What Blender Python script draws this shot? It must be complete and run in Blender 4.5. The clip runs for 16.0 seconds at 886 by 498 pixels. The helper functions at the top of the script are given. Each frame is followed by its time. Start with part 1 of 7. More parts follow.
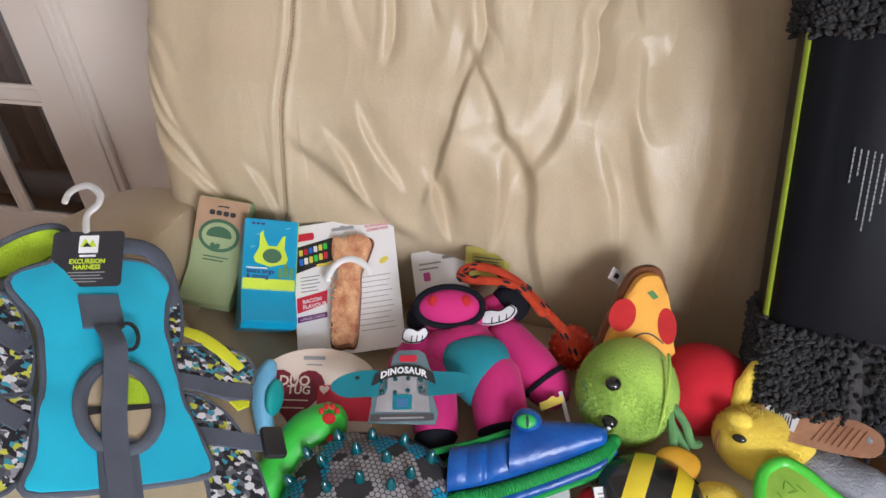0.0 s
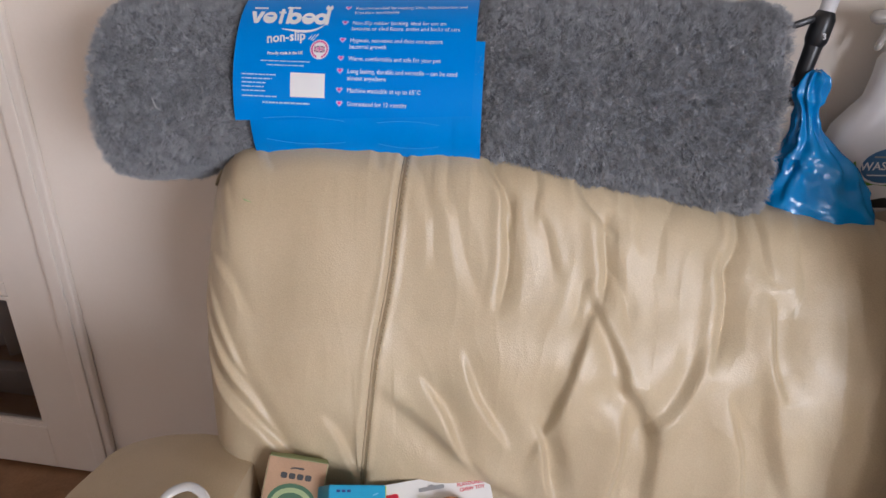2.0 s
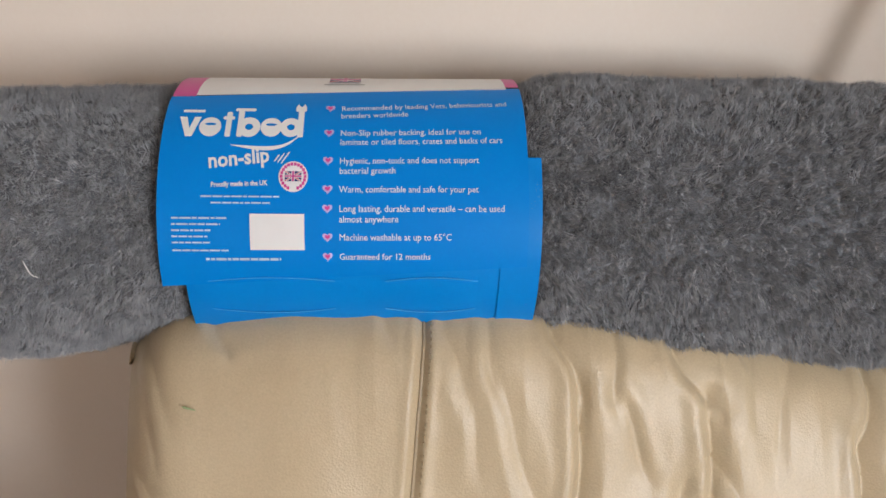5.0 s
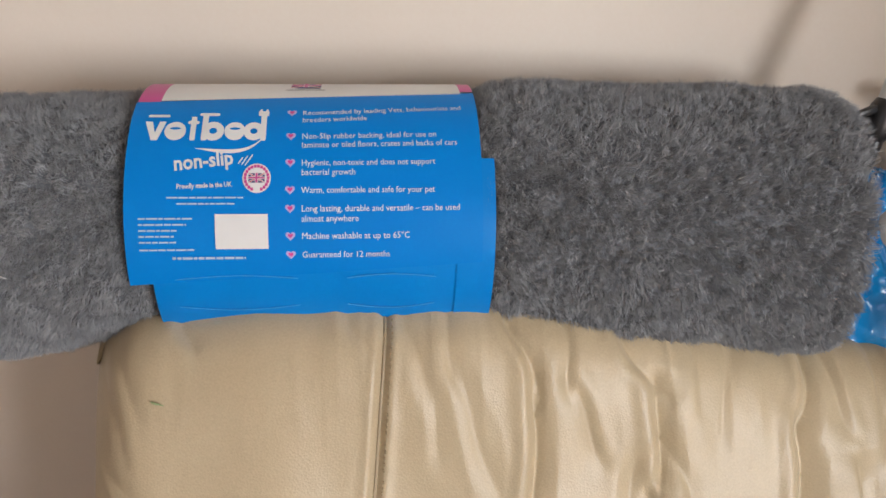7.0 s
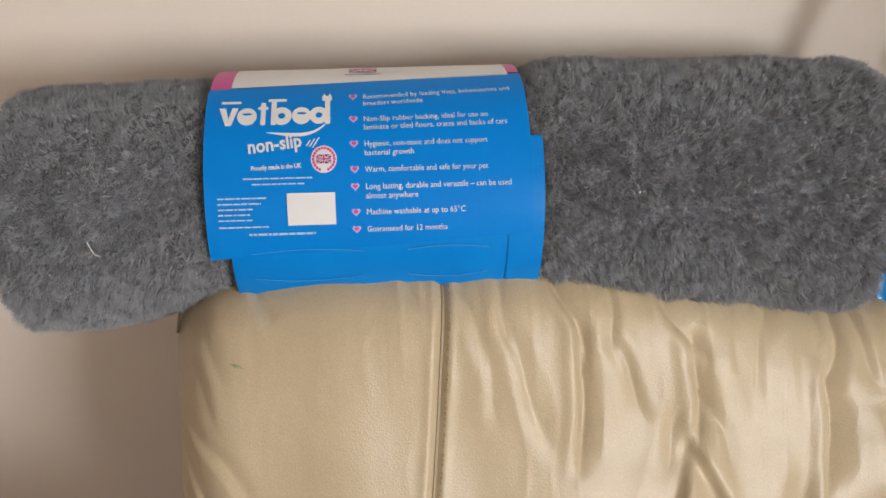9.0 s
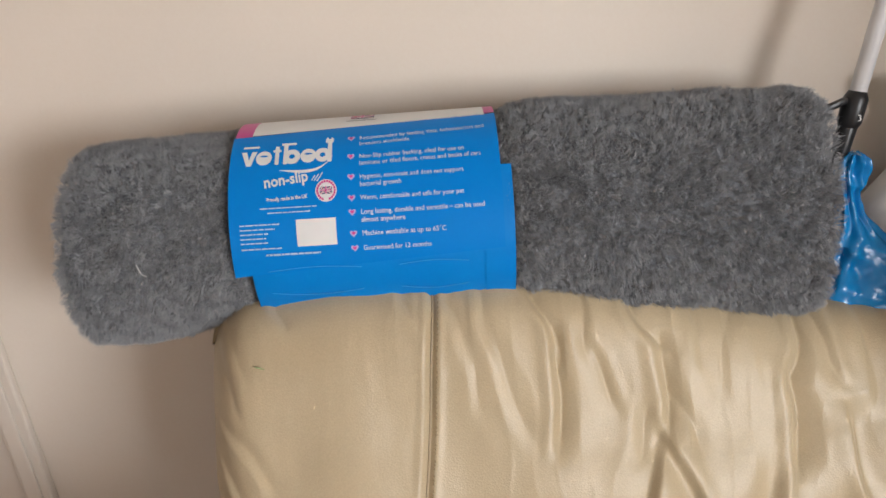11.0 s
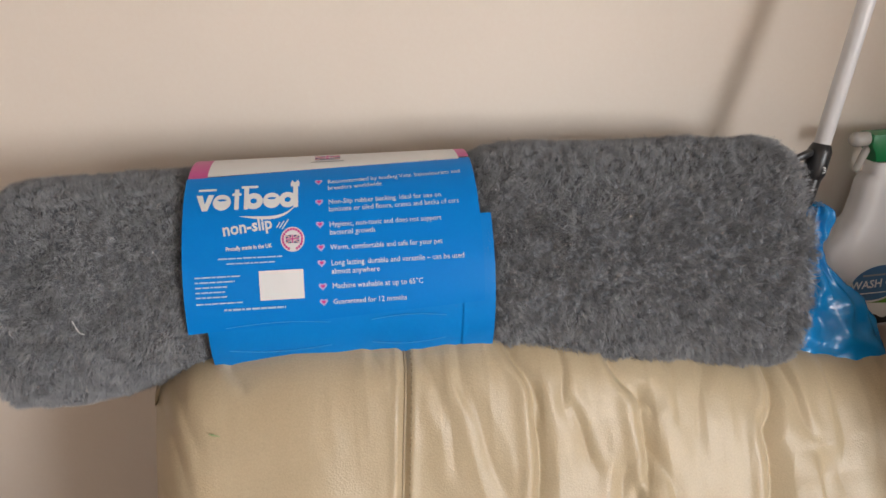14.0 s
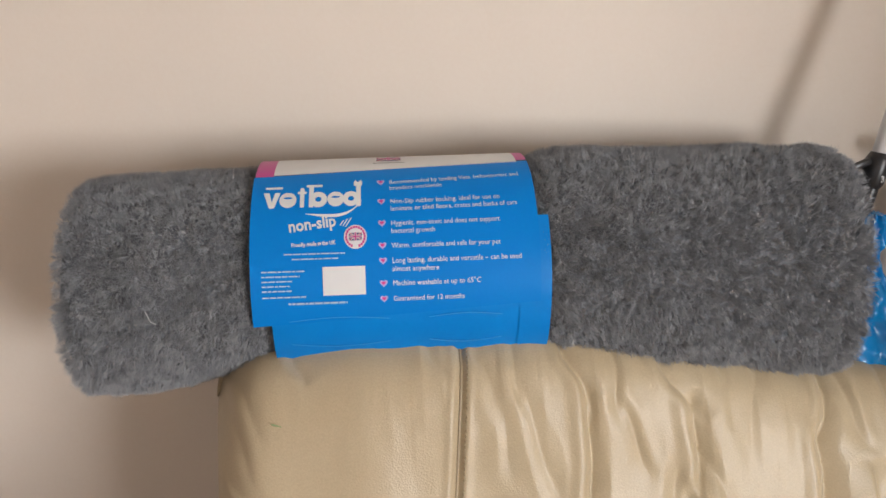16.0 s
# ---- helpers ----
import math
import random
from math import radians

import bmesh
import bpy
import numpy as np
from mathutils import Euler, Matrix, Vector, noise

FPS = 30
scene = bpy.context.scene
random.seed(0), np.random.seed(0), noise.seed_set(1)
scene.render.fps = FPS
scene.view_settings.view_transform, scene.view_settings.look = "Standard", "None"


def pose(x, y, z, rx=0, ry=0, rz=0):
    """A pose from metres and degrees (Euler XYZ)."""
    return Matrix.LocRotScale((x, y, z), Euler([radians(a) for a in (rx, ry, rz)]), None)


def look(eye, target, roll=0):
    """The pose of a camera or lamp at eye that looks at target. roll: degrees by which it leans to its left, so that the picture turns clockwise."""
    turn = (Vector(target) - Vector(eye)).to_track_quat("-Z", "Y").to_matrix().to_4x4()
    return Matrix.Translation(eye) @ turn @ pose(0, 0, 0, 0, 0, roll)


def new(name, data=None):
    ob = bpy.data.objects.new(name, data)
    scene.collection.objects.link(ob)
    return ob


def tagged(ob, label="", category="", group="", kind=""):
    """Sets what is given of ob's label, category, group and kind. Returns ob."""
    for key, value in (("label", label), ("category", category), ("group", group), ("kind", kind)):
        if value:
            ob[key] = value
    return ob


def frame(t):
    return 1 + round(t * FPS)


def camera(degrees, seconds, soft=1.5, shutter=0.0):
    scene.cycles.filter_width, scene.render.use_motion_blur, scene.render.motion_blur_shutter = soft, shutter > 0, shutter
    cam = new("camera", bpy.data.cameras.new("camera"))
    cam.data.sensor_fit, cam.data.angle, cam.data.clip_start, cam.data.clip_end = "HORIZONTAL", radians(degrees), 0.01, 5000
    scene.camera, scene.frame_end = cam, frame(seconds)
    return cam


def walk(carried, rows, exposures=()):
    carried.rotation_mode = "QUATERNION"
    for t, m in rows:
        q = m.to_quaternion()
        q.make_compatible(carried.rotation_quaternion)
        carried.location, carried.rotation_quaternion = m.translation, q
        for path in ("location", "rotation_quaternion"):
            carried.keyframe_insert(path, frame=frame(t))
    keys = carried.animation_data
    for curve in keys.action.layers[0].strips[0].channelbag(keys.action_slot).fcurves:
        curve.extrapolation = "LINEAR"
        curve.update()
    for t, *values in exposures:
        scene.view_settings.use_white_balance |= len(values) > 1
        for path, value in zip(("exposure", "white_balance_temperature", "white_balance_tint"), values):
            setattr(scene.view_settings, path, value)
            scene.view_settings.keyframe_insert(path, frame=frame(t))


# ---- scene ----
cam = camera(61.5, 16.0)
METRES, EYE, TILT, LEAN, TURN = 1.55, 1.385, -35.8, 4.6, 11.0
ROWS = [
    (0.0, 0.0, 0.0, 0.0, 0.0, 0.0, -0.0),
    (0.5, -0.0212, 0.0098, -0.0015, -0.95, -1.38, 1.78),
    (1.0, -0.1333, 0.0384, 0.0462, -6.93, 0.79, 2.39),
    (1.5, -0.2097, 0.0691, 0.0882, -9.87, 5.58, 1.16),
    (2.0, -0.2105, 0.0838, 0.1279, -8.01, 10.11, 0.59),
    (2.5, -0.157, 0.1187, 0.1969, -4.8, 11.91, 1.19),
    (3.0, -0.1551, 0.1917, 0.232, -4.68, 11.37, 2.55),
    (3.5, -0.2271, 0.2649, 0.2802, -8.85, 10.22, 4.51),
    (4.0, -0.2669, 0.3001, 0.3042, -12.77, 9.62, 4.67),
    (4.5, -0.2747, 0.3006, 0.3064, -14.77, 9.61, 4.76),
    (7.0, -0.2761, 0.2769, 0.2954, -18.27, 10.04, 6.38),
    (7.5, -0.2854, 0.2682, 0.2952, -18.84, 9.79, 6.04),
    (8.0, -0.2988, 0.2597, 0.2956, -17.8, 9.95, 6.58),
    (8.5, -0.308, 0.2494, 0.2963, -17.35, 8.7, 5.75),
    (9.0, -0.3134, 0.2477, 0.2959, -16.82, 7.64, 7.33),
    (11.5, -0.2731, 0.1387, 0.2419, -10.85, 13.56, 8.0),
    (12.0, -0.2905, 0.153, 0.2628, -13.24, 13.67, 10.78),
    (12.5, -0.303, 0.1687, 0.2745, -15.31, 13.69, 12.12),
    (13.0, -0.3036, 0.1753, 0.278, -17.58, 13.23, 12.2),
    (13.5, -0.3026, 0.1858, 0.2797, -18.74, 12.67, 11.59),
    (14.0, -0.3184, 0.1967, 0.2863, -18.51, 12.78, 9.28),
    (14.5, -0.3355, 0.1989, 0.2971, -17.6, 13.8, 7.2),
    (15.0, -0.3447, 0.1933, 0.2935, -16.75, 14.58, 6.45),
    (15.5, -0.3426, 0.1907, 0.2863, -16.31, 14.57, 6.88),
    (16.0, -0.3418, 0.1933, 0.2769, -16.24, 14.05, 7.61),
]
walk(cam, [(t, pose(0, 0, EYE, TILT, LEAN, TURN) @ pose(METRES * x, METRES * y, METRES * z, 90 + pitch, roll, yaw)) for t, x, y, z, yaw, pitch, roll in ROWS],
     exposures=((0.0, -0.05, 5900, 13), (1.0, 0.0, 5950, 13), (1.5, -0.05, 6100, 13), (2.0, -0.18, 5950, 15), (3.0, -0.16, 5950, 13), (4.0, -0.12, 6150, 11),
                (7.0, -0.14, 6400, 11), (8.0, -0.10, 6450, 10), (12.0, -0.19, 6450, 10), (15.0, -0.19, 6550, 11), (16.0, -0.17, 6500, 11)))


# ---- light ----
world = bpy.data.worlds.new("world")
scene.world = world
world.use_nodes = True
_nt = world.node_tree
_sky = _nt.nodes.new("ShaderNodeTexSky")
_sky.sky_type = "NISHITA"
_sky.sun_disc = False
_sky.sun_elevation = radians(35)
_sky.sun_rotation = radians(120)
_nt.links.new(_sky.outputs[0], _nt.nodes["Background"].inputs[0])
_nt.nodes["Background"].inputs[1].default_value = 0.12


def area_lamp(name, m, sx, sy, watts, colour):
    lamp = bpy.data.lights.new(name, "AREA")
    lamp.shape, lamp.size, lamp.size_y, lamp.energy, lamp.color = "RECTANGLE", sx, sy, watts, colour
    ob = new(name, lamp)
    ob.matrix_world = m
    return ob


area_lamp("window_daylight", look((2.18, -2.72, 1.72), (-0.35, 1.2, 1.05)), 1.55, 1.20, 186, (0.975, 0.985, 1.0))
# fill lamp added to lift the left side; no window is known there
area_lamp("added_fill_light", look((-1.95, -2.20, 1.72), (-1.0, 1.3, 0.9)), 1.1, 1.20, 7, (0.98, 0.985, 1.0))

# ---- materials ----


def srgb(r, g, b):
    return tuple(((c / 255 + 0.055) / 1.055) ** 2.4 if c > 10 else c / 255 / 12.92 for c in (r, g, b))


def mat(name, col, rough=0.6, col2=None, scale=8.0, fine=0.0, fine_scale=300.0, bump=0.0, bump_scale=200.0, metal=0.0,
        sheen=0.00, coat=0.0, spec=0.5, kind="noise", subsurf=0.0, dist=0.002):
    """A procedural surface: base colour with two scales of variation, roughness variation and fine relief."""
    m = bpy.data.materials.new(name)
    m.use_nodes = True
    t = m.node_tree
    b = t.nodes["Principled BSDF"]
    L = t.links.new
    tc = t.nodes.new("ShaderNodeTexCoord")
    n1 = t.nodes.new("ShaderNodeTexNoise")
    n1.inputs["Scale"].default_value, n1.inputs["Detail"].default_value = scale, 5
    L(tc.outputs["Object"], n1.inputs["Vector"])
    ramp = t.nodes.new("ShaderNodeValToRGB")
    c2 = col2 or tuple(c * 0.86 for c in col)
    ramp.color_ramp.elements[0].position, ramp.color_ramp.elements[1].position = 0.35, 0.68
    ramp.color_ramp.elements[0].color, ramp.color_ramp.elements[1].color = (*c2, 1), (*col, 1)
    L(n1.outputs["Fac"], ramp.inputs["Fac"])
    out = ramp.outputs["Color"]
    if fine:
        n2 = t.nodes.new("ShaderNodeTexNoise")
        n2.inputs["Scale"].default_value, n2.inputs["Detail"].default_value = fine_scale, 2
        L(tc.outputs["Object"], n2.inputs["Vector"])
        mx = t.nodes.new("ShaderNodeMix")
        mx.data_type, mx.blend_type = "RGBA", "OVERLAY"
        mx.inputs["Factor"].default_value = fine
        L(out, mx.inputs["A"])
        L(n2.outputs["Fac"], mx.inputs["B"])
        out = mx.outputs["Result"]
    L(out, b.inputs["Base Color"])
    rr = t.nodes.new("ShaderNodeMapRange")
    rr.inputs["To Min"].default_value, rr.inputs["To Max"].default_value = max(0.03, rough - 0.07), min(1, rough + 0.07)
    L(n1.outputs["Fac"], rr.inputs["Value"])
    L(rr.outputs["Result"], b.inputs["Roughness"])
    b.inputs["Metallic"].default_value = metal
    b.inputs["Specular IOR Level"].default_value = spec
    b.inputs["Sheen Weight"].default_value = sheen
    b.inputs["Coat Weight"].default_value = coat
    b.inputs["Coat Roughness"].default_value = 0.12
    if subsurf:
        b.inputs["Subsurface Weight"].default_value = subsurf
        b.inputs["Subsurface Radius"].default_value = (0.01, 0.008, 0.006)
    if bump:
        if kind == "voronoi":
            n3 = t.nodes.new("ShaderNodeTexVoronoi")
            n3.inputs["Scale"].default_value = bump_scale
            h = n3.outputs["Distance"]
        elif kind == "weave":
            n3 = t.nodes.new("ShaderNodeTexWave")
            n3.inputs["Scale"].default_value, n3.inputs["Distortion"].default_value = bump_scale, 0.6
            h = n3.outputs["Fac"]
        else:
            n3 = t.nodes.new("ShaderNodeTexNoise")
            n3.inputs["Scale"].default_value, n3.inputs["Detail"].default_value = bump_scale, 4
            h = n3.outputs["Fac"]
        L(tc.outputs["Object"], n3.inputs["Vector"])
        bp = t.nodes.new("ShaderNodeBump")
        bp.inputs["Strength"].default_value, bp.inputs["Distance"].default_value = bump, dist
        L(h, bp.inputs["Height"])
        L(bp.outputs["Normal"], b.inputs["Normal"])
    return m


def mat_island(name, cols, rough=0.9, patch=None):
    """Fibres: each separate strand takes its own shade."""
    m = bpy.data.materials.new(name)
    m.use_nodes = True
    t = m.node_tree
    b = t.nodes["Principled BSDF"]
    g = t.nodes.new("ShaderNodeNewGeometry")
    r = t.nodes.new("ShaderNodeValToRGB")
    e = r.color_ramp.elements
    e[0].color, e[1].color = (*cols[0], 1), (*cols[-1], 1)
    for i, c in enumerate(cols[1:-1]):
        k = e.new((i + 1) / (len(cols) - 1))
        k.color = (*c, 1)
    t.links.new(g.outputs["Random Per Island"], r.inputs["Fac"])
    out = r.outputs["Color"]
    if patch:  # noise makes some patches of the pile lighter, others darker
        n = t.nodes.new("ShaderNodeTexNoise")
        n.inputs["Scale"].default_value, n.inputs["Detail"].default_value = patch[0], 3
        t.links.new(t.nodes.new("ShaderNodeTexCoord").outputs["Object"], n.inputs["Vector"])
        mr = t.nodes.new("ShaderNodeMapRange")
        mr.inputs["From Min"].default_value, mr.inputs["From Max"].default_value = 0.3, 0.7
        mr.inputs["To Min"].default_value, mr.inputs["To Max"].default_value = patch[1], patch[2]
        t.links.new(n.outputs["Fac"], mr.inputs["Value"])
        mx = t.nodes.new("ShaderNodeMix")
        mx.data_type, mx.blend_type = "RGBA", "MULTIPLY"
        mx.inputs["Factor"].default_value = 1.0
        t.links.new(out, mx.inputs["A"])
        t.links.new(mr.outputs["Result"], mx.inputs["B"])
        out = mx.outputs["Result"]
    t.links.new(out, b.inputs["Base Color"])
    b.inputs["Roughness"].default_value = rough
    b.inputs["Sheen Weight"].default_value = 0.08
    b.inputs["Specular IOR Level"].default_value = 0.2
    return m


LEATHER = mat("cream_leather", (0.520, 0.422, 0.280), 0.40, (0.472, 0.376, 0.243), 5, 0.12, 420, 0.40, 420, kind="voronoi", spec=0.45, dist=0.0006)
THREAD = mat("tan_thread", (0.34, 0.26, 0.15), 0.8)
GROOVE = mat("seam_piping_leather", (0.42, 0.33, 0.21), 0.5)
WALLM = mat("cream_wall_paint", (0.82, 0.735, 0.645), 0.75, (0.79, 0.705, 0.615), 2.2, 0.06, 160, 0.10, 260, dist=0.0008)
WHITEPAINT = mat("off_white_gloss_paint", (0.78, 0.71, 0.63), 0.35, (0.74, 0.66, 0.58), 3, 0.04, 200, 0.06, 90)
CEILM = mat("white_ceiling_paint", (0.8, 0.78, 0.74), 0.9)
FLOORM = mat("brown_wood_floor", (0.30, 0.16, 0.08), 0.4, (0.22, 0.11, 0.05), 14, 0.2, 120, 0.1, 60)
HALLM = mat("brown_hall_pleat", (0.13, 0.075, 0.05), 0.85, (0.09, 0.05, 0.035), 9, 0.15, 300, 0.2, 400)
HALLG = mat("grey_reflected_strip", (0.30, 0.26, 0.24), 0.85, (0.24, 0.21, 0.19), 9, 0.1, 300, 0.2, 400)
BLACKIRON = mat("dark_hinge_metal", (0.05, 0.04, 0.03), 0.5, metal=0.6)

# darker than the fibres: the shade between tufts is put into this colour
FURBASE = mat("shaded_fleece_backing", (0.17, 0.176, 0.19), 0.95, (0.12, 0.125, 0.137), 34, 0.4, 500, 0.8, 160, dist=0.006)
FURM = mat_island("grey_fleece_fibre", [(0.30, 0.307, 0.324), (0.335, 0.342, 0.359), (0.37, 0.378, 0.395), (0.415, 0.423, 0.441)], patch=(46.0, 0.84, 1.14))
LBLUE = mat("blue_printed_card", (0.0, 0.213, 0.66), 0.42, (0.0, 0.200, 0.63), 6, 0.05, 300, 0.05, 60, spec=0.15)
LBLUE2 = mat("plain_blue_plastic_film", (0.0, 0.220, 0.66), 0.34, (0.0, 0.202, 0.62), 12, 0.05, 300, 0.25, 30, spec=0.25, dist=0.004)
# pale blue that paints in the glints along the wrap's creases
FILMGLINT = mat("pale_blue_film_glint", (0.06, 0.36, 0.78), 0.2)
INKW = mat("white_ink", (0.80, 0.80, 0.80), 0.5)
CARDW = mat("white_card", (0.80, 0.79, 0.77), 0.45, (0.76, 0.75, 0.73), 10, 0.04, 300, 0.05, 120)
PINKC = mat("pink_card", (0.62, 0.06, 0.30), 0.4)
INKR = mat("red_ink", (0.60, 0.02, 0.05), 0.5)
INKP = mat("purple_ink", (0.16, 0.02, 0.16), 0.5)
INKB = mat("navy_ink", (0.02, 0.03, 0.16), 0.5)
INKK = mat("black_ink", (0.02, 0.02, 0.02), 0.5)
INKG = mat("grey_ink", (0.32, 0.32, 0.32), 0.6)
INKY = mat("yellow_ink", (0.80, 0.66, 0.08), 0.5)
INKC = mat("blue_ink", (0.03, 0.16, 0.60), 0.5)
KRAFT = mat("brown_kraft_card", (0.42, 0.26, 0.155), 0.75, (0.37, 0.225, 0.13), 18, 0.15, 500, 0.1, 300)
SAGE = mat("sage_green_card", (0.33, 0.40, 0.20), 0.7, (0.29, 0.36, 0.175), 14, 0.1, 500, 0.1, 300)
DKGREEN = mat("dark_green_ink", (0.045, 0.13, 0.06), 0.6)
CYANC = mat("turquoise_blue_card", (0.010, 0.32, 0.52), 0.35, (0.01, 0.28, 0.47), 10, 0.04, 300, coat=0.2)
LIMEC = mat("lime_ink", (0.56, 0.72, 0.03), 0.4)
CREAMC = mat("cream_card", (0.80, 0.67, 0.55), 0.6, (0.74, 0.61, 0.50), 12, 0.08, 300)
MAROON = mat("burgundy_ink", (0.20, 0.012, 0.03), 0.55)
BACON = mat("brown_bacon_print", (0.46, 0.165, 0.08), 0.35, (0.72, 0.42, 0.22), 55, 0.35, 260, 0.2, 60)
OLIVEC = mat("olive_yellow_card", (0.42, 0.36, 0.04), 0.5, (0.36, 0.31, 0.03), 14)
TURQ = mat("turquoise_canvas", (0.025, 0.53, 0.74), 0.7, (0.020, 0.47, 0.68), 9, 0.15, 700, 0.25, 900, sheen=0.05, dist=0.0008)
GREYCLOTH = mat("charcoal_grey_webbing", (0.105, 0.120, 0.152), 0.8, (0.080, 0.092, 0.120), 16, 0.2, 700, 0.35, 500, kind="weave", dist=0.001)
BLACKPL = mat("black_plastic", (0.015, 0.015, 0.017), 0.35, (0.02, 0.02, 0.022), 20)
LIMEMESH = mat("lime_mesh_cloth", (0.50, 0.72, 0.02), 0.75, (0.40, 0.60, 0.015), 30, 0.3, 600, 0.5, 420, kind="voronoi")
YELCLOTH = mat("neon_yellow_webbing", (0.72, 0.74, 0.02), 0.7, (0.62, 0.64, 0.02), 20, 0.15, 600, 0.3, 600, kind="weave")
TAGBLK = mat("black_matt_card", (0.022, 0.022, 0.026), 0.4, (0.03, 0.03, 0.034), 12)
CLEARPL = mat("translucent_white_plastic", (0.52, 0.50, 0.47), 0.25, subsurf=0.3)
FUCHSIA = mat("hot_pink_plush_cloth", (0.56, 0.016, 0.17), 0.8, (0.47, 0.011, 0.14), 12, 0.12, 600, 0.15, 500, sheen=0.09)
TEALCL = mat("teal_plush_cloth", (0.006, 0.20, 0.25), 0.8, (0.005, 0.16, 0.20), 12, 0.12, 600, 0.2, 500, sheen=0.07)
NAVYTRIM = mat("black_trim_cloth", (0.008, 0.008, 0.013), 0.9, spec=0.2)
WHITECL = mat("white_felt", (0.75, 0.74, 0.74), 0.85, bump=0.2, bump_scale=500)
REDCL = mat("red_cloth", (0.55, 0.006, 0.020), 0.85, (0.46, 0.004, 0.014), 16, 0.15, 600, 0.25, 700, sheen=0.02)
REDFELT = mat("red_felt_patch", (0.50, 0.015, 0.015), 0.85, (0.42, 0.01, 0.01), 40, 0.2, 600, 0.3, 500)
ORANGE = mat("orange_red_rubber", (0.68, 0.05, 0.012), 0.45, (0.56, 0.035, 0.01), 14, 0.05, 400, 0.2, 300)
ROPE = mat("orange_rope", (0.72, 0.075, 0.015), 0.85, (0.58, 0.05, 0.012), 60, 0.2, 500, 0.6, 420, kind="weave")
ROPEK = mat("black_rope_fleck", (0.015, 0.015, 0.02), 0.85)
PIZZA = mat("amber_plush_cloth", (0.84, 0.42, 0.06), 0.85, (0.76, 0.36, 0.05), 18, 0.15, 500, 0.3, 380, sheen=0.07)
CRUST = mat("brown_plush_crust", (0.19, 0.065, 0.02), 0.9, (0.14, 0.045, 0.015), 22, 0.2, 400, 0.4, 300, sheen=0.07)
LIMEPL = mat("lime_green_plush", (0.42, 0.63, 0.10), 0.9, (0.36, 0.55, 0.08), 26, 0.3, 420, 0.7, 260, sheen=0.12, dist=0.004)
LIMEFUR = mat_island("lime_green_fibre", [(0.34, 0.53, 0.09), (0.41, 0.60, 0.12), (0.49, 0.68, 0.17)])
SAGECORD = mat("soft_green_cord", (0.16, 0.36, 0.13), 0.85, (0.12, 0.29, 0.10), 60, 0.2, 500, 0.5, 500, kind="weave")
YELPL = mat("yellow_plush", (0.86, 0.66, 0.09), 0.9, (0.78, 0.57, 0.06), 22, 0.25, 420, 0.5, 280, sheen=0.10, dist=0.003)
YELFUR = mat_island("yellow_fibre", [(0.76, 0.57, 0.09), (0.82, 0.64, 0.12), (0.86, 0.70, 0.18)])
AMBERWING = mat("amber_satin", (0.62, 0.33, 0.02), 0.45, (0.52, 0.26, 0.015), 18, 0.1, 400, 0.2, 300)
BEEBLK = mat("shiny_black_vinyl", (0.012, 0.012, 0.013), 0.22, (0.02, 0.02, 0.02), 20, bump=0.25, bump_scale=90, coat=0.4, dist=0.002)
BEEYEL = mat("shiny_yellow_vinyl", (0.80, 0.64, 0.03), 0.25, (0.72, 0.56, 0.02), 16, bump=0.25, bump_scale=90, coat=0.4, dist=0.002)
GREYPL = mat("pale_grey_plush", (0.36, 0.37, 0.40), 0.95, (0.27, 0.28, 0.31), 40, 0.3, 420, 0.7, 260, sheen=0.07, dist=0.004)
APPLEGRN = mat("green_rubber", (0.10, 0.62, 0.05), 0.4, (0.07, 0.52, 0.04), 10, coat=0.2)
GREENTPR = mat("bright_green_rubber", (0.06, 0.58, 0.06), 0.38, (0.045, 0.50, 0.045), 12, 0.05, 300, 0.1, 120, coat=0.2)
LIMERIDGE = mat("lime_ridged_cloth", (0.30, 0.50, 0.06), 0.6, (0.24, 0.42, 0.045), 25, 0.1, 300, 0.3, 200)
CROCBLUE = mat("blue_satin_cloth", (0.008, 0.100, 0.40), 0.32, (0.004, 0.055, 0.27), 14, 0.15, 600, 0.9, 45, sheen=0.05, dist=0.003)
GREENPIPE = mat("green_piping_cloth", (0.015, 0.33, 0.06), 0.7, (0.012, 0.26, 0.045), 40, 0.15, 600, 0.4, 600, kind="weave")
TEALSPIKE = mat("dark_teal_glossy_rubber", (0.002, 0.085, 0.10), 0.16, (0.002, 0.07, 0.085), 20, coat=0.5)
SKYPL = mat("sky_blue_plastic", (0.16, 0.42, 0.62), 0.35)
TEALBR = mat("teal_bristles", (0.01, 0.33, 0.32), 0.6, bump=0.6, bump_scale=300)
BROWNCARD = mat("brown_swing_card", (0.36, 0.17, 0.095), 0.5, (0.44, 0.23, 0.13), 30, 0.15, 200)
MATBLK = mat("black_card_sleeve", (0.006, 0.0065, 0.009), 0.34, (0.008, 0.0085, 0.011), 5, 0.05, 300, 0.06, 25, spec=0.09)
LIMEEDGE = mat("lime_card_edge", (0.27, 0.36, 0.015), 0.45, (0.24, 0.32, 0.015), 12)
NOODLE = mat_island("dark_grey_chenille", [(0.018, 0.0175, 0.019), (0.030, 0.029, 0.030), (0.048, 0.0465, 0.048)], 0.95)
NOODLEB = mat("dark_grey_mat_backing", (0.03, 0.029, 0.03), 0.95, bump=0.5, bump_scale=120)
MATTAPE = mat("grey_binding_tape", (0.055, 0.05, 0.05), 0.8, bump=0.4, bump_scale=500, kind="weave")
POLEW = mat("white_enamelled_tube", (0.80, 0.80, 0.82), 0.3)
BAGBLUE = mat("blue_plastic_bag", (0.003, 0.25, 0.63), 0.24, (0.003, 0.21, 0.55), 22, 0.1, 200, 0.5, 16, coat=0.15, dist=0.008)
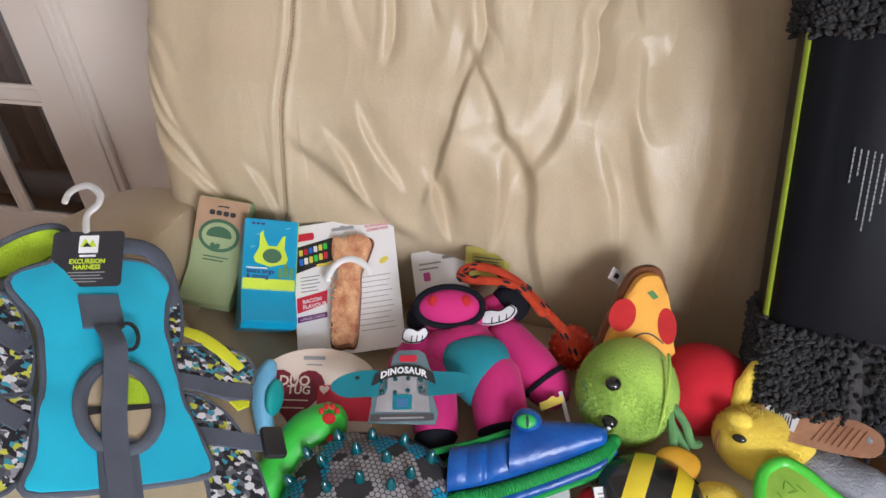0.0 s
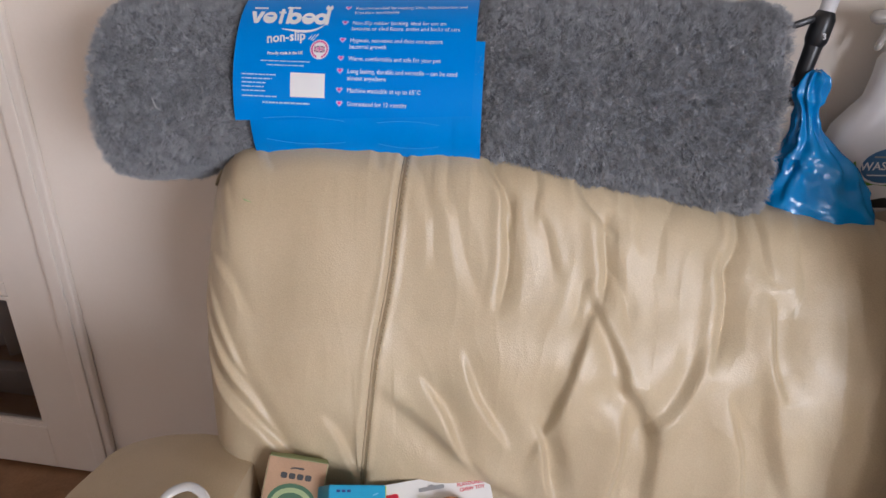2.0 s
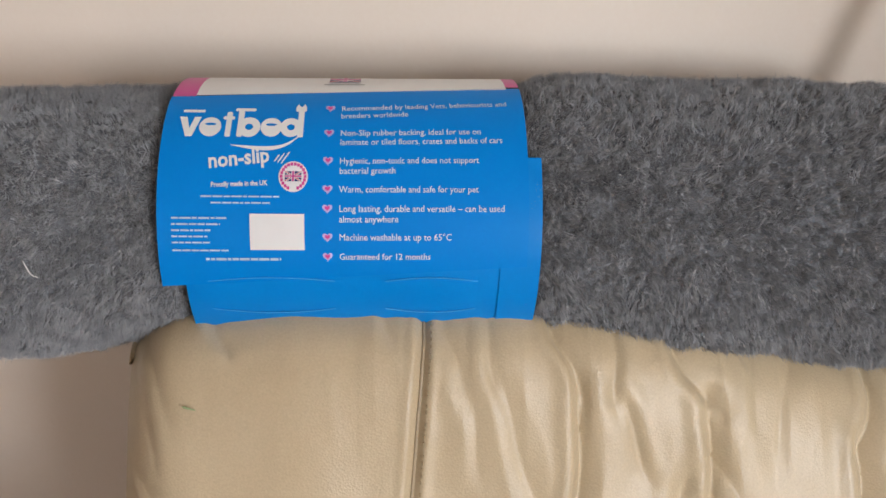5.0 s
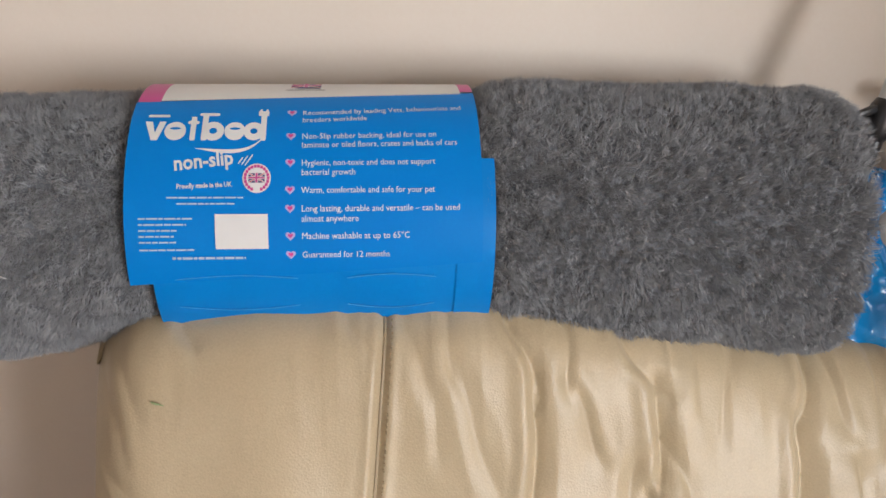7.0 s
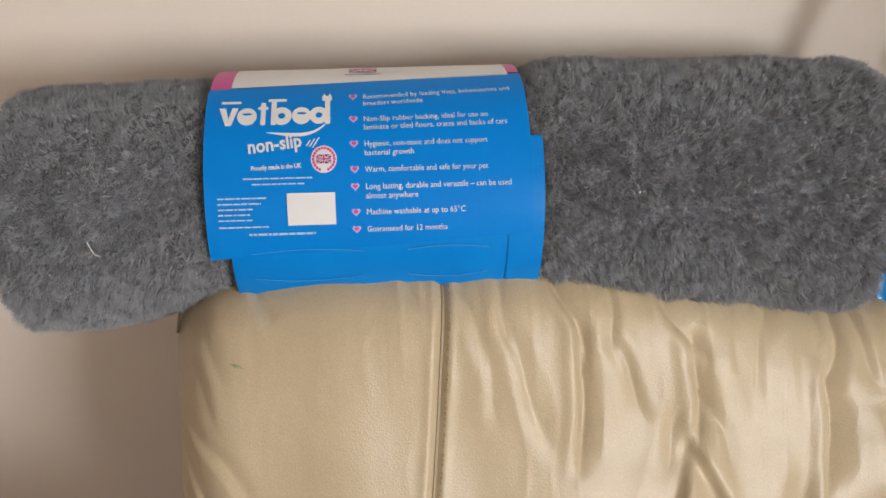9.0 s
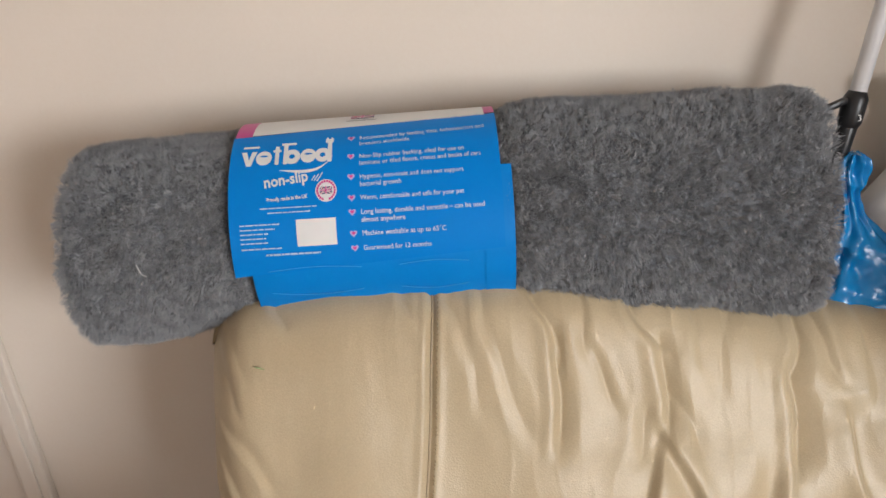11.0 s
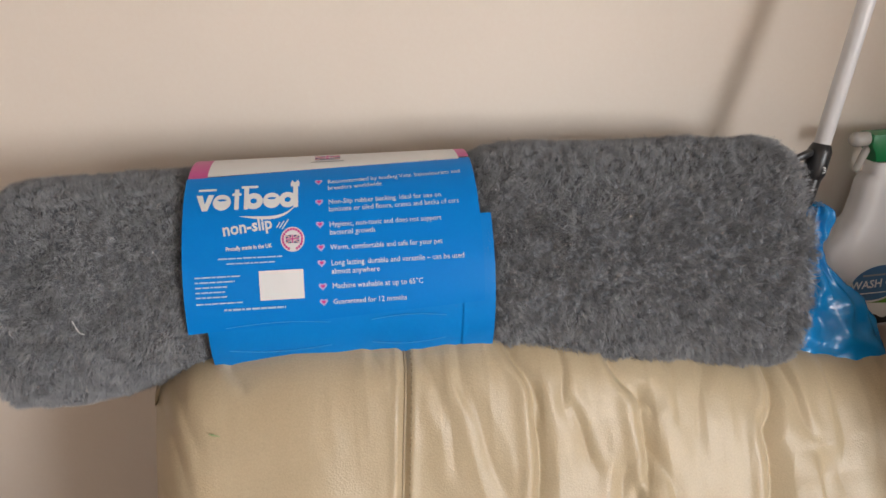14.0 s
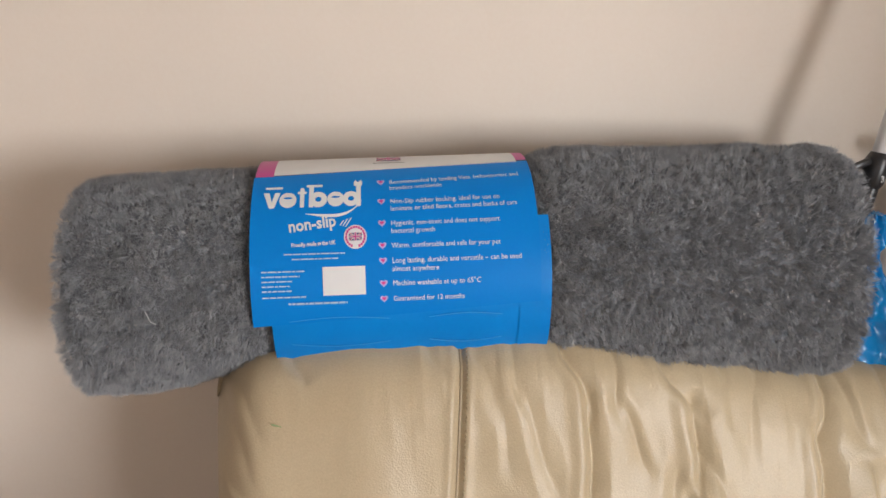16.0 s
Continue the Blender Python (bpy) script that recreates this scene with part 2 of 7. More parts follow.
BOTTLEW = mat("white_bottle_plastic", (0.72, 0.70, 0.70), 0.35, (0.68, 0.66, 0.66), 8)
TRIGGREEN = mat("green_trigger_plastic", (0.005, 0.21, 0.06), 0.35)
LABELBL = mat("slate_blue_label", (0.055, 0.16, 0.33), 0.4)
LABELGR = mat("grass_green_label", (0.12, 0.30, 0.03), 0.4)
TUBBLUE = mat("dark_teal_blue_plastic", (0.012, 0.10, 0.19), 0.35, (0.010, 0.08, 0.16), 9)
TUBGREY = mat("blue_grey_plastic", (0.16, 0.20, 0.25), 0.3, (0.13, 0.17, 0.22), 10)
EYEK = mat("black_glass_eye", (0.01, 0.01, 0.01), 0.1, coat=0.5)
GREENEYE = mat("green_eye_cloth", (0.02, 0.36, 0.06), 0.5)
HEXG = mat("grey_hexagon_print", (0.36, 0.35, 0.35), 0.55, (0.27, 0.26, 0.27), 30, 0.1, 400, 0.1, 400)
HEXD = mat("dark_hexagon_print", (0.075, 0.068, 0.072), 0.6)
HEXC = mat("cyan_hexagon_print", (0.01, 0.30, 0.50), 0.5)
HEXM = mat("mauve_grey_hexagon_print", (0.19, 0.17, 0.185), 0.6)
RIDGEGRN = mat("green_rubber_ridge", (0.14, 0.34, 0.03), 0.5)
PALEPINK = mat("pale_lilac_ink", (0.46, 0.42, 0.74), 0.5)
PRINTBL = mat("pale_blue_ink", (0.45, 0.62, 0.80), 0.5)
CROCBODY = mat("dark_body_cloth", (0.035, 0.033, 0.036), 0.8)
CAMO = bpy.data.materials.new("camouflage_print_cloth")


def make_camo():
    CAMO.use_nodes = True
    t = CAMO.node_tree
    b = t.nodes["Principled BSDF"]
    tc = t.nodes.new("ShaderNodeTexCoord")
    mp = t.nodes.new("ShaderNodeMapping")
    mp.inputs["Rotation"].default_value, mp.inputs["Scale"].default_value = (0.5, 0.6, 0.75), (1.0, 1.25, 1.0)
    v = t.nodes.new("ShaderNodeTexVoronoi")
    v.distance = "MANHATTAN"
    v.inputs["Scale"].default_value = 135
    w = t.nodes.new("ShaderNodeTexWhiteNoise")
    w.noise_dimensions = "3D"
    r = t.nodes.new("ShaderNodeValToRGB")
    r.color_ramp.interpolation = "CONSTANT"
    cols = [(0.0, (0.015, 0.015, 0.02)), (0.30, (0.05, 0.05, 0.062)), (0.46, (0.13, 0.13, 0.15)), (0.62, (0.70, 0.70, 0.72)),
            (0.78, (0.05, 0.30, 0.40)), (0.88, (0.55, 0.58, 0.06)), (0.95, (0.33, 0.33, 0.36))]
    e = r.color_ramp.elements
    e[0].color = (*cols[0][1], 1)
    e[1].position, e[1].color = cols[1][0], (*cols[1][1], 1)
    for p, c in cols[2:]:
        e.new(p).color = (*c, 1)
    L = t.links.new
    L(tc.outputs["Object"], mp.inputs["Vector"])
    L(mp.outputs["Vector"], v.inputs["Vector"])
    L(v.outputs["Color"], w.inputs["Vector"])
    L(w.outputs["Value"], r.inputs["Fac"])
    L(r.outputs["Color"], b.inputs["Base Color"])
    b.inputs["Roughness"].default_value = 0.75


make_camo()


def glass_mat():
    m = bpy.data.materials.new("clear_glass")
    m.use_nodes = True
    b = m.node_tree.nodes["Principled BSDF"]
    b.inputs["Transmission Weight"].default_value = 1.0
    b.inputs["Roughness"].default_value = 0.02
    b.inputs["IOR"].default_value = 1.45
    return m


GLASS = glass_mat()

# ---- builders ----
I4 = Matrix.Identity(4)


def thing(name, at, label, category, group="", kind=""):
    """An empty at the thing's base; its parts are hung under it."""
    e = new(name)
    e.empty_display_size = 0.02
    e.matrix_basis = Matrix.Translation(at)
    return tagged(e, label, category, group, kind)


def link_mesh(name, me, material, parent=None, label="", smooth=True, sharp=42):
    if material is not None and not me.materials:
        me.materials.append(material)
    if smooth:
        me.polygons.foreach_set("use_smooth", [True] * len(me.polygons))
        me.set_sharp_from_angle(angle=radians(sharp))
    ob = new(name, me)
    if parent is not None:
        ob.parent = parent
        inv = parent.matrix_basis.inverted()
        if parent.parent is not None:
            inv = parent.matrix_basis.inverted() @ Matrix.Identity(4)
            inv = (parent.parent.matrix_basis @ parent.matrix_parent_inverse @ parent.matrix_basis).inverted()
        ob.matrix_parent_inverse = inv
    if label:
        ob["label"] = label
    return ob


def part(name, bm, material, parent=None, label="", m=None, smooth=True, sharp=42):
    if m is not None:
        bm.transform(m)
    bmesh.ops.recalc_face_normals(bm, faces=bm.faces)
    me = bpy.data.meshes.new(name)
    bm.to_mesh(me)
    bm.free()
    return link_mesh(name, me, material, parent, label, smooth, sharp)


def frame3(o, xdir, ydir):
    """A frame at o: x along xdir, y nearest to ydir, z out of the face."""
    x = Vector(xdir).normalized()
    z = x.cross(Vector(ydir)).normalized()
    y = z.cross(x)
    m = Matrix((x, y, z)).transposed().to_4x4()
    m.translation = Vector(o)
    return m


def bm_grid(fn, nu, nv, closed_u=False):
    bm = bmesh.new()
    rows = [[bm.verts.new(fn(i / (nu if closed_u else nu - 1), j / (nv - 1))) for i in range(nu)] for j in range(nv)]
    for j in range(nv - 1):
        for i in range(nu if closed_u else nu - 1):
            k = (i + 1) % nu
            bm.faces.new((rows[j][i], rows[j][k], rows[j + 1][k], rows[j + 1][i]))
    return bm, rows


def bm_loft(sections, n=24, caps=True):
    """Rings: each section is a function of the angle that gives a point."""
    bm = bmesh.new()
    rows = [[bm.verts.new(f(2 * math.pi * i / n)) for i in range(n)] for f in sections]
    for a, b in zip(rows, rows[1:]):
        for i in range(n):
            bm.faces.new((a[i], a[(i + 1) % n], b[(i + 1) % n], b[i]))
    if caps:
        bm.faces.new(rows[0][::-1])
        bm.faces.new(rows[-1])
    return bm


def bm_tube(path, radii, n=12, flat=1.0, up=(0, 0, 1)):
    """A tube along a path of points, rounded at its ends; flat squashes it along its up side."""
    pts = [Vector(p) for p in path]
    if not hasattr(radii, "__len__"):
        radii = [radii] * len(pts)
    secs = []

    def ring(c, x, y, r):
        return lambda a: c + x * (math.cos(a) * r) + y * (math.sin(a) * r * flat)

    for i, p in enumerate(pts):
        d = (pts[min(i + 1, len(pts) - 1)] - pts[max(i - 1, 0)]).normalized()
        x = d.cross(Vector(up))
        x = x.normalized() if x.length > 1e-4 else Vector((1, 0, 0))
        y = x.cross(d).normalized()
        if i == 0:
            for k, s in ((-0.9, 0.35), (-0.55, 0.78)):
                secs.append(ring(p + d * radii[i] * flat * k, x, y, radii[i] * s))
        secs.append(ring(p, x, y, radii[i]))
        if i == len(pts) - 1:
            for k, s in ((0.55, 0.78), (0.9, 0.35)):
                secs.append(ring(p + d * radii[i] * flat * k, x, y, radii[i] * s))
    return bm_loft(secs, n)


def smooth_path(ctrl, n):
    """Catmull-Rom through the control points."""
    c = [Vector(p) for p in ctrl]
    c = [c[0] * 2 - c[1]] + c + [c[-1] * 2 - c[-2]]
    out = []
    for k in range(n):
        t = k / (n - 1) * (len(c) - 3)
        i = min(int(t), len(c) - 4)
        t -= i
        p0, p1, p2, p3 = c[i:i + 4]
        out.append(0.5 * (2 * p1 + (p2 - p0) * t + (2 * p0 - 5 * p1 + 4 * p2 - p3) * t * t + (3 * p1 - p0 - 3 * p2 + p3) * t ** 3))
    return out


def bm_blob(centre, r, n=32, rot=(0, 0, 0), noise_amp=0.0, noise_scale=20.0, power=1.0):
    """A soft stuffed form."""
    bm = bmesh.new()
    bmesh.ops.create_uvsphere(bm, u_segments=n, v_segments=n * 2 // 3, radius=1)
    q = Euler([radians(a) for a in rot]).to_matrix()
    for v in bm.verts:
        d = v.co.normalized()
        p = Vector([math.copysign(abs(c) ** power, c) for c in d])
        p = Vector((p.x * r[0], p.y * r[1], p.z * r[2]))
        if noise_amp:
            p += d * noise_amp * noise.noise((p + Vector(centre)) * noise_scale)
        v.co = Vector(centre) + q @ p
    return bm


def bm_box(sx, sy, sz, bevel=0.003, seg=2, origin=(0, 0, 0)):
    """A box with rounded edges, centred in x and y, standing on z = 0 of its origin."""
    bm = bmesh.new()
    bmesh.ops.create_cube(bm, size=1)
    for v in bm.verts:
        v.co = Vector((v.co.x * sx, v.co.y * sy, (v.co.z + 0.5) * sz)) + Vector(origin)
    if bevel:
        bmesh.ops.bevel(bm, geom=bm.edges[:], offset=bevel, segments=seg, affect="EDGES", profile=0.5)
    return bm


def bm_plate(outline, thick, bevel=0.0, z=0.0):
    """A flat outline (x, y) given a thickness upward from z."""
    bm = bmesh.new()
    lo = [bm.verts.new((x, y, z)) for x, y in outline]
    f = bm.faces.new(lo)
    r = bmesh.ops.extrude_face_region(bm, geom=[f])
    top = [g for g in r["geom"] if isinstance(g, bmesh.types.BMVert)]
    for v in top:
        v.co.z += thick
    if bevel:
        ed = [e for e in bm.edges if all(v in top for v in e.verts)]
        bmesh.ops.bevel(bm, geom=ed, offset=bevel, segments=2, affect="EDGES", profile=0.6)
    big = [f for f in bm.faces if len(f.verts) > 4]
    bmesh.ops.triangulate(bm, faces=big)
    return bm


def rrect(x0, y0, x1, y1, r, n=4):
    out = []
    for cx, cy, a0 in ((x1 - r, y1 - r, 0), (x0 + r, y1 - r, 90), (x0 + r, y0 + r, 180), (x1 - r, y0 + r, 270)):
        for k in range(n + 1):
            a = radians(a0 + 90 * k / n)
            out.append((cx + r * math.cos(a), cy + r * math.sin(a)))
    return out


def ellipse(cx, cy, rx, ry, n=24, turn=0):
    c, s = math.cos(radians(turn)), math.sin(radians(turn))
    return [(cx + rx * math.cos(a) * c - ry * math.sin(a) * s, cy + rx * math.cos(a) * s + ry * math.sin(a) * c)
            for a in (2 * math.pi * i / n for i in range(n))]


def heart(cx, cy, s, n=24):
    return [(cx + s * math.sin(a) ** 3, cy + s * (13 * math.cos(a) - 5 * math.cos(2 * a) - 2 * math.cos(3 * a) - math.cos(4 * a)) / 16)
            for a in (-2 * math.pi * i / n for i in range(n))]


def smooth_outline(ctrl, n=6):
    """A closed smooth outline through the control points."""
    out = []
    m = len(ctrl)
    for i in range(m):
        p0, p1, p2, p3 = (Vector(ctrl[(i + k - 1) % m]) for k in range(4))
        for k in range(n):
            t = k / n
            q = 0.5 * (2 * p1 + (p2 - p0) * t + (2 * p0 - 5 * p1 + 4 * p2 - p3) * t * t + (3 * p1 - p0 - 3 * p2 + p3) * t ** 3)
            out.append((q.x, q.y))
    return out


def bm_text(body, size, align="LEFT", spacing=1.0, shear=0.0, bold=0.0):
    """Letters of the built-in font as a flat mesh, cap height about 0.7 of size."""
    cu = bpy.data.curves.new("lettering", "FONT")
    cu.body, cu.size, cu.align_x, cu.space_character, cu.shear, cu.offset = body, size, align, spacing, shear, bold
    cu.resolution_u = 2
    ob = bpy.data.objects.new("lettering", cu)
    scene.collection.objects.link(ob)
    bpy.context.view_layer.update()
    me = bpy.data.meshes.new_from_object(ob.evaluated_get(bpy.context.evaluated_depsgraph_get()))
    bpy.data.objects.remove(ob)
    bpy.data.curves.remove(cu)
    bm = bmesh.new()
    bm.from_mesh(me)
    bpy.data.meshes.remove(me)
    return bm


def put_text(name, body, size, m, x, y, material, parent, align="LEFT", shear=0.0, turn=0.0, bold=0.0, lift=0.0008):
    bm = bm_text(body, size, align, 1.0, shear, bold)
    return part(name, bm, material, parent, "", m @ pose(x, y, lift, 0, 0, turn), smooth=False)


def put_plate(name, outline, m, material, parent, lift=0.0004, thick=0.0006, label=""):
    return part(name, bm_plate(outline, thick, 0, lift), material, parent, label, m, smooth=False)


def bars(name, m, x, y, widths, gap, h, material, parent, lift=0.0006):
    """Unreadable lines of small print as plain bars."""
    bm = bmesh.new()
    for i, w in enumerate(widths):
        yy = y - i * gap
        vs = [bm.verts.new(p) for p in ((x, yy, lift), (x + w, yy, lift), (x + w, yy + h, lift), (x, yy + h, lift))]
        bm.faces.new(vs)
    return part(name, bm, material, parent, "", m, smooth=False)


def strands(name, anchors, normals, length, width, material, parent, seed=0, lean=0.6, label="", kinds=True):
    """Many single fibres, each a thin pointed blade, standing on a surface."""
    rng = np.random.default_rng(seed)
    a = np.asarray(anchors, float)
    nn = np.asarray(normals, float)
    k = len(a)
    side = rng.normal(size=(k, 3))
    side -= nn * np.sum(side * nn, 1, keepdims=True)
    side /= np.linalg.norm(side, axis=1, keepdims=True)
    bend = np.cross(nn, side)
    ln = length * rng.uniform(0.55, 1.25, (k, 1))
    w = width * rng.uniform(0.7, 1.3, (k, 1))
    lean_v = (bend * rng.normal(0, 1, (k, 1)) + side * rng.normal(0, 1, (k, 1))) * lean
    mid = a + ln * 0.55 * (nn + lean_v * 0.35)
    tip = a + ln * (nn + lean_v)
    return blades(name, a, mid, tip, side, w, material, parent, label)


def blades(name, a, mid, tip, side, w, material, parent, label=""):
    """One mesh of pointed blades, each given by its root, bend and tip."""
    k = len(a)
    co = np.stack([a - side * w, a + side * w, mid + side * w * 0.7, mid - side * w * 0.7, tip], 1).reshape(-1, 3)
    base = np.arange(k)[:, None] * 5
    quads = base + np.array([[0, 1, 2, 3]])
    tris = base + np.array([[3, 2, 4]])
    me = bpy.data.meshes.new(name)
    me.vertices.add(len(co))
    me.vertices.foreach_set("co", co.ravel())
    loops = np.concatenate([quads, tris], 1).ravel()
    me.loops.add(len(loops))
    me.loops.foreach_set("vertex_index", loops)
    me.polygons.add(2 * k)
    starts = (np.arange(k)[:, None] * 7 + np.array([[0, 4]])).ravel()
    me.polygons.foreach_set("loop_start", starts)
    me.update(calc_edges=True)
    ob = link_mesh(name, me, material, parent, label, smooth=False)
    ob["kind"] = "stuff"
    return ob

# ---- room ----
WALLM4 = pose(0, 0, 0, 0, 0, -7)  # the room stands seven degrees to the chair
BACK = 1.50


def slab(name, x0, x1, y0, y1, z0, z1, material, label, category, parent=None, bevel=0.0):
    bm = bm_box(x1 - x0, y1 - y0, z1 - z0, bevel, 2, ((x0 + x1) / 2, (y0 + y1) / 2, z0))
    ob = part(name, bm, material, parent, "", WALLM4, smooth=False)
    if parent is None:
        tagged(ob, label, category, kind="structure")
    return ob


slab("floor", -3.4, 3.2, -2.7, 3.2, -0.10, 0.0, FLOORM, "warm brown wooden floor", "floor")
slab("ceiling", -3.4, 3.2, -2.7, 3.2, 2.40, 2.50, CEILM, "plain white ceiling", "ceiling")
# back wall with the doorway in it
slab("wall_north", -1.628, 3.0, BACK, BACK + 0.12, 0, 2.40, WALLM, "plain cream painted wall behind the sofa", "wall")
slab("wall_north_above_door", -2.462, -1.628, BACK, BACK + 0.12, 2.03, 2.40, WALLM, "cream painted wall over the glazed door", "wall")
slab("wall_north_west", -3.2, -2.462, BACK, BACK + 0.12, 0, 2.40, WALLM, "cream painted wall beside the glazed door", "wall")
slab("wall_west", -3.32, -3.2, -2.5, 3.1, 0, 2.40, WALLM, "plain cream painted side wall", "wall")
slab("wall_east", 3.0, 3.12, -2.5, 3.1, 0, 2.40, WALLM, "plain cream painted side wall", "wall")
slab("wall_hall", -3.2, 3.0, 2.9, 3.02, 0, 2.40, WALLM, "plain hall wall beyond the glazed door", "wall")
# south wall with a window opening and a made-up west one for fill
# unseen wall, added only to keep window light off the right side
slab("wall_light_blocker", 0.65, 0.80, 0.40, 1.498, 0, 2.40, WALLM, "plain cream wall added out of view to shade the right side", "wall")
slab("wall_south_west", -3.2, -2.3, -2.62, -2.5, 0, 2.40, WALLM, "plain cream painted wall beside an assumed unseen window", "wall")
slab("wall_south_low", -2.3, -1.15, -2.62, -2.5, 0, 1.10, WALLM, "plain cream painted wall under an assumed unseen window", "wall")
slab("wall_south_high", -2.3, -1.15, -2.62, -2.5, 2.34, 2.40, WALLM, "plain cream painted wall over an assumed unseen window", "wall")
slab("wall_south", -1.15, 1.35, -2.62, -2.5, 0, 2.40, WALLM, "plain cream painted wall with a window", "wall")
slab("wall_south_east", 2.95, 3.0, -2.62, -2.5, 0, 2.40, WALLM, "plain cream painted wall beside an assumed unseen window", "wall")
slab("wall_south_below", 1.35, 2.95, -2.62, -2.5, 0, 1.10, WALLM, "plain cream painted wall under an assumed unseen window", "wall")
slab("wall_south_above", 1.35, 2.95, -2.62, -2.5, 2.34, 2.40, WALLM, "plain cream painted wall over an assumed unseen window", "wall")
slab("baseboard", -1.562, 3.0, BACK - 0.018, BACK - 0.001, 0.0, 0.11, WHITEPAINT, "off-white moulded skirting board", "baseboard", bevel=0.004)


def architrave():
    t = thing("trim", WALLM4 @ Vector((-1.60, BACK, 0)), "off-white painted wooden door architrave", "door frame", kind="structure")
    for x0, x1, z0, z1 in ((-1.628, -1.562, 0, 2.10), (-2.528, -2.462, 0, 2.10), (-2.462, -1.628, 2.034, 2.10)):
        slab("architrave", x0, x1, BACK - 0.020, BACK - 0.001, z0, z1, WHITEPAINT, "", "", t, 0.005)
        slab("moulding", x0 + 0.012, x1 - 0.020, BACK - 0.027, BACK - 0.0195, z0, z1 - (0.01 if z0 == 0 else 0), WHITEPAINT, "", "", t, 0.003)


def glazed_door():
    t = thing("door_1", WALLM4 @ Vector((-1.64, BACK + 0.03, 0)), "closed off-white wooden door with many glass panes", "door", kind="structure")
    y0, y1 = BACK + 0.006, BACK + 0.044
    x0, x1 = -2.460, -1.632
    px0, px1 = -2.315, -1.775
    pw = (px1 - px0 - 0.034) / 2
    cols = [px0, px0 + pw + 0.034]
    rows = [0.155 + i * 0.452 for i in range(4)]
    ph = 0.412
    slab("stile", px1, x1, y0, y1, 0.012, 2.02, WHITEPAINT, "", "", t, 0.004)
    slab("stile", x0, px0, y0, y1, 0.012, 2.02, WHITEPAINT, "", "", t, 0.004)
    slab("rail", px0, px1, y0, y1, 0.012, rows[0], WHITEPAINT, "", "", t, 0.003)
    slab("rail", px0, px1, y0, y1, rows[3] + ph, 2.02, WHITEPAINT, "", "", t, 0.003)
    for r in rows[1:]:
        slab("glazing_bar", px0, px1, y0 + 0.004, y1 - 0.004, r - 0.04, r, WHITEPAINT, "", "", t, 0.006)
    slab("glazing_bar", px0 + pw, px0 + pw + 0.034, y0 + 0.003, y1 - 0.005, rows[0], rows[3] + ph, WHITEPAINT, "", "", t, 0.006)
    for c in cols:
        for r in rows:
            g = slab("pane", c, c + pw, BACK + 0.022, BACK + 0.026, r, r + ph, GLASS, "", "", t)
            g.visible_shadow = False
            for a, b, d, e in ((c, c + pw, r, r + 0.012), (c, c + pw, r + ph - 0.012, r + ph), (c, c + 0.012, r + 0.012, r + ph - 0.012), (c + pw - 0.012, c + pw, r + 0.012, r + ph - 0.012)):
                slab("bead", a, b, BACK + 0.010, BACK + 0.021, d, e, WHITEPAINT, "", "", t, 0.002)
    for z in (0.32, 1.05, 1.75):
        bm = bm_tube([(-1.6315, BACK - 0.003, z), (-1.6315, BACK - 0.003, z + 0.085)], 0.0045, 8, up=(0, 1, 0))
        part("hinge", bm, BLACKIRON, t, "dark metal hinge", WALLM4)


# pleats added behind the glass; the grey ones paint in its reflected strips
def reflection_pleats():
    t = thing("curtain", WALLM4 @ Vector((-2.1, 1.95, 0)), "brown and grey pleats standing in for reflections in the door glass", "curtain")
    for k in range(12):
        xa = -2.75 + k * 0.105

        def fold(u, v, xa=xa):
            return Vector((xa + u * 0.11, 1.95 + 0.035 * math.sin(u * math.pi * 2) + 0.01 * noise.noise(Vector((xa * 5, v * 3, 0))), 0.06 + 2.0 * v))

        bm, _ = bm_grid(fold, 14, 10)
        part("pleat", bm, HALLG if k % 3 == 1 else HALLM, t, "", WALLM4)
    for z in (0.02,):
        bm = bm_box(1.3, 0.05, 0.10, 0.01, 2, (-2.1, 1.80, z))
        part("hem_board", bm, HALLG, t, "", WALLM4)


# ---- sofa ----
TILT_U = -0.075


def top_drop(u):
    return TILT_U * (u + 0.30)


def crown(u):
    return float(np.interp(u, [-0.81, -0.70, -0.55, -0.42, -0.30, -0.2, 0.0, 0.15, 0.33], [-0.012, 0.012, 0.040, 0.050, 0.040, 0.020, -0.014, -0.026, -0.036]))


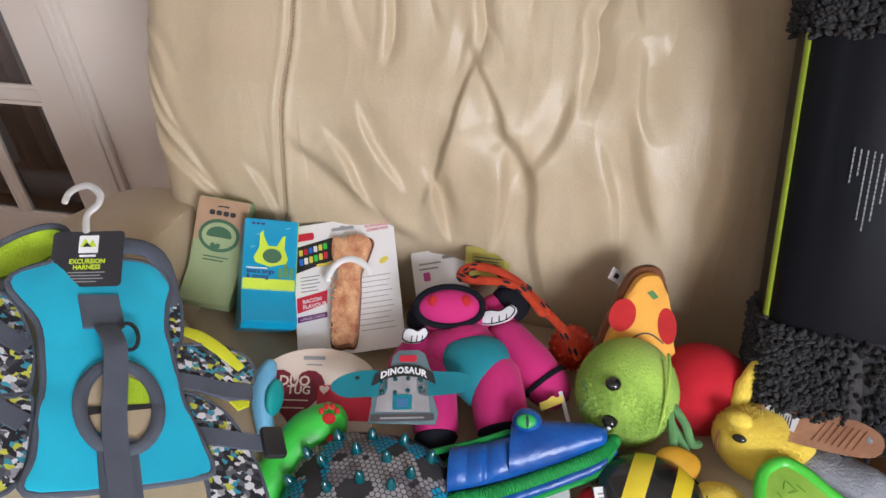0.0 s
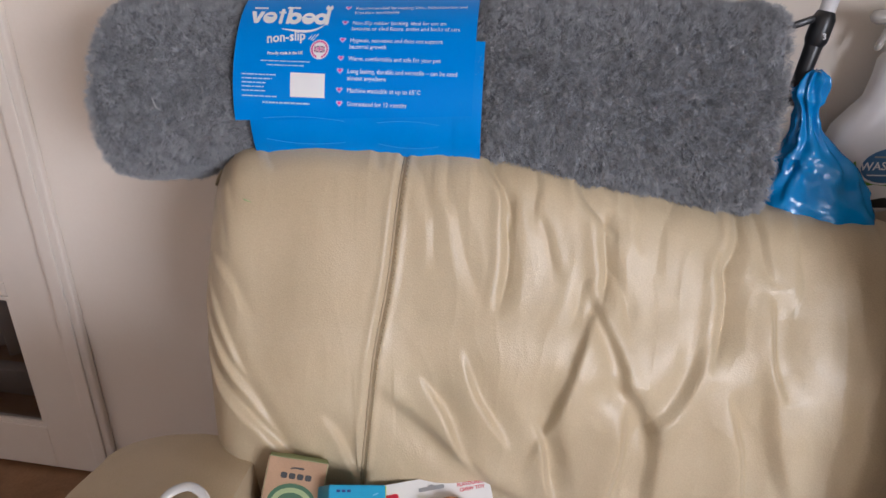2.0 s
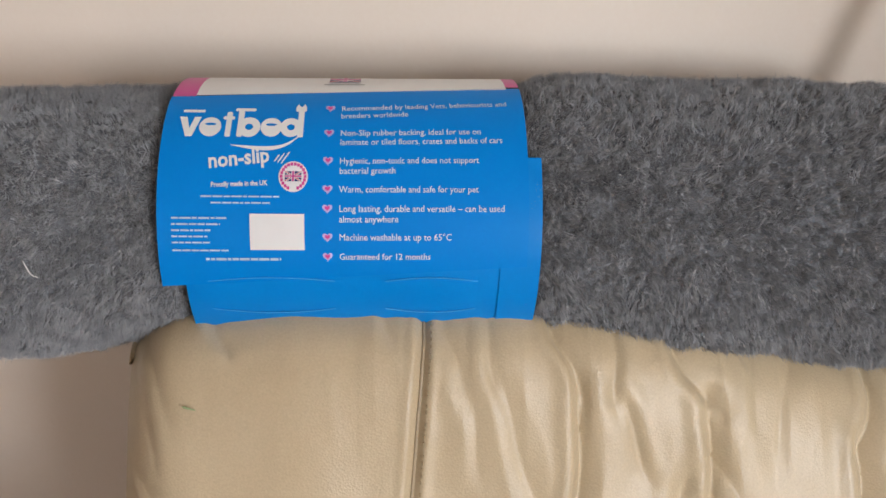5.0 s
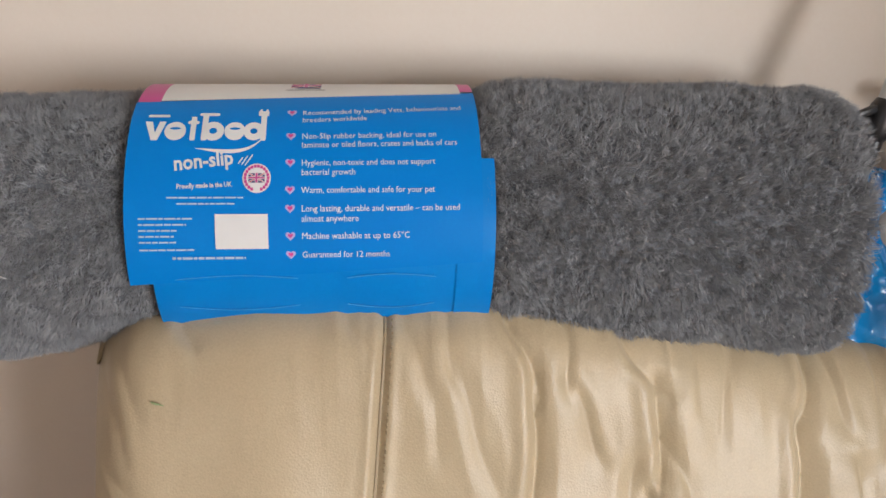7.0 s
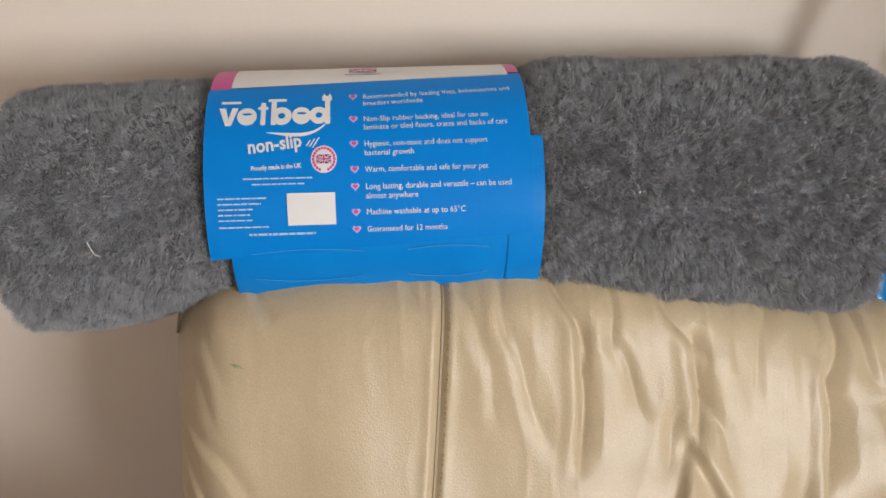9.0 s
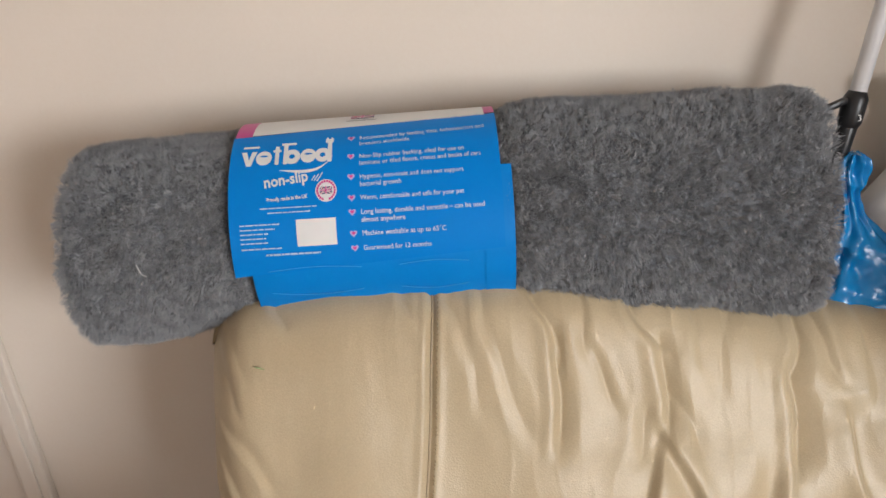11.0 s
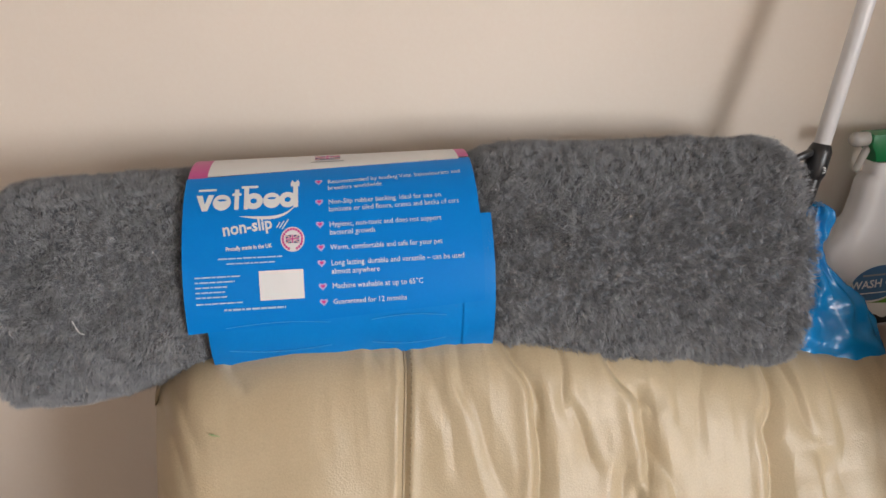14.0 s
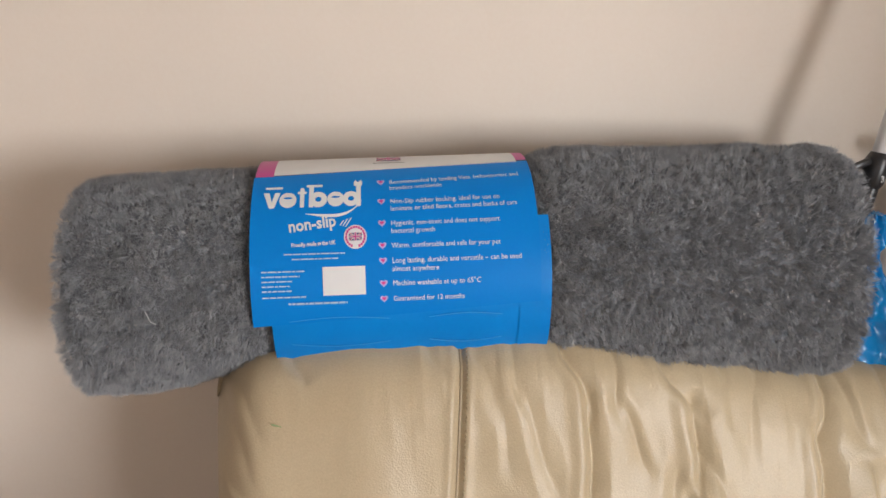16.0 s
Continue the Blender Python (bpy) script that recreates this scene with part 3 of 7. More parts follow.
FOLDS = [  # u, z of both ends, half width, height, side of the valley
    ((-0.207, 0.940), (-0.288, 0.747), 0.016, -0.0065, 1),
    ((-0.190, 0.954), (-0.150, 0.850), 0.010, 0.010, -1),
    ((-0.154, 0.850), (-0.098, 0.777), 0.014, 0.011, -1),
    ((-0.098, 0.777), (-0.086, 0.560), 0.015, 0.010, -1),
    ((-0.026, 0.891), (-0.098, 0.775), 0.014, 0.010, -1),
    ((-0.518, 0.825), (-0.423, 0.736), 0.016, 0.010, -1),
    ((-0.423, 0.736), (-0.310, 0.650), 0.014, 0.011, -1),
    ((-0.449, 0.800), (-0.385, 0.690), 0.012, 0.007, 1),
    ((-0.395, 0.845), (-0.345, 0.745), 0.014, 0.006, 1),
    ((-0.288, 0.747), (-0.262, 0.655), 0.012, 0.009, 1),
    ((0.044, 0.960), (0.064, 0.858), 0.018, 0.008, 1),
    ((0.064, 0.858), (0.105, 0.680), 0.016, 0.008, -1),
    ((0.159, 1.010), (0.150, 0.650), 0.030, -0.0050, 1),
    ((0.000, 0.800), (0.030, 0.640), 0.018, 0.007, 1),
    ((0.215, 0.960), (0.195, 0.700), 0.022, 0.006, -1),
    ((-0.160, 0.780), (-0.180, 0.640), 0.016, 0.006, 1),
    ((-0.240, 0.830), (-0.225, 0.700), 0.018, 0.006, -1),
    ((-0.790, 0.860), (-0.690, 0.745), 0.009, 0.005, 1),
    ((-0.790, 0.800), (-0.640, 0.665), 0.011, 0.007, 1),
    ((-0.785, 0.949), (-0.724, 0.905), 0.008, 0.004, 1),
    ((-0.790, 0.905), (-0.730, 0.830), 0.008, 0.004, 1),
    ((-0.600, 0.740), (-0.560, 0.660), 0.010, 0.005, 1),
    ((-0.358, 1.085), (-0.334, 1.029), 0.006, 0.0075, 2),
    ((-0.334, 1.029), (-0.340, 0.945), 0.007, 0.0105, 2),
    ((-0.300, 1.085), (-0.290, 1.029), 0.006, 0.0055, -2),
    ((-0.290, 1.029), (-0.258, 0.980), 0.006, 0.0060, -2),
    ((-0.228, 1.085), (-0.189, 1.035), 0.007, 0.0085, 2),
    ((-0.189, 1.035), (-0.195, 0.954), 0.008, 0.0115, 2),
    ((-0.182, 0.995), (-0.158, 0.935), 0.006, 0.0055, 2),
    ((-0.210, 0.975), (-0.240, 0.925), 0.007, 0.0050, -2),
    ((0.008, 1.090), (-0.010, 1.010), 0.007, 0.0100, 2),
    ((-0.010, 1.010), (-0.020, 0.898), 0.009, 0.0140, 2),
    ((-0.530, 1.085), (-0.512, 1.050), 0.005, 0.0050, 2),
    ((-0.483, 1.085), (-0.452, 1.030), 0.007, 0.0045, 2),
    ((-0.452, 1.030), (-0.438, 0.975), 0.008, 0.0030, 2),
    ((-0.432, 1.085), (-0.417, 1.031), 0.006, 0.0050, 2),
    ((-0.417, 1.031), (-0.378, 0.950), 0.008, 0.0045, 2),
    ((-0.705, 1.100), (-0.694, 1.070), 0.005, 0.0055, 2),
    ((-0.790, 1.080), (-0.745, 1.035), 0.006, 0.0040, 2),
    ((-0.795, 1.050), (-0.760, 0.990), 0.006, 0.0040, -2),
    ((-0.150, 1.085), (-0.135, 1.030), 0.006, 0.0040, 2),
    ((-0.085, 1.085), (-0.120, 1.000), 0.009, 0.0040, -2),
    ((0.030, 1.085), (0.055, 1.020), 0.007, 0.0060, -2),
    ((0.110, 1.080), (0.100, 0.990), 0.008, 0.0060, 2),
]
NP = 270
PROFILE = [(1.020, 0.42), (1.026, 0.50), (1.033, 0.60), (1.044, 0.70), (1.058, 0.80), (1.080, 0.88), (1.124, 0.955), (1.165, 1.032),
           (1.202, 1.074), (1.255, 1.092), (1.330, 1.080), (1.385, 1.045), (1.415, 0.98), (1.42, 0.80), (1.42, 0.45)]


def seam_u(z):
    return float(np.interp(z, [0.55, 0.671, 0.852, 0.968, 1.066, 1.10], [-0.562, -0.552, -0.529, -0.508, -0.493, -0.490]))


def fold_height(u, z):
    h = 0.0
    for (ua, za), (ub, zb), w, a, side in FOLDS:
        w = w * 1.05
        du, dz = ub - ua, zb - za
        ll = du * du + dz * dz
        t = ((u - ua) * du + (z - za) * dz) / ll
        if t < -0.35 or t > 1.35:
            continue
        s = ((u - ua) * dz - (z - za) * du) / math.sqrt(ll)
        s += 0.005 * math.sin(t * 4 + ua * 40) + 0.004 * noise.noise(Vector((u * 14, z * 14, ua * 9)))
        if abs(s) > 6 * w:
            continue
        end = min(1.0, max(0.0, (t + 0.3) / 0.45)) * min(1.0, max(0.0, (1.3 - t) / 0.45))
        q = -s * (1 if side > 0 else -1) / w
        if abs(side) == 2:  # a sharp crease: one steep wall, one long slope
            if q < 0:
                f = -max(0.0, 1 + q / 1.7) ** 1.6 + 0.25 * math.exp(-((q + 2.4) / 1.1) ** 2)
            else:
                f = -max(0.0, 1 - q / 3.6) ** 1.7
            h += (1.25 if a > 0.007 else 0.85) * a * end * f
            continue
        c = 0.9 if side > 0 else 1.6
        if q < 0:
            f = 0.42 * math.exp(-(q / 1.6) ** 2)
        elif q < c:
            k = q / c
            f = 0.42 - 1.10 * k * k * (3 - 2 * k)
        else:
            f = -0.68 * math.exp(-((q - c) / 1.7) ** 2)
        h += a * end * f * (2.05 if side > 0 else 1.3)
    return h


def back_point(u, s):
    """Point of the back cushion: u across, s (0 to 1) from the front foot over the top to the rear."""
    ss = np.linspace(0, 1, len(PROFILE))
    v = float(np.interp(s, ss, [p[0] for p in PROFILE]))
    z = float(np.interp(s, ss, [p[1] for p in PROFILE]))
    return v, z


def sofa():
    t = thing("sofa", (-0.25, 0.8, 0), "cream leather sofa with a gathered, creased back cushion", "sofa")
    fine = [Vector((v, z)) for v, z in PROFILE]
    path = smooth_path([(p.x, p.y, 0) for p in fine], NP)
    u0, u1 = -0.812, 0.325

    def fn(a, b):
        # denser where the front shows
        p = path[min(NP - 1, int(round(b * (NP - 1))))]
        u = u0 + (u1 - u0) * a
        v, z = p.x, p.y
        edge = min(u - u0, u1 - u)
        k = max(0.0, 1 - edge / 0.085)
        v += 0.085 * k ** 2.6 * max(-1.0, min(1.0, (1.29 - v) / 0.06))
        z -= 0.035 * k ** 2.4 * max(0.0, (z - 0.85) / 0.2)
        if u > u1 - 0.09 and z > 0.9:
            z -= 0.03 * k ** 2
        if v < 1.33:
            zf = z
            h = fold_height(u, zf) if u > -0.50 or u < -0.56 else fold_height(u, zf) * abs(u - seam_u(zf)) / 0.05
            h += 0.012 * noise.noise(Vector((u * 7, zf * 4, 3.1))) + 0.0035 * noise.noise(Vector((u * 15, zf * 7, 1.7)))
            wr = 1 - abs(noise.noise(Vector((u * 26 + 0.8 * noise.noise(Vector((u * 9, zf * 9, 5))), zf * 9, 6.1)))) * 2.2
            h += 0.0006 * max(0.0, wr) ** 3 * (1 if u > -0.5 else 0.6)
            h += 0.0004 * noise.noise(Vector((u * 60, zf * 40, 0.3)))
            gather = 0.3 * max(0.0, 1 - abs(noise.noise(Vector((u * 27, zf * 2.5, 2.2)))) * 2.6) ** 2
            h += 0.0042 * gather * min(1.0, max(0.0, (zf - 0.965) / 0.07)) * (1 if u > -0.56 else 0.4)
            ds = u - seam_u(zf)
            h += -0.006 * math.exp(-(ds / 0.0055) ** 2) + 0.0022 * math.exp(-((abs(ds) - 0.011) / 0.006) ** 2)
            h += 0.018 * math.exp(-((ds + 0.14) / 0.12) ** 2) * min(1, max(0, (1.06 - zf) / 0.2))
            fade = min(1.0, max(0.0, (1.36 - v) / 0.12))
            k = min(1.0, max(0.0, (z - 0.97) / 0.10))
            v += (-0.9 + 0.45 * k) * h * fade
            z += (0.35 + 0.45 * k) * h * fade
        q = min(1.0, max(0.0, (z - 0.93) / 0.13))
        return Vector((u, v, z + top_drop(u) * min(1, max(0, (z - 0.45) / 0.5)) + crown(u) * q * q * (3 - 2 * q)))

    bm, rows = bm_grid(fn, 520, NP)
    left = [r[0] for r in rows]
    right = [r[-1] for r in rows]
    bm.faces.new(left)
    bm.faces.new(right[::-1])
    bmesh.ops.triangulate(bm, faces=[f for f in bm.faces if len(f.verts) > 4])
    part("back_cushion", bm, LEATHER, t, sharp=80)
    # double seam of the back: piping and stitches
    for off, r, mt, nm in ((0.0, 0.0017, GROOVE, "seam_piping"),):
        pts = []
        for k in range(60):
            z = 0.60 + (1.090 - 0.60) * k / 59
            u = seam_u(z) + off
            b = min(range(NP), key=lambda i: abs(path[i].y - z) + (10 if path[i].x > 1.27 else 0))
            p = fn((u - u0) / (u1 - u0), b / (NP - 1))
            pts.append(p + Vector((0, -0.0006, 0.0006)))
        part(nm, bm_tube(pts, r, 8), mt, t)
    bm = bmesh.new()
    for k in range(90):
        z = 0.62 + 0.0052 * k
        u = seam_u(z) + 0.0075
        b = min(range(NP), key=lambda i: abs(path[i].y - z) + (10 if path[i].x > 1.27 else 0))
        p = fn((u - u0) / (u1 - u0), b / (NP - 1))
        g = bmesh.ops.create_cube(bm, size=1)
        for v in g["verts"]:
            v.co = Vector((v.co.x * 0.0011, v.co.y * 0.0016, v.co.z * 0.0036)) + p + Vector((0, -0.0004, 0.0002))
    part("stitching", bm, THREAD, t)

    b = min(range(NP), key=lambda i: abs(path[i].y - 1.033) + (10 if path[i].x > 1.27 else 0))
    p = fn((-0.722 - u0) / (u1 - u0), b / (NP - 1)) + Vector((0, -0.001, 0.001))
    part("ink_mark", bm_tube(smooth_path([p + Vector((-0.007, 0, 0.003)), p, p + Vector((0.010, 0, -0.004))], 8), [0.0006, 0.0012, 0.0013, 0.001, 0.0008, 0.0006, 0.0005, 0.0004], 6), SAGE, t, "small green pen mark")

    # seat cushion
    def seat(a, b):
        u = -0.80 + 1.16 * a
        if b < 0.12:
            v, z = 0.16, 0.20 + 0.22 * b / 0.12
        else:
            v = 0.16 + (1.06 - 0.16) * (b - 0.12) / 0.88
            z = 0.463 - 0.115 * u
            z -= 0.06 * max(0.0, 1 - (v - 0.16) / 0.10) ** 2
            z += 0.012 * noise.noise(Vector((u * 5, v * 5, 8.0))) + 0.003 * noise.noise(Vector((u * 22, v * 22, 8.0)))
            z -= 0.02 * max(0.0, (v - 0.96) / 0.1)
        return Vector((u, v, z))

    bm, _ = bm_grid(seat, 70, 60)
    rim = [e for e in bm.edges if e.is_boundary]
    low = bmesh.ops.extrude_edge_only(bm, edges=rim)["geom"]
    for v in low:
        if isinstance(v, bmesh.types.BMVert):
            v.co.z = min(v.co.z, 0.33)
    bmesh.ops.recalc_face_normals(bm, faces=bm.faces[:])
    part("seat_cushion", bm, LEATHER, t)

    # padded arm, its inner side sloping to the seat
    def arm(a, b):
        v = 0.12 + 0.97 * b
        zt = float(np.interp(v, [0.1, 0.25, 0.60, 0.72, 0.85, 1.0, 1.09], [0.70, 0.795, 0.800, 0.785, 0.735, 0.712, 0.690]))
        ui = float(np.interp(v, [0.1, 0.6, 0.72, 0.86, 1.1], [-0.42, -0.42, -0.48, -0.69, -0.705]))
        uo, uc = -1.02, -0.80
        zi = 0.463 - 0.115 * ui - 0.03
        ang = a
        if ang < 0.35:
            k = ang / 0.35
            u = uo + 0.01 * math.sin(k * 3)
            z = 0.02 + (zt - 0.14) * k
        elif ang < 0.65:
            k = (ang - 0.35) / 0.30
            th = math.pi * (1 - k * 0.62)
            u = uc + (uo - uc) * -math.cos(th) * 1.0 if k < 0.5 else uc + (uo - uc) * -math.cos(th)
            z = zt - 0.12 + 0.12 * math.sin(th) ** 0.8
        else:
            k = (ang - 0.65) / 0.35
            th = math.pi * 0.38
            ua, za = uc + (uo - uc) * -math.cos(th), zt - 0.12 + 0.12 * math.sin(th) ** 0.8
            u = ua + (ui - ua) * k
            z = za + (zi - za) * (k ** 1.15) + 0.012 * math.sin(k * math.pi)
        e = max(0.0, 1 - (v - 0.12) / 0.09)
        z -= 0.10 * e ** 2.5
        z += 0.006 * noise.noise(Vector((u * 8, v * 8, 2.0))) + 0.003 * noise.noise(Vector((u * 25, v * 25, 2.0)))
        return Vector((u, v, z))

    bm, rows = bm_grid(arm, 60, 60)
    bm.faces.new([r for r in rows[0]])
    bm.faces.new([r for r in rows[-1]][::-1])
    part("armrest", bm, LEATHER, t)
    bm = bm_box(1.22, 0.98, 0.34, 0.03, 3, (-0.32, 0.86, 0.04))
    part("base", bm, LEATHER, t)
    for x in (-0.84, 0.22):
        for y in (0.45, 1.27):
            part("foot", bm_box(0.06, 0.06, 0.06, 0.006, 2, (x, y, 0.0)), BLACKPL, t)


# ---- rolled fleece bed with its printed sleeve ----
ROLL_A, ROLL_B = Vector((-0.995, 1.365, 1.205)), Vector((0.10, 1.335, 1.180))


def roll_frame():
    return frame3(ROLL_A, ROLL_B - ROLL_A, (0, 0, 1))


ROLL_M = roll_frame()
ROLL_L = (ROLL_B - ROLL_A).length


R0, R1 = 0.026, 1.034  # the ends of the roll along its axis


def roll_r(x):
    return float(np.interp(x, [0, 0.10, 0.25, 0.60, 0.635, 0.74, 1.1], [0.141, 0.141, 0.133, 0.133, 0.143, 0.151, 0.169]))


def swell(a, x):
    """Makes the roll fuller towards its top and back, to fit its outline from the camera."""
    a = (a + math.pi) % (2 * math.pi) - math.pi
    k = min(1.0, max(0.0, (a - 0.55) / 0.9))
    return 1 + min(0.062, max(0.026, 0.026 + 0.09 * (x - 0.22))) * k * k * (3 - 2 * k)


def roll_sag(x):
    return float(np.interp(x, [0, 0.26, 0.45, 0.62, 1.05], [-0.022, 0.0, 0.004, 0.0, -0.026]))


def roll_pt(x, a, lift=0.0):
    """On the roll: x along it, a the angle from straight ahead, upward positive."""
    r = roll_r(x) * swell(a, x) + lift
    y = math.sin(a) * r
    # flattened where it rests on the cushion
    if y < -0.06:
        k = min(1.0, max(0.0, (x - 0.15) / 0.1))
        y += k * (-0.06 - 0.16 * (1 - math.exp((y + 0.06) / 0.16)) - y)
    x += 0.024 * (1 - max(0.0, math.cos(a))) * max(0.0, (x - 0.90) / 0.134)  # the end is flared to fit its outline from the camera
    return ROLL_M @ Vector((x, y + roll_sag(x), math.cos(a) * r))


def fleece_pile(t):
    """Long wool pile: fibres gathered into small tufts that lean this way and that."""
    rng = np.random.default_rng(3)
    axis = (ROLL_B - ROLL_A).normalized()
    roots, ways, lens, spread = [], [], [], []
    while len(roots) < 33000:
        x = rng.uniform(R0 - 0.002, R1 + 0.002)
        a = rng.uniform(-math.pi * 0.62, math.pi * 0.85)
        if LAB0 + 0.012 < x < LAB1 - 0.004 and -0.9 < a < 2.2:
            continue
        p = roll_pt(x, a)
        c = ROLL_M @ Vector((x, roll_sag(x), 0))
        d = (p - c).normalized()
        p = p + d * (0.006 * noise.noise(p * 14) + 0.0035 * noise.noise(p * 55))
        e = max(0.0, min(x - R0, R1 - x))
        if e < 0.018:
            d = (d + axis * (-1 if x < 0.5 else 1) * (1 - e / 0.018) * 0.7).normalized()
            p = c + (p - c) * (0.965 + 0.035 * min(1, e / 0.018))
        near = LAB0 - 0.012 < x < LAB1 + 0.012 and -0.9 < a < 2.2
        lay = noise.noise_vector(p * 7) * 0.25 + noise.noise_vector(p * 60) * 0.75 + Vector(rng.normal(0, 0.34, 3)) + Vector((0.08, 0, -0.22))
        roots.append(p)
        ways.append((d + lay * (0.4 if near else 0.85)).normalized())
        lens.append((0.0060 if near else 0.0078) * rng.uniform(0.75, 1.25))
        spread.append(0.0022)
    for _ in range(900):  # both ends
        left = rng.random() < 0.25
        x = R0 if left else R1
        c = ROLL_M @ Vector((x, roll_sag(x), 0))
        roots.append(c + (roll_pt(x, rng.uniform(-math.pi, math.pi)) - c) * math.sqrt(rng.uniform(0.1, 1)) * 0.96)
        ways.append((axis * (-1 if left else 1) + Vector(rng.normal(0, 0.4, 3))).normalized())
        lens.append(0.0105)
        spread.append(0.004)
    each = 13
    r, d = (np.repeat(np.array(q), each, 0) for q in (roots, ways))
    ln, sp = (np.repeat(np.array(q), each)[:, None] for q in (lens, spread))
    k = len(r)
    off = rng.normal(size=(k, 3)) * sp
    off -= d * np.sum(off * d, 1, keepdims=True)
    ln = ln * rng.uniform(0.7, 1.2, (k, 1))
    base = r + off - d * 0.004
    tip = r + off * 0.75 + d * ln + rng.normal(0, 0.0013, (k, 3))
    mid = r + off * 1.05 + d * ln * 0.5 + rng.normal(0, 0.0008, (k, 3))
    side = np.cross(d, rng.normal(size=(k, 3)))
    side /= np.linalg.norm(side, axis=1, keepdims=True)
    blades("pile", base, mid, tip, side, 0.00031 * rng.uniform(0.7, 1.35, (k, 1)), FURM, t)


def fleece_roll():
    t = thing("rolled_pet_bed", (-0.45, 1.35, 1.06), "rolled grey fleece pet bed in a blue sleeve on the sofa", "pet bed")
    n = 96

    def sec(x, k):
        def f(a):
            p = roll_pt(x, a)
            c = ROLL_M @ Vector((x, roll_sag(x), 0))
            q = c + (p - c) * k
            q += (p - c).normalized() * (0.006 * noise.noise(p * 14) + 0.0035 * noise.noise(p * 55))
            return q
        return f

    ends = [(0.0, 0.05), (-0.004, 0.30), (0.006, 0.55), (-0.004, 0.72), (0.002, 0.90), (0.007, 0.965), (0.016, 0.99)]
    secs = [sec(R0 + d, k) for d, k in ends]
    secs += [sec(R0 + 0.03 + (R1 - R0 - 0.06) * i / 40, 1.0) for i in range(41)]
    secs += [sec(R1 - d, k) for d, k in ends[::-1]]
    part("fleece", bm_loft(secs, n), FURBASE, t)
    fleece_pile(t)
    # white lint on the pile
    p = roll_pt(0.138, 0.075, 0.012)
    part("lint", bm_tube(smooth_path([p + Vector((-0.004, 0, 0.014)), p, p + Vector((0.006, -0.001, -0.003))], 8), 0.0005, 6), WHITECL, t, "white lint thread")
    sleeve(t)


LAB0, LAB1 = 0.256, 0.612
LR = 0.147


def bend(bm, lift):
    """Wraps a flat mesh (x along the roll, y up the printed face) round the roll."""
    for v in bm.verts:
        v.co = roll_wrap(v.co.x, v.co.y / LR, lift + v.co.z)
    return bm


def roll_wrap(x, a, lift):
    r = 0.1455 * swell(a, x) + lift
    y = math.sin(a) * r
    return ROLL_M @ Vector((x, y - 0.002, math.cos(a) * r))


def sheet_on_roll(name, x0, x1, y0, y1, lift, material, parent, label="", wavy=0.0, slope=0.0):
    def f(a, b):
        x, y = x0 + (x1 - x0) * a, y0 + (y1 - y0) * b + slope * (a - 0.5)
        l = lift + wavy * (1 - b) ** 2 * math.sin(a * 19)
        return roll_wrap(x, y / LR, l)
    bm, _ = bm_grid(f, 30, 40)
    return part(name, bm, material, parent, label, sharp=80)


def on_roll(name, bm, material, parent, lift=0.0022, label=""):
    return part(name, bend(bm, lift), material, parent, label, smooth=False)


def moved(bm, x, y, turn=0.0):
    bm.transform(pose(x, y, 0, 0, 0, turn))
    return bm


def letters(body, x0, x1, y, turn, parent, bold=0.00015, squash=1.0):
    """A line of lettering that fills the stretch from x0 to x1."""
    bm = bm_text(body, 0.01, "LEFT", 1.0, 0.0, bold)
    w = max(v.co.x for v in bm.verts)
    k = (x1 - x0) / w
    for v in bm.verts:
        v.co.x *= k
        v.co.y *= k * squash
    on_roll("lettering", moved(bm, x0, y, turn), INKW, parent)


def word_line(x0, x1, y, h, parent):
    """A line of print too small to read: a short bar for each word."""
    rng = random.Random(int(x0 * 9000 + y * 70000))
    bm = bmesh.new()
    x = x0
    while x < x1 - 0.001:
        e = min(x1, x + rng.uniform(0.003, 0.011))
        bm.faces.new([bm.verts.new((px, py, 0.0)) for px, py in ((x, y), (e, y), (e, y + h), (x, y + h))])
        x = e + 0.0011
    on_roll("small_print", bm, PRINTBL, parent)


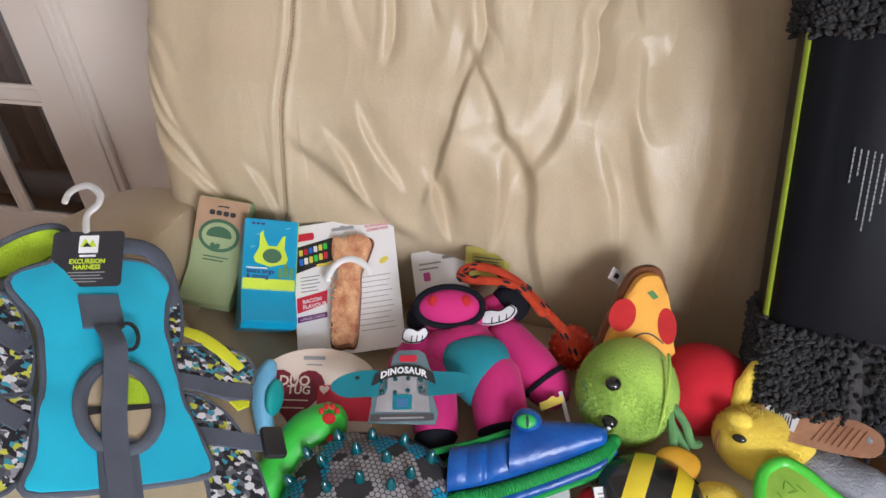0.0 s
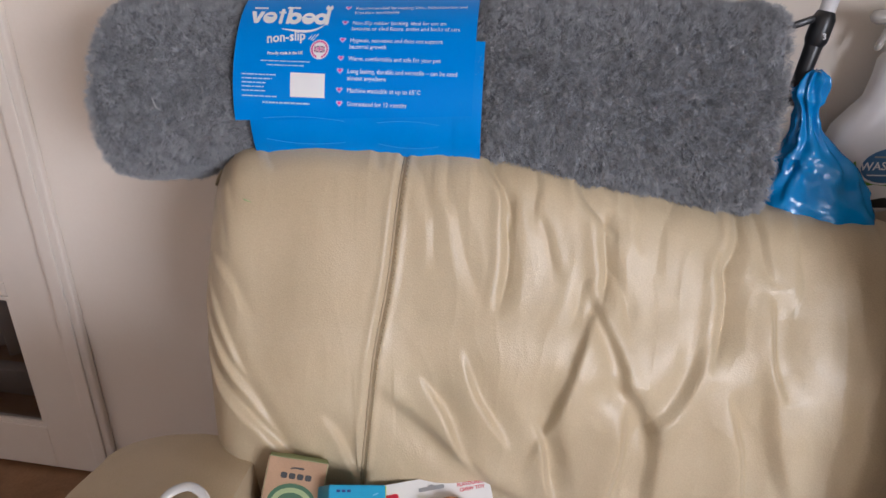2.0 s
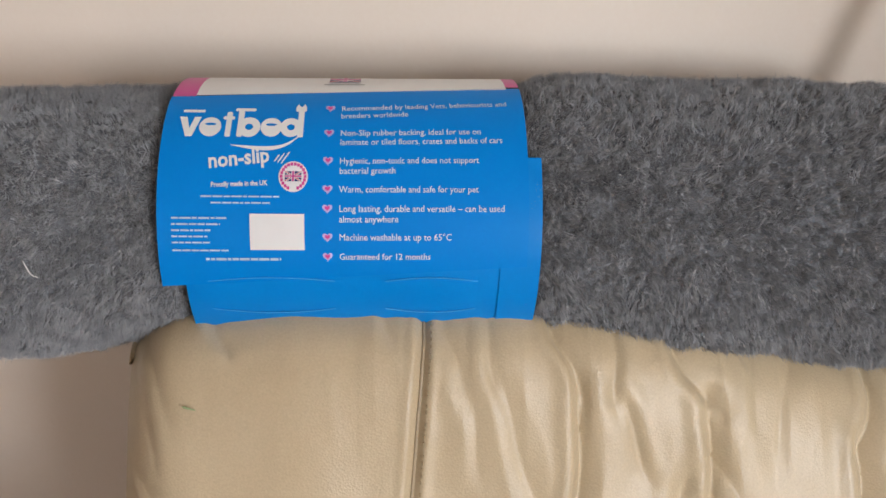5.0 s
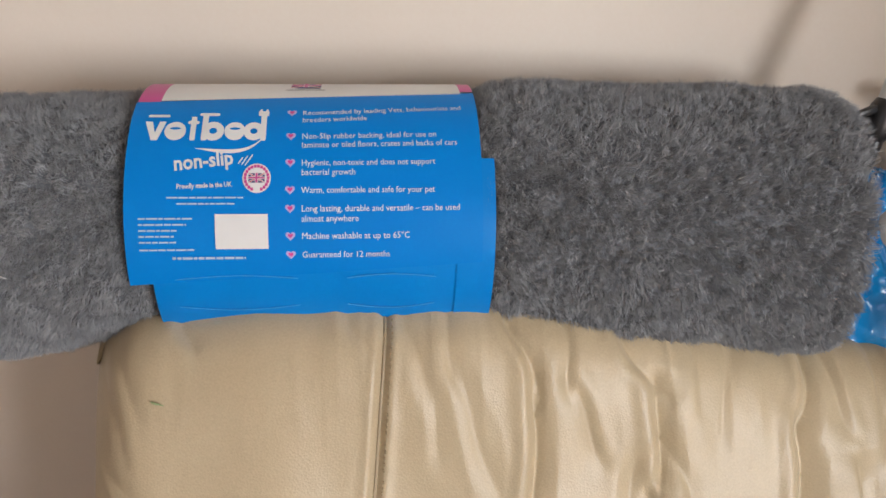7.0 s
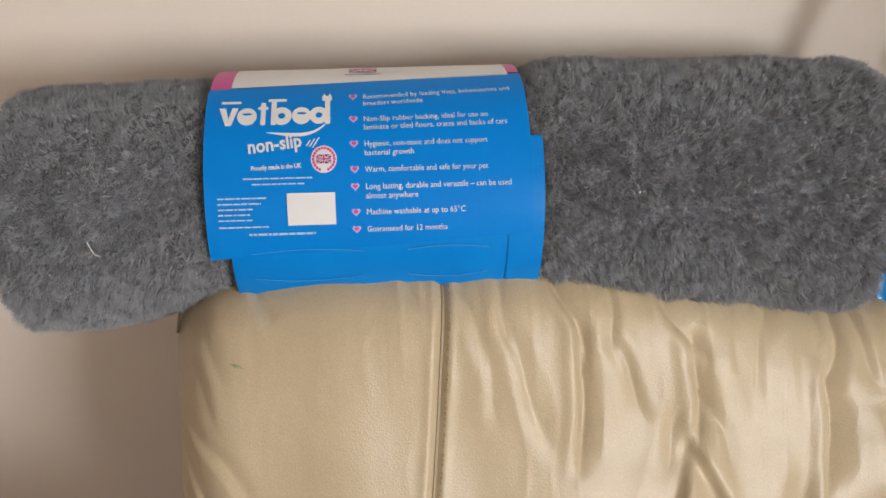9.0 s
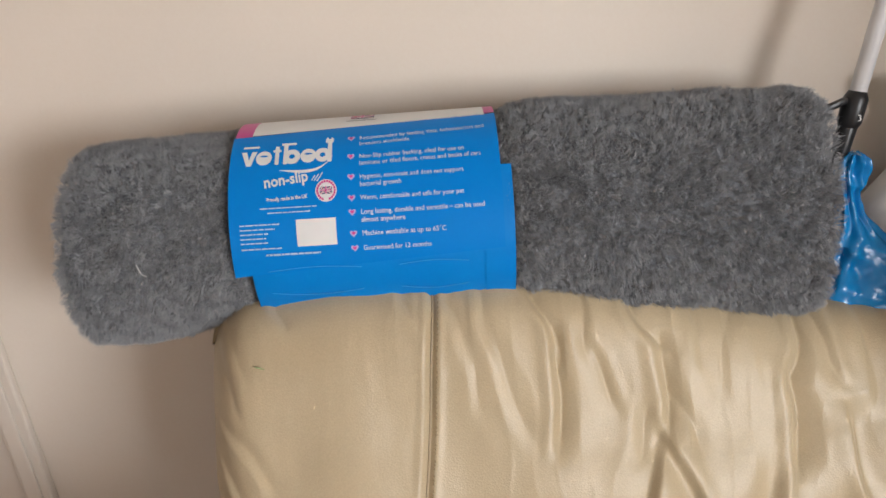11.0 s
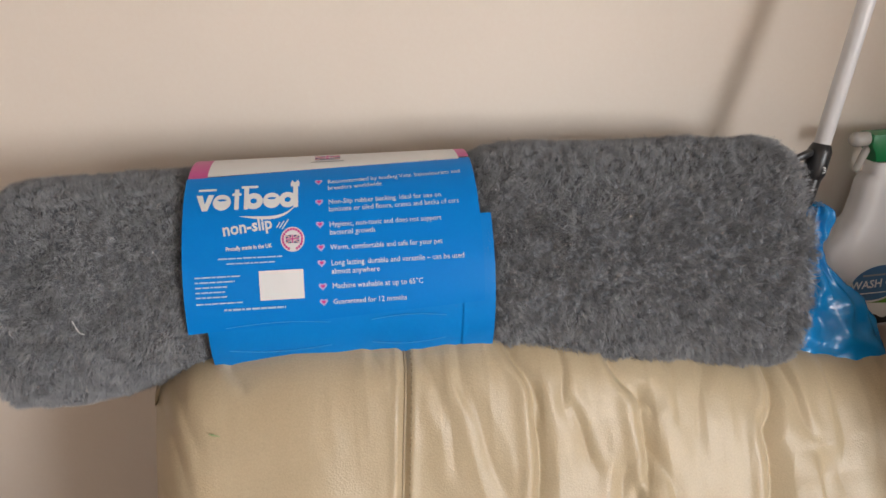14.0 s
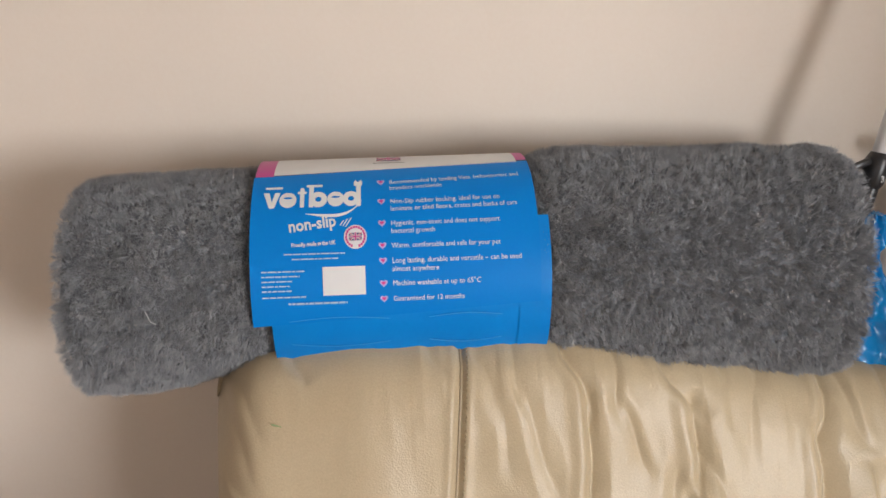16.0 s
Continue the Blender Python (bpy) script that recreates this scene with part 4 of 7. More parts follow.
def sleeve(t):
    sheet_on_roll("sleeve", LAB0 + 0.022, LAB1 + 0.006, -0.115, 0.10, 0.0, LBLUE2, t, "plain blue plastic wrap under the printed card", 0.0015)
    c = sheet_on_roll("printed_card", LAB0, LAB1 - 0.004, -0.001, 0.202, 0.0015, LBLUE, t, "bright blue printed card", 0.0, 0.022)
    sheet_on_roll("side_tab", LAB1 - 0.03, LAB1 + 0.0095, -0.115, 0.119, 0.0007, LBLUE2, t)
    sheet_on_roll("top_strip", LAB0 + 0.024, LAB1 - 0.018, 0.202, 0.33, 0.0015, INKW, t, "white top of the printed card", 0, 0.016)
    sheet_on_roll("pink_corner", LAB0 + 0.001, LAB0 + 0.024, 0.192, 0.33, 0.0014, PINKC, t, "pink corner of the card")
    sheet_on_roll("pink_corner", LAB1 - 0.018, LAB1 - 0.004, 0.216, 0.33, 0.0014, PINKC, t, "pink corner of the card")
    for x0, x1 in ((0.30, 0.42), (0.47, 0.56)):  # creases of the wrap, their highlights painted in as thin pale tubes
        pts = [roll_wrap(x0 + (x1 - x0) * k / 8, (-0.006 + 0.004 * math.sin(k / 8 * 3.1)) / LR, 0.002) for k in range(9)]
        part("crease_glint", bm_tube(pts, 0.0004, 6), FILMGLINT, c)
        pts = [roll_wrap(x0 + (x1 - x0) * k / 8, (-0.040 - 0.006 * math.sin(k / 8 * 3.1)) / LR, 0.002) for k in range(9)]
        part("crease_glint", bm_tube(pts, 0.0004, 6), FILMGLINT, c)
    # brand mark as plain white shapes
    bx, by = 0.2715, 0.137
    bm = bm_plate([(-0.001, 0.023), (0.006, 0.023), (0.0095, 0.009), (0.0130, 0.023), (0.0195, 0.023), (0.0125, 0), (0.0065, 0)], 0.0002)
    on_roll("brand_mark", moved(bm, bx, by), INKW, c)
    for cx, rr, hw, hh, up in ((0.0290, 0.0105, 0.50, 0.15, 0.28), (0.0660, 0.0108, 0.36, 0.34, 0.0), (0.0872, 0.0103, 0.50, 0.15, 0.28), (0.1060, 0.0103, 0.36, 0.34, 0.0)):
        bm = bmesh.new()
        ring_o, ring_i = ellipse(cx, 0.0115, rr, rr * 1.08, 20), ellipse(cx, 0.0115 + rr * up, rr * hw, rr * hh, 20)
        a = [bm.verts.new((*p, 0)) for p in ring_o]
        b = [bm.verts.new((*p, 0)) for p in ring_i]
        for i in range(20):
            bm.faces.new((a[i], a[(i + 1) % 20], b[(i + 1) % 20], b[i]))
        on_roll("brand_mark", moved(bm, bx, by), INKW, c)
    for x0, y0, bw, bh in ((0.0435, 0.000, 0.0052, 0.030), (0.0405, 0.020, 0.0112, 0.0040), (0.0545, 0.0, 0.0056, 0.034),
                           (0.051, 0.031, 0.020, 0.0040), (0.1125, 0.0, 0.0056, 0.033), (0.1095, 0.031, 0.0105, 0.007)):
        on_roll("brand_mark", moved(bm_plate(rrect(x0, y0, x0 + bw, y0 + bh, 0.0015, 2), 0.0002), bx, by), INKW, c)
    for x0 in (0.1095, 0.1155):
        on_roll("brand_mark", moved(bm_plate([(x0, 0.037), (x0 + 0.0045, 0.037), (x0 + 0.0022, 0.042)], 0.0002), bx, by), INKW, c)
    bm = bmesh.new()
    arc = [(0.050 + 0.069 * k / 20, -0.009 - 0.006 * math.sin(k / 20 * 2.6) + 0.020 * (k / 20) ** 5) for k in range(21)]
    up = [bm.verts.new((x, y + 0.0042 * math.sin(math.pi * min(1, (k + 1) / 22)), 0)) for k, (x, y) in enumerate(arc)]
    lo = [bm.verts.new((x, y, 0)) for x, y in arc]
    for i in range(20):
        bm.faces.new((lo[i], lo[i + 1], up[i + 1], up[i]))
    on_roll("swoosh", moved(bm, bx, by), INKW, c)
    on_roll("brand_mark", moved(bm_plate(rrect(0.001, 0.029, 0.022, 0.0325, 0.001, 2), 0.0002), bx, by), INKW, c)
    # lettering
    letters("non-slip", 0.3025, 0.3600, 0.1045, 7, c, 0.00025, 1.2)
    for k in range(3):
        on_roll("dash", moved(bm_plate(rrect(0, 0, 0.0012, 0.008 + 0.003 * k, 0.0005, 2), 0.0002), 0.3635 + 0.0032 * k, 0.1120 - 0.001 * k, -32), INKW, c)
    letters("Proudly made in the UK", 0.3056, 0.3585, 0.0862, 2.5, c, 0.0003, 1.25)
    for x0, x1, y in ((0.2966, 0.3695, 0.0765), (0.306, 0.362, 0.0705)):
        word_line(x0, x1, y, 0.0016, c)
    for i, w in enumerate((0.051, 0.045, 0.036, 0.033, 0.035, 0.052)):
        y = 0.0560 - 0.0058 * i - (0.0018 if i == 5 else 0)
        word_line(0.2695, 0.2695 + w, y, 0.0017, c)
    word_line(0.3000, 0.3705, 0.0162, 0.0025, c)
    sheet_on_roll("blank_panel", 0.3420, 0.3930, 0.0267, 0.0612, 0.0026, INKW, c, "blank white panel")
    # round badge with a flag
    on_roll("badge", bm_plate(ellipse(0.3822, 0.0968, 0.0138, 0.0150, 28), 0.0002), INKW, c, 0.0024, "round white badge with a flag")
    bm = bmesh.new()
    for k in range(22):
        a = 2 * math.pi * k / 22
        if k in (16, 17):
            continue
        q = [(0.3822 + 0.0112 * math.cos(a) + dx, 0.0968 + 0.0122 * math.sin(a) + dy) for dx, dy in ((-0.0013, -0.0015), (0.0013, -0.0015), (0.0013, 0.0015), (-0.0013, 0.0015))]
        bm.faces.new([bm.verts.new((*p, 0)) for p in q])
    on_roll("badge_print", bm, PINKC, c, 0.0029)
    flag(c, 0.3822, 0.0968, 0.0078, 0.0030)
    flag(c, 0.4260, 0.2360, 0.0160, 0.0024, 0.9)
    on_roll("small_print", bm_plate(rrect(0.405, 0.2185, 0.447, 0.2205, 0.0006, 1), 0.0001), INKG, c)
    lines = [(0.1722, 0.591, 0.4915, ["Recommended by leading Vets, behaviourists and", "breeders worldwide"], 3.0),
             (0.1417, 0.5625, 0.5835, ["Non-Slip rubber backing, ideal for use on", "laminate or tiled floors, crates and backs of cars"], 1.5),
             (0.1124, 0.5600, 0.4790, ["Hygienic, non-toxic and does not support", "bacterial growth"], 1.0), (0.0844, 0.5590, 0, ["Warm, comfortable and safe for your pet"], 0.5),
             (0.0659, 0.5840, 0.4820, ["Long lasting, durable and versatile \u2013 can be used", "almost anywhere"], 0.4),
             (0.0387, 0.5330, 0, ["Machine washable at up to 65\u00b0C"], 0.3), (0.0197, 0.5130, 0, ["Guaranteed for 12 months"], 0.2)]
    for y, xa, xb, ls, turn in lines:
        y -= 0.0025
        on_roll("bullet_heart", bm_plate(heart(0.4146, y + 0.0032, 0.0048), 0.0002), PALEPINK, c)
        on_roll("bullet_stripe", bm_plate(heart(0.4146, y + 0.0034, 0.0026), 0.0001), PINKC, c, 0.0026)
        letters(ls[0], 0.4255, xa, y, turn, c, 0.0, 1.12)
        if len(ls) > 1:
            letters(ls[1], 0.4255, xb, y - 0.0100, turn, c, 0.0, 1.12)


def flag(parent, cx, cy, s, lift, squash=1.0):
    """A small union flag: navy field, white and red bars and diagonals."""
    k = 0.62 * squash
    on_roll("flag_field", bm_plate(rrect(cx - s, cy - s * k, cx + s, cy + s * k, 0.0003, 1), 0.0001), INKB, parent, lift)
    for turn in (1, -1):
        for w, mt, l in ((0.16, INKW, 0.0002), (0.06, INKR, 0.00032)):
            ang = math.atan2(s * k, s) * turn
            ln = math.hypot(s, s * k) * 0.97
            bm = bm_plate([(-ln, -s * w * 0.7), (ln, -s * w * 0.7), (ln, s * w * 0.7), (-ln, s * w * 0.7)], 0.0001)
            on_roll("flag_diagonal", moved(bm, cx, cy, math.degrees(ang)), mt, parent, lift + l)
    for w, mt, l in ((0.20, INKW, 0.00045), (0.12, PINKC, 0.00058)):
        on_roll("flag_bar", bm_plate(rrect(cx - s, cy - s * w * 0.8, cx + s, cy + s * w * 0.8, 0.0001, 1), 0.0001), mt, parent, lift + l)
        on_roll("flag_bar", bm_plate(rrect(cx - s * w, cy - s * k, cx + s * w, cy + s * k, 0.0001, 1), 0.0001), mt, parent, lift + l + 0.00006)


architrave()
glazed_door()
reflection_pleats()
sofa()
fleece_roll()

# ---- things on the sofa ----
VIEW = Vector((0.05, 0.68, -0.73)).normalized()
RIGHT = Vector((0.98, 0.17, -0.05)).normalized()


def seat_z(u):
    return 0.463 - 0.115 * u


def harness_z(u, v):
    return 0.427 - 0.635 * u - 0.091 * v


HARN_M = frame3((-0.60, 0.60, harness_z(-0.60, 0.60) - 0.006), (0.50, 0.37, -0.351), (-0.45, 0.75, 0.218))


def h2(u, v):
    """Plane coordinates of the harness from sofa coordinates."""
    p = HARN_M.inverted() @ Vector((u, v, harness_z(u, v)))
    return (p.x, p.y)


def soft(bm, amp, scale, seed=0.0):
    for v in bm.verts:
        v.co.z += amp * noise.noise(Vector((v.co.x * scale, v.co.y * scale, seed)))
    return bm


def pad(outline, thick, n=2, bulge=0.004):
    """A quilted flat pad with rounded rim."""
    bm = bm_plate(outline, thick, min(thick * 0.45, 0.004))
    return bm


def band(points, width, thick, lift):
    """A strap in the harness plane along a line of points."""
    bm = bmesh.new()
    pts = [Vector((x, y, lift + (z if len(r) else 0))) for (x, y, *r) in points for z in (r[0] if r else 0,)]
    rows = []
    for i, p in enumerate(pts):
        d = (pts[min(i + 1, len(pts) - 1)] - pts[max(i - 1, 0)])
        nrm = Vector((-d.y, d.x, 0)).normalized() * width / 2
        rows.append([bm.verts.new(q) for q in (p - nrm, p + nrm, p + nrm + Vector((0, 0, thick)), p - nrm + Vector((0, 0, thick)))])
    for a, b in zip(rows, rows[1:]):
        for k in range(4):
            bm.faces.new((a[k], a[(k + 1) % 4], b[(k + 1) % 4], b[k]))
    bm.faces.new(rows[0])
    bm.faces.new(rows[-1][::-1])
    return bm


def harness():
    t = thing("dog_harness", (-0.60, 0.60, 0.72), "turquoise dog harness with grey straps and a black swing tag", "dog harness")
    lay = Matrix.Translation((0.009, 0.010, 0.006)) @ HARN_M
    P = [h2(*q) for q in ((-0.735, 0.600), (-0.725, 0.655), (-0.690, 0.705), (-0.640, 0.742), (-0.605, 0.722), (-0.588, 0.680), (-0.572, 0.645), (-0.545, 0.606),
                          (-0.515, 0.560), (-0.478, 0.520), (-0.446, 0.484), (-0.462, 0.458), (-0.520, 0.405), (-0.575, 0.365), (-0.590, 0.402), (-0.610, 0.445), (-0.628, 0.484),
                          (-0.650, 0.522), (-0.682, 0.566))]
    body = part("back_panel", soft(pad(smooth_outline(P, 4), 0.010), 0.003, 22), TURQ, t, "turquoise canvas back panel", lay)
    # grey binding round the panel
    ring = smooth_outline(P, 4)
    pts = [(*p, 0.007) for p in ring] + [(*ring[0], 0.007)]
    part("binding", bm_tube([Vector(p) for p in pts], 0.0042, 8, 1.0), GREYCLOTH, t, "", lay)
    # printed side flaps
    for ctrl, nm in ((((-0.556, 0.630), (-0.520, 0.668), (-0.484, 0.676), (-0.462, 0.655), (-0.462, 0.606), (-0.500, 0.590), (-0.530, 0.590)), 1),
                     (((-0.520, 0.566), (-0.470, 0.575), (-0.420, 0.535), (-0.380, 0.482), (-0.372, 0.440), (-0.420, 0.440), (-0.450, 0.480)), 2),
                     (((-0.606, 0.725), (-0.585, 0.716), (-0.556, 0.655), (-0.548, 0.610), (-0.572, 0.640), (-0.590, 0.680)), 3),
                     (((-0.735, 0.590), (-0.700, 0.572), (-0.660, 0.525), (-0.640, 0.480), (-0.655, 0.462), (-0.690, 0.490), (-0.720, 0.530), (-0.745, 0.560)), 4),
                     (((-0.640, 0.475), (-0.620, 0.455), (-0.590, 0.390), (-0.600, 0.350), (-0.645, 0.370), (-0.670, 0.420)), 5)):
        o = smooth_outline([h2(*q) for q in ctrl], 4)
        part("side_flap", soft(bm_plate(o, 0.007, 0.0025, -0.008), 0.003, 25, nm), CAMO, t, "camouflage print side flap", lay)
        part("binding", bm_tube([Vector((*p, -0.003)) for p in o + o[:1]], 0.0034, 6), GREYCLOTH, t, "", lay)
    # belly straps across the flaps
    for a, b in (((-0.540, 0.578), (-0.452, 0.620)), ((-0.490, 0.515), (-0.405, 0.560)), ((-0.760, 0.545), (-0.670, 0.530)), ((-0.715, 0.450), (-0.620, 0.440)), ((-0.66, 0.36), (-0.60, 0.37))):
        pa, pb = h2(*a), h2(*b)
        part("strap", band([(pa[0] + (pb[0] - pa[0]) * k / 6, pa[1] + (pb[1] - pa[1]) * k / 6, 0.002 * math.sin(k)) for k in range(7)], 0.024, 0.003, 0.000), GREYCLOTH, t, "", lay)
    pa = h2(-0.405, 0.560)
    part("buckle", bm_box(0.030, 0.044, 0.012, 0.004, 2, (pa[0], pa[1], -0.002)), BLACKPL, t, "black plastic buckle", lay)
    # padded ring of the lead opening
    cx, cy = h2(-0.558, 0.504)
    ringp = [Vector((cx + 0.044 * math.cos(a) * 1.0, cy + 0.062 * math.sin(a), 0.013)) for a in (2 * math.pi * k / 32 for k in range(33))]
    part("padded_ring", bm_tube(ringp, 0.0085, 10, 0.8), GREYCLOTH, t, "charcoal padded ring", lay)
    part("ring_hollow", bm_plate(ellipse(cx, cy, 0.038, 0.055), 0.0018, 0, 0.0095), LEATHER, t, "opening with cream leather behind", lay)
    part("mesh_lining", bm_plate(smooth_outline([(cx - 0.002, cy + 0.046), (cx + 0.026, cy + 0.034), (cx + 0.033, cy + 0.004), (cx + 0.010, cy - 0.004), (cx - 0.004, cy + 0.015)], 3), 0.002, 0, 0.0115), LIMEMESH, t, "lime mesh lining", lay)
    part("lining_strap", bm_plate([(cx - 0.036, cy - 0.012), (cx + 0.036, cy - 0.002), (cx + 0.037, cy + 0.004), (cx - 0.037, cy - 0.002)], 0.002, 0, 0.012), BLACKPL, t, "", lay)
    # grab handle down the middle
    a, m1, m2, b = h2(-0.655, 0.643), h2(-0.625, 0.600), h2(-0.580, 0.530), h2(-0.500, 0.395)
    top = [(a[0], a[1]), (a[0] + (m1[0] - a[0]) * 0.6, a[1] + (m1[1] - a[1]) * 0.6), m1]
    part("handle_anchor", band([(*p, 0.0) for p in top], 0.050, 0.004, 0.010), GREYCLOTH, t, "", lay)
    pts = smooth_path([Vector((*m1, 0.014)), Vector(((m1[0] + m2[0]) / 2 + 0.002, (m1[1] + m2[1]) / 2, 0.034)), Vector((*m2, 0.030)), Vector(((m2[0] + b[0]) / 2 - 0.004, (m2[1] + b[1]) / 2 + 0.01, 0.018)), Vector((*b, 0.012))], 20)
    part("grab_handle", band([(p.x, p.y, p.z) for p in pts], 0.028, 0.004, 0.0), GREYCLOTH, t, "grey webbing grab handle", lay)
    part("lower_anchor", band([(*h2(-0.540, 0.462), 0), (*b, 0)], 0.044, 0.004, 0.011), GREYCLOTH, t, "", lay)
    rg = h2(-0.597, 0.596)
    part("metal_ring", bm_tube([Vector((rg[0] + 0.012 * math.cos(k * 0.42), rg[1] + 0.022 * math.sin(k * 0.42), 0.022)) for k in range(16)], 0.0028, 8), BLACKPL, t, "black lead ring", lay)
    # neck collar, lime chest pad, yellow strap
    nk = smooth_path([Vector((*h2(-0.700, 0.690), 0.004)), Vector((*h2(-0.680, 0.742), 0.014)), Vector((*h2(-0.645, 0.762), 0.012)), Vector((*h2(-0.612, 0.735), 0.000)), Vector((*h2(-0.590, 0.700), -0.006))], 14)
    part("neck_strap", bm_tube(nk, 0.016, 10, 0.4), GREYCLOTH, t, "", lay)
    part("chest_pad", bm_plate(smooth_outline([(-0.054, -0.012), (-0.040, 0.010), (0.0, 0.022), (0.040, 0.022), (0.056, 0.010), (0.040, -0.014), (0.0, -0.022), (-0.042, -0.024)], 5), 0.012, 0.004), LIMEMESH, t, "lime mesh chest pad",
         frame3((-0.800, 0.722, 0.806), (0.82, 0.55, 0.04), (-0.3, 0.45, 0.65)))
    part("chest_pad_rim", bm_tube([Vector((*p, 0.004)) for p in (lambda o: o + o[:1])(smooth_outline([(-0.060, -0.014), (-0.044, 0.015), (0.0, 0.028), (0.044, 0.027), (0.062, 0.010), (0.044, -0.020), (0.0, -0.028), (-0.046, -0.030)], 5))], 0.006, 8),
         GREYCLOTH, t, "", frame3((-0.800, 0.722, 0.804), (0.82, 0.55, 0.04), (-0.3, 0.45, 0.65)))
    part("side_strap", bm_tube([Vector(q) for q in ((-0.85, 0.66, 0.785), (-0.81, 0.655, 0.80), (-0.765, 0.64, 0.815), (-0.735, 0.62, 0.83))], 0.014, 8, 0.4), GREYCLOTH, t)
    part("side_strap", bm_tube([Vector(q) for q in ((-0.86, 0.64, 0.77), (-0.84, 0.61, 0.78), (-0.80, 0.60, 0.79))], 0.016, 8, 0.5), BLACKPL, t)
    part("pull_strap", bm_tube(smooth_path([(-0.562, 0.683, 0.716), (-0.535, 0.680, 0.710), (-0.500, 0.668, 0.698), (-0.466, 0.652, 0.682)], 10), [0.008, 0.0085, 0.009, 0.009, 0.009, 0.009, 0.0085, 0.008, 0.007, 0.006], 8, 0.12), YELCLOTH, t, "neon yellow pull strap")
    part("pull_strap", bm_plate([(0, 0), (0.030, 0.010), (0.026, -0.008), (0.010, -0.014)], 0.004, 0.001), YELCLOTH, t, "neon yellow strap end", lay @ pose(h2(-0.470, 0.600)[0], h2(-0.470, 0.600)[1], -0.012))
    # swing tag and hanger
    tm = frame3((-0.665, 0.687, 0.833), (0.97, 0.20, -0.06), (-0.02, 0.75, 0.60))
    part("swing_tag", bm_plate(rrect(-0.048, -0.040, 0.048, 0.036, 0.006), 0.0014), TAGBLK, t, "black card swing tag", tm)
    put_plate("tag_mark", rrect(-0.012, 0.006, 0.014, 0.030, 0.001), tm, INKW, t, 0.0016)
    put_plate("tag_mark", [(-0.010, 0.014), (-0.004, 0.026), (0.002, 0.018), (0.006, 0.024), (0.012, 0.014)], tm, LIMEC, t, 0.0024)
    put_plate("tag_mark", [(-0.006, 0.014), (-0.001, 0.020), (0.006, 0.014)], tm, INKK, t, 0.0031)
    bars("tag_bar", tm, -0.010, 0.0005, (0.022,), 0.004, 0.0028, INKW, t, 0.0020)
    put_text("lettering", "EXCURSION", 0.0088, tm, 0.001, -0.0085, LIMEC, t, "CENTER", bold=0.0003, lift=0.002)
    put_text("lettering", "HARNESS", 0.0088, tm, 0.001, -0.0165, LIMEC, t, "CENTER", bold=0.0003, lift=0.002)
    bars("small_print", tm, -0.024, -0.0215, (0.050, 0.044, 0.048, 0.040), 0.0042, 0.0014, INKG, t, 0.002)
    hk = [(-0.004, 0.036), (-0.006, 0.050), (-0.004, 0.062), (0.008, 0.074), (0.009, 0.089), (-0.006, 0.101), (-0.022, 0.099), (-0.034, 0.090), (-0.038, 0.078)]
    part("hanger_hook", bm_tube(smooth_path([(x, y, 0.002) for x, y in hk], 26), 0.0052, 8, 0.6), CLEARPL, t, "translucent plastic hook", tm)


def bag_box(name, o, xd, yd, w, h, d, face, side, label):
    """A tall dispenser carton whose lower front kicks forward."""
    t = thing(name, o, label, "carton")
    m = frame3(o, xd, yd)
    prof = [(-d, 0), (-d, h), (0, h), (0, h * 0.36), (0.036, h * 0.06), (0.024, 0)]  # z, y
    bm = bmesh.new()
    a = [bm.verts.new((-w / 2, y, z)) for z, y in prof]
    b = [bm.verts.new((w / 2, y, z)) for z, y in prof]
    for i in range(6):
        bm.faces.new((a[i], a[(i + 1) % 6], b[(i + 1) % 6], b[i]))
    bm.faces.new(a[::-1])
    bm.faces.new(b)
    bmesh.ops.bevel(bm, geom=bm.edges[:], offset=0.0015, segments=2, affect="EDGES")
    part("carton_body", bm, side, t, "", m)
    return t, m


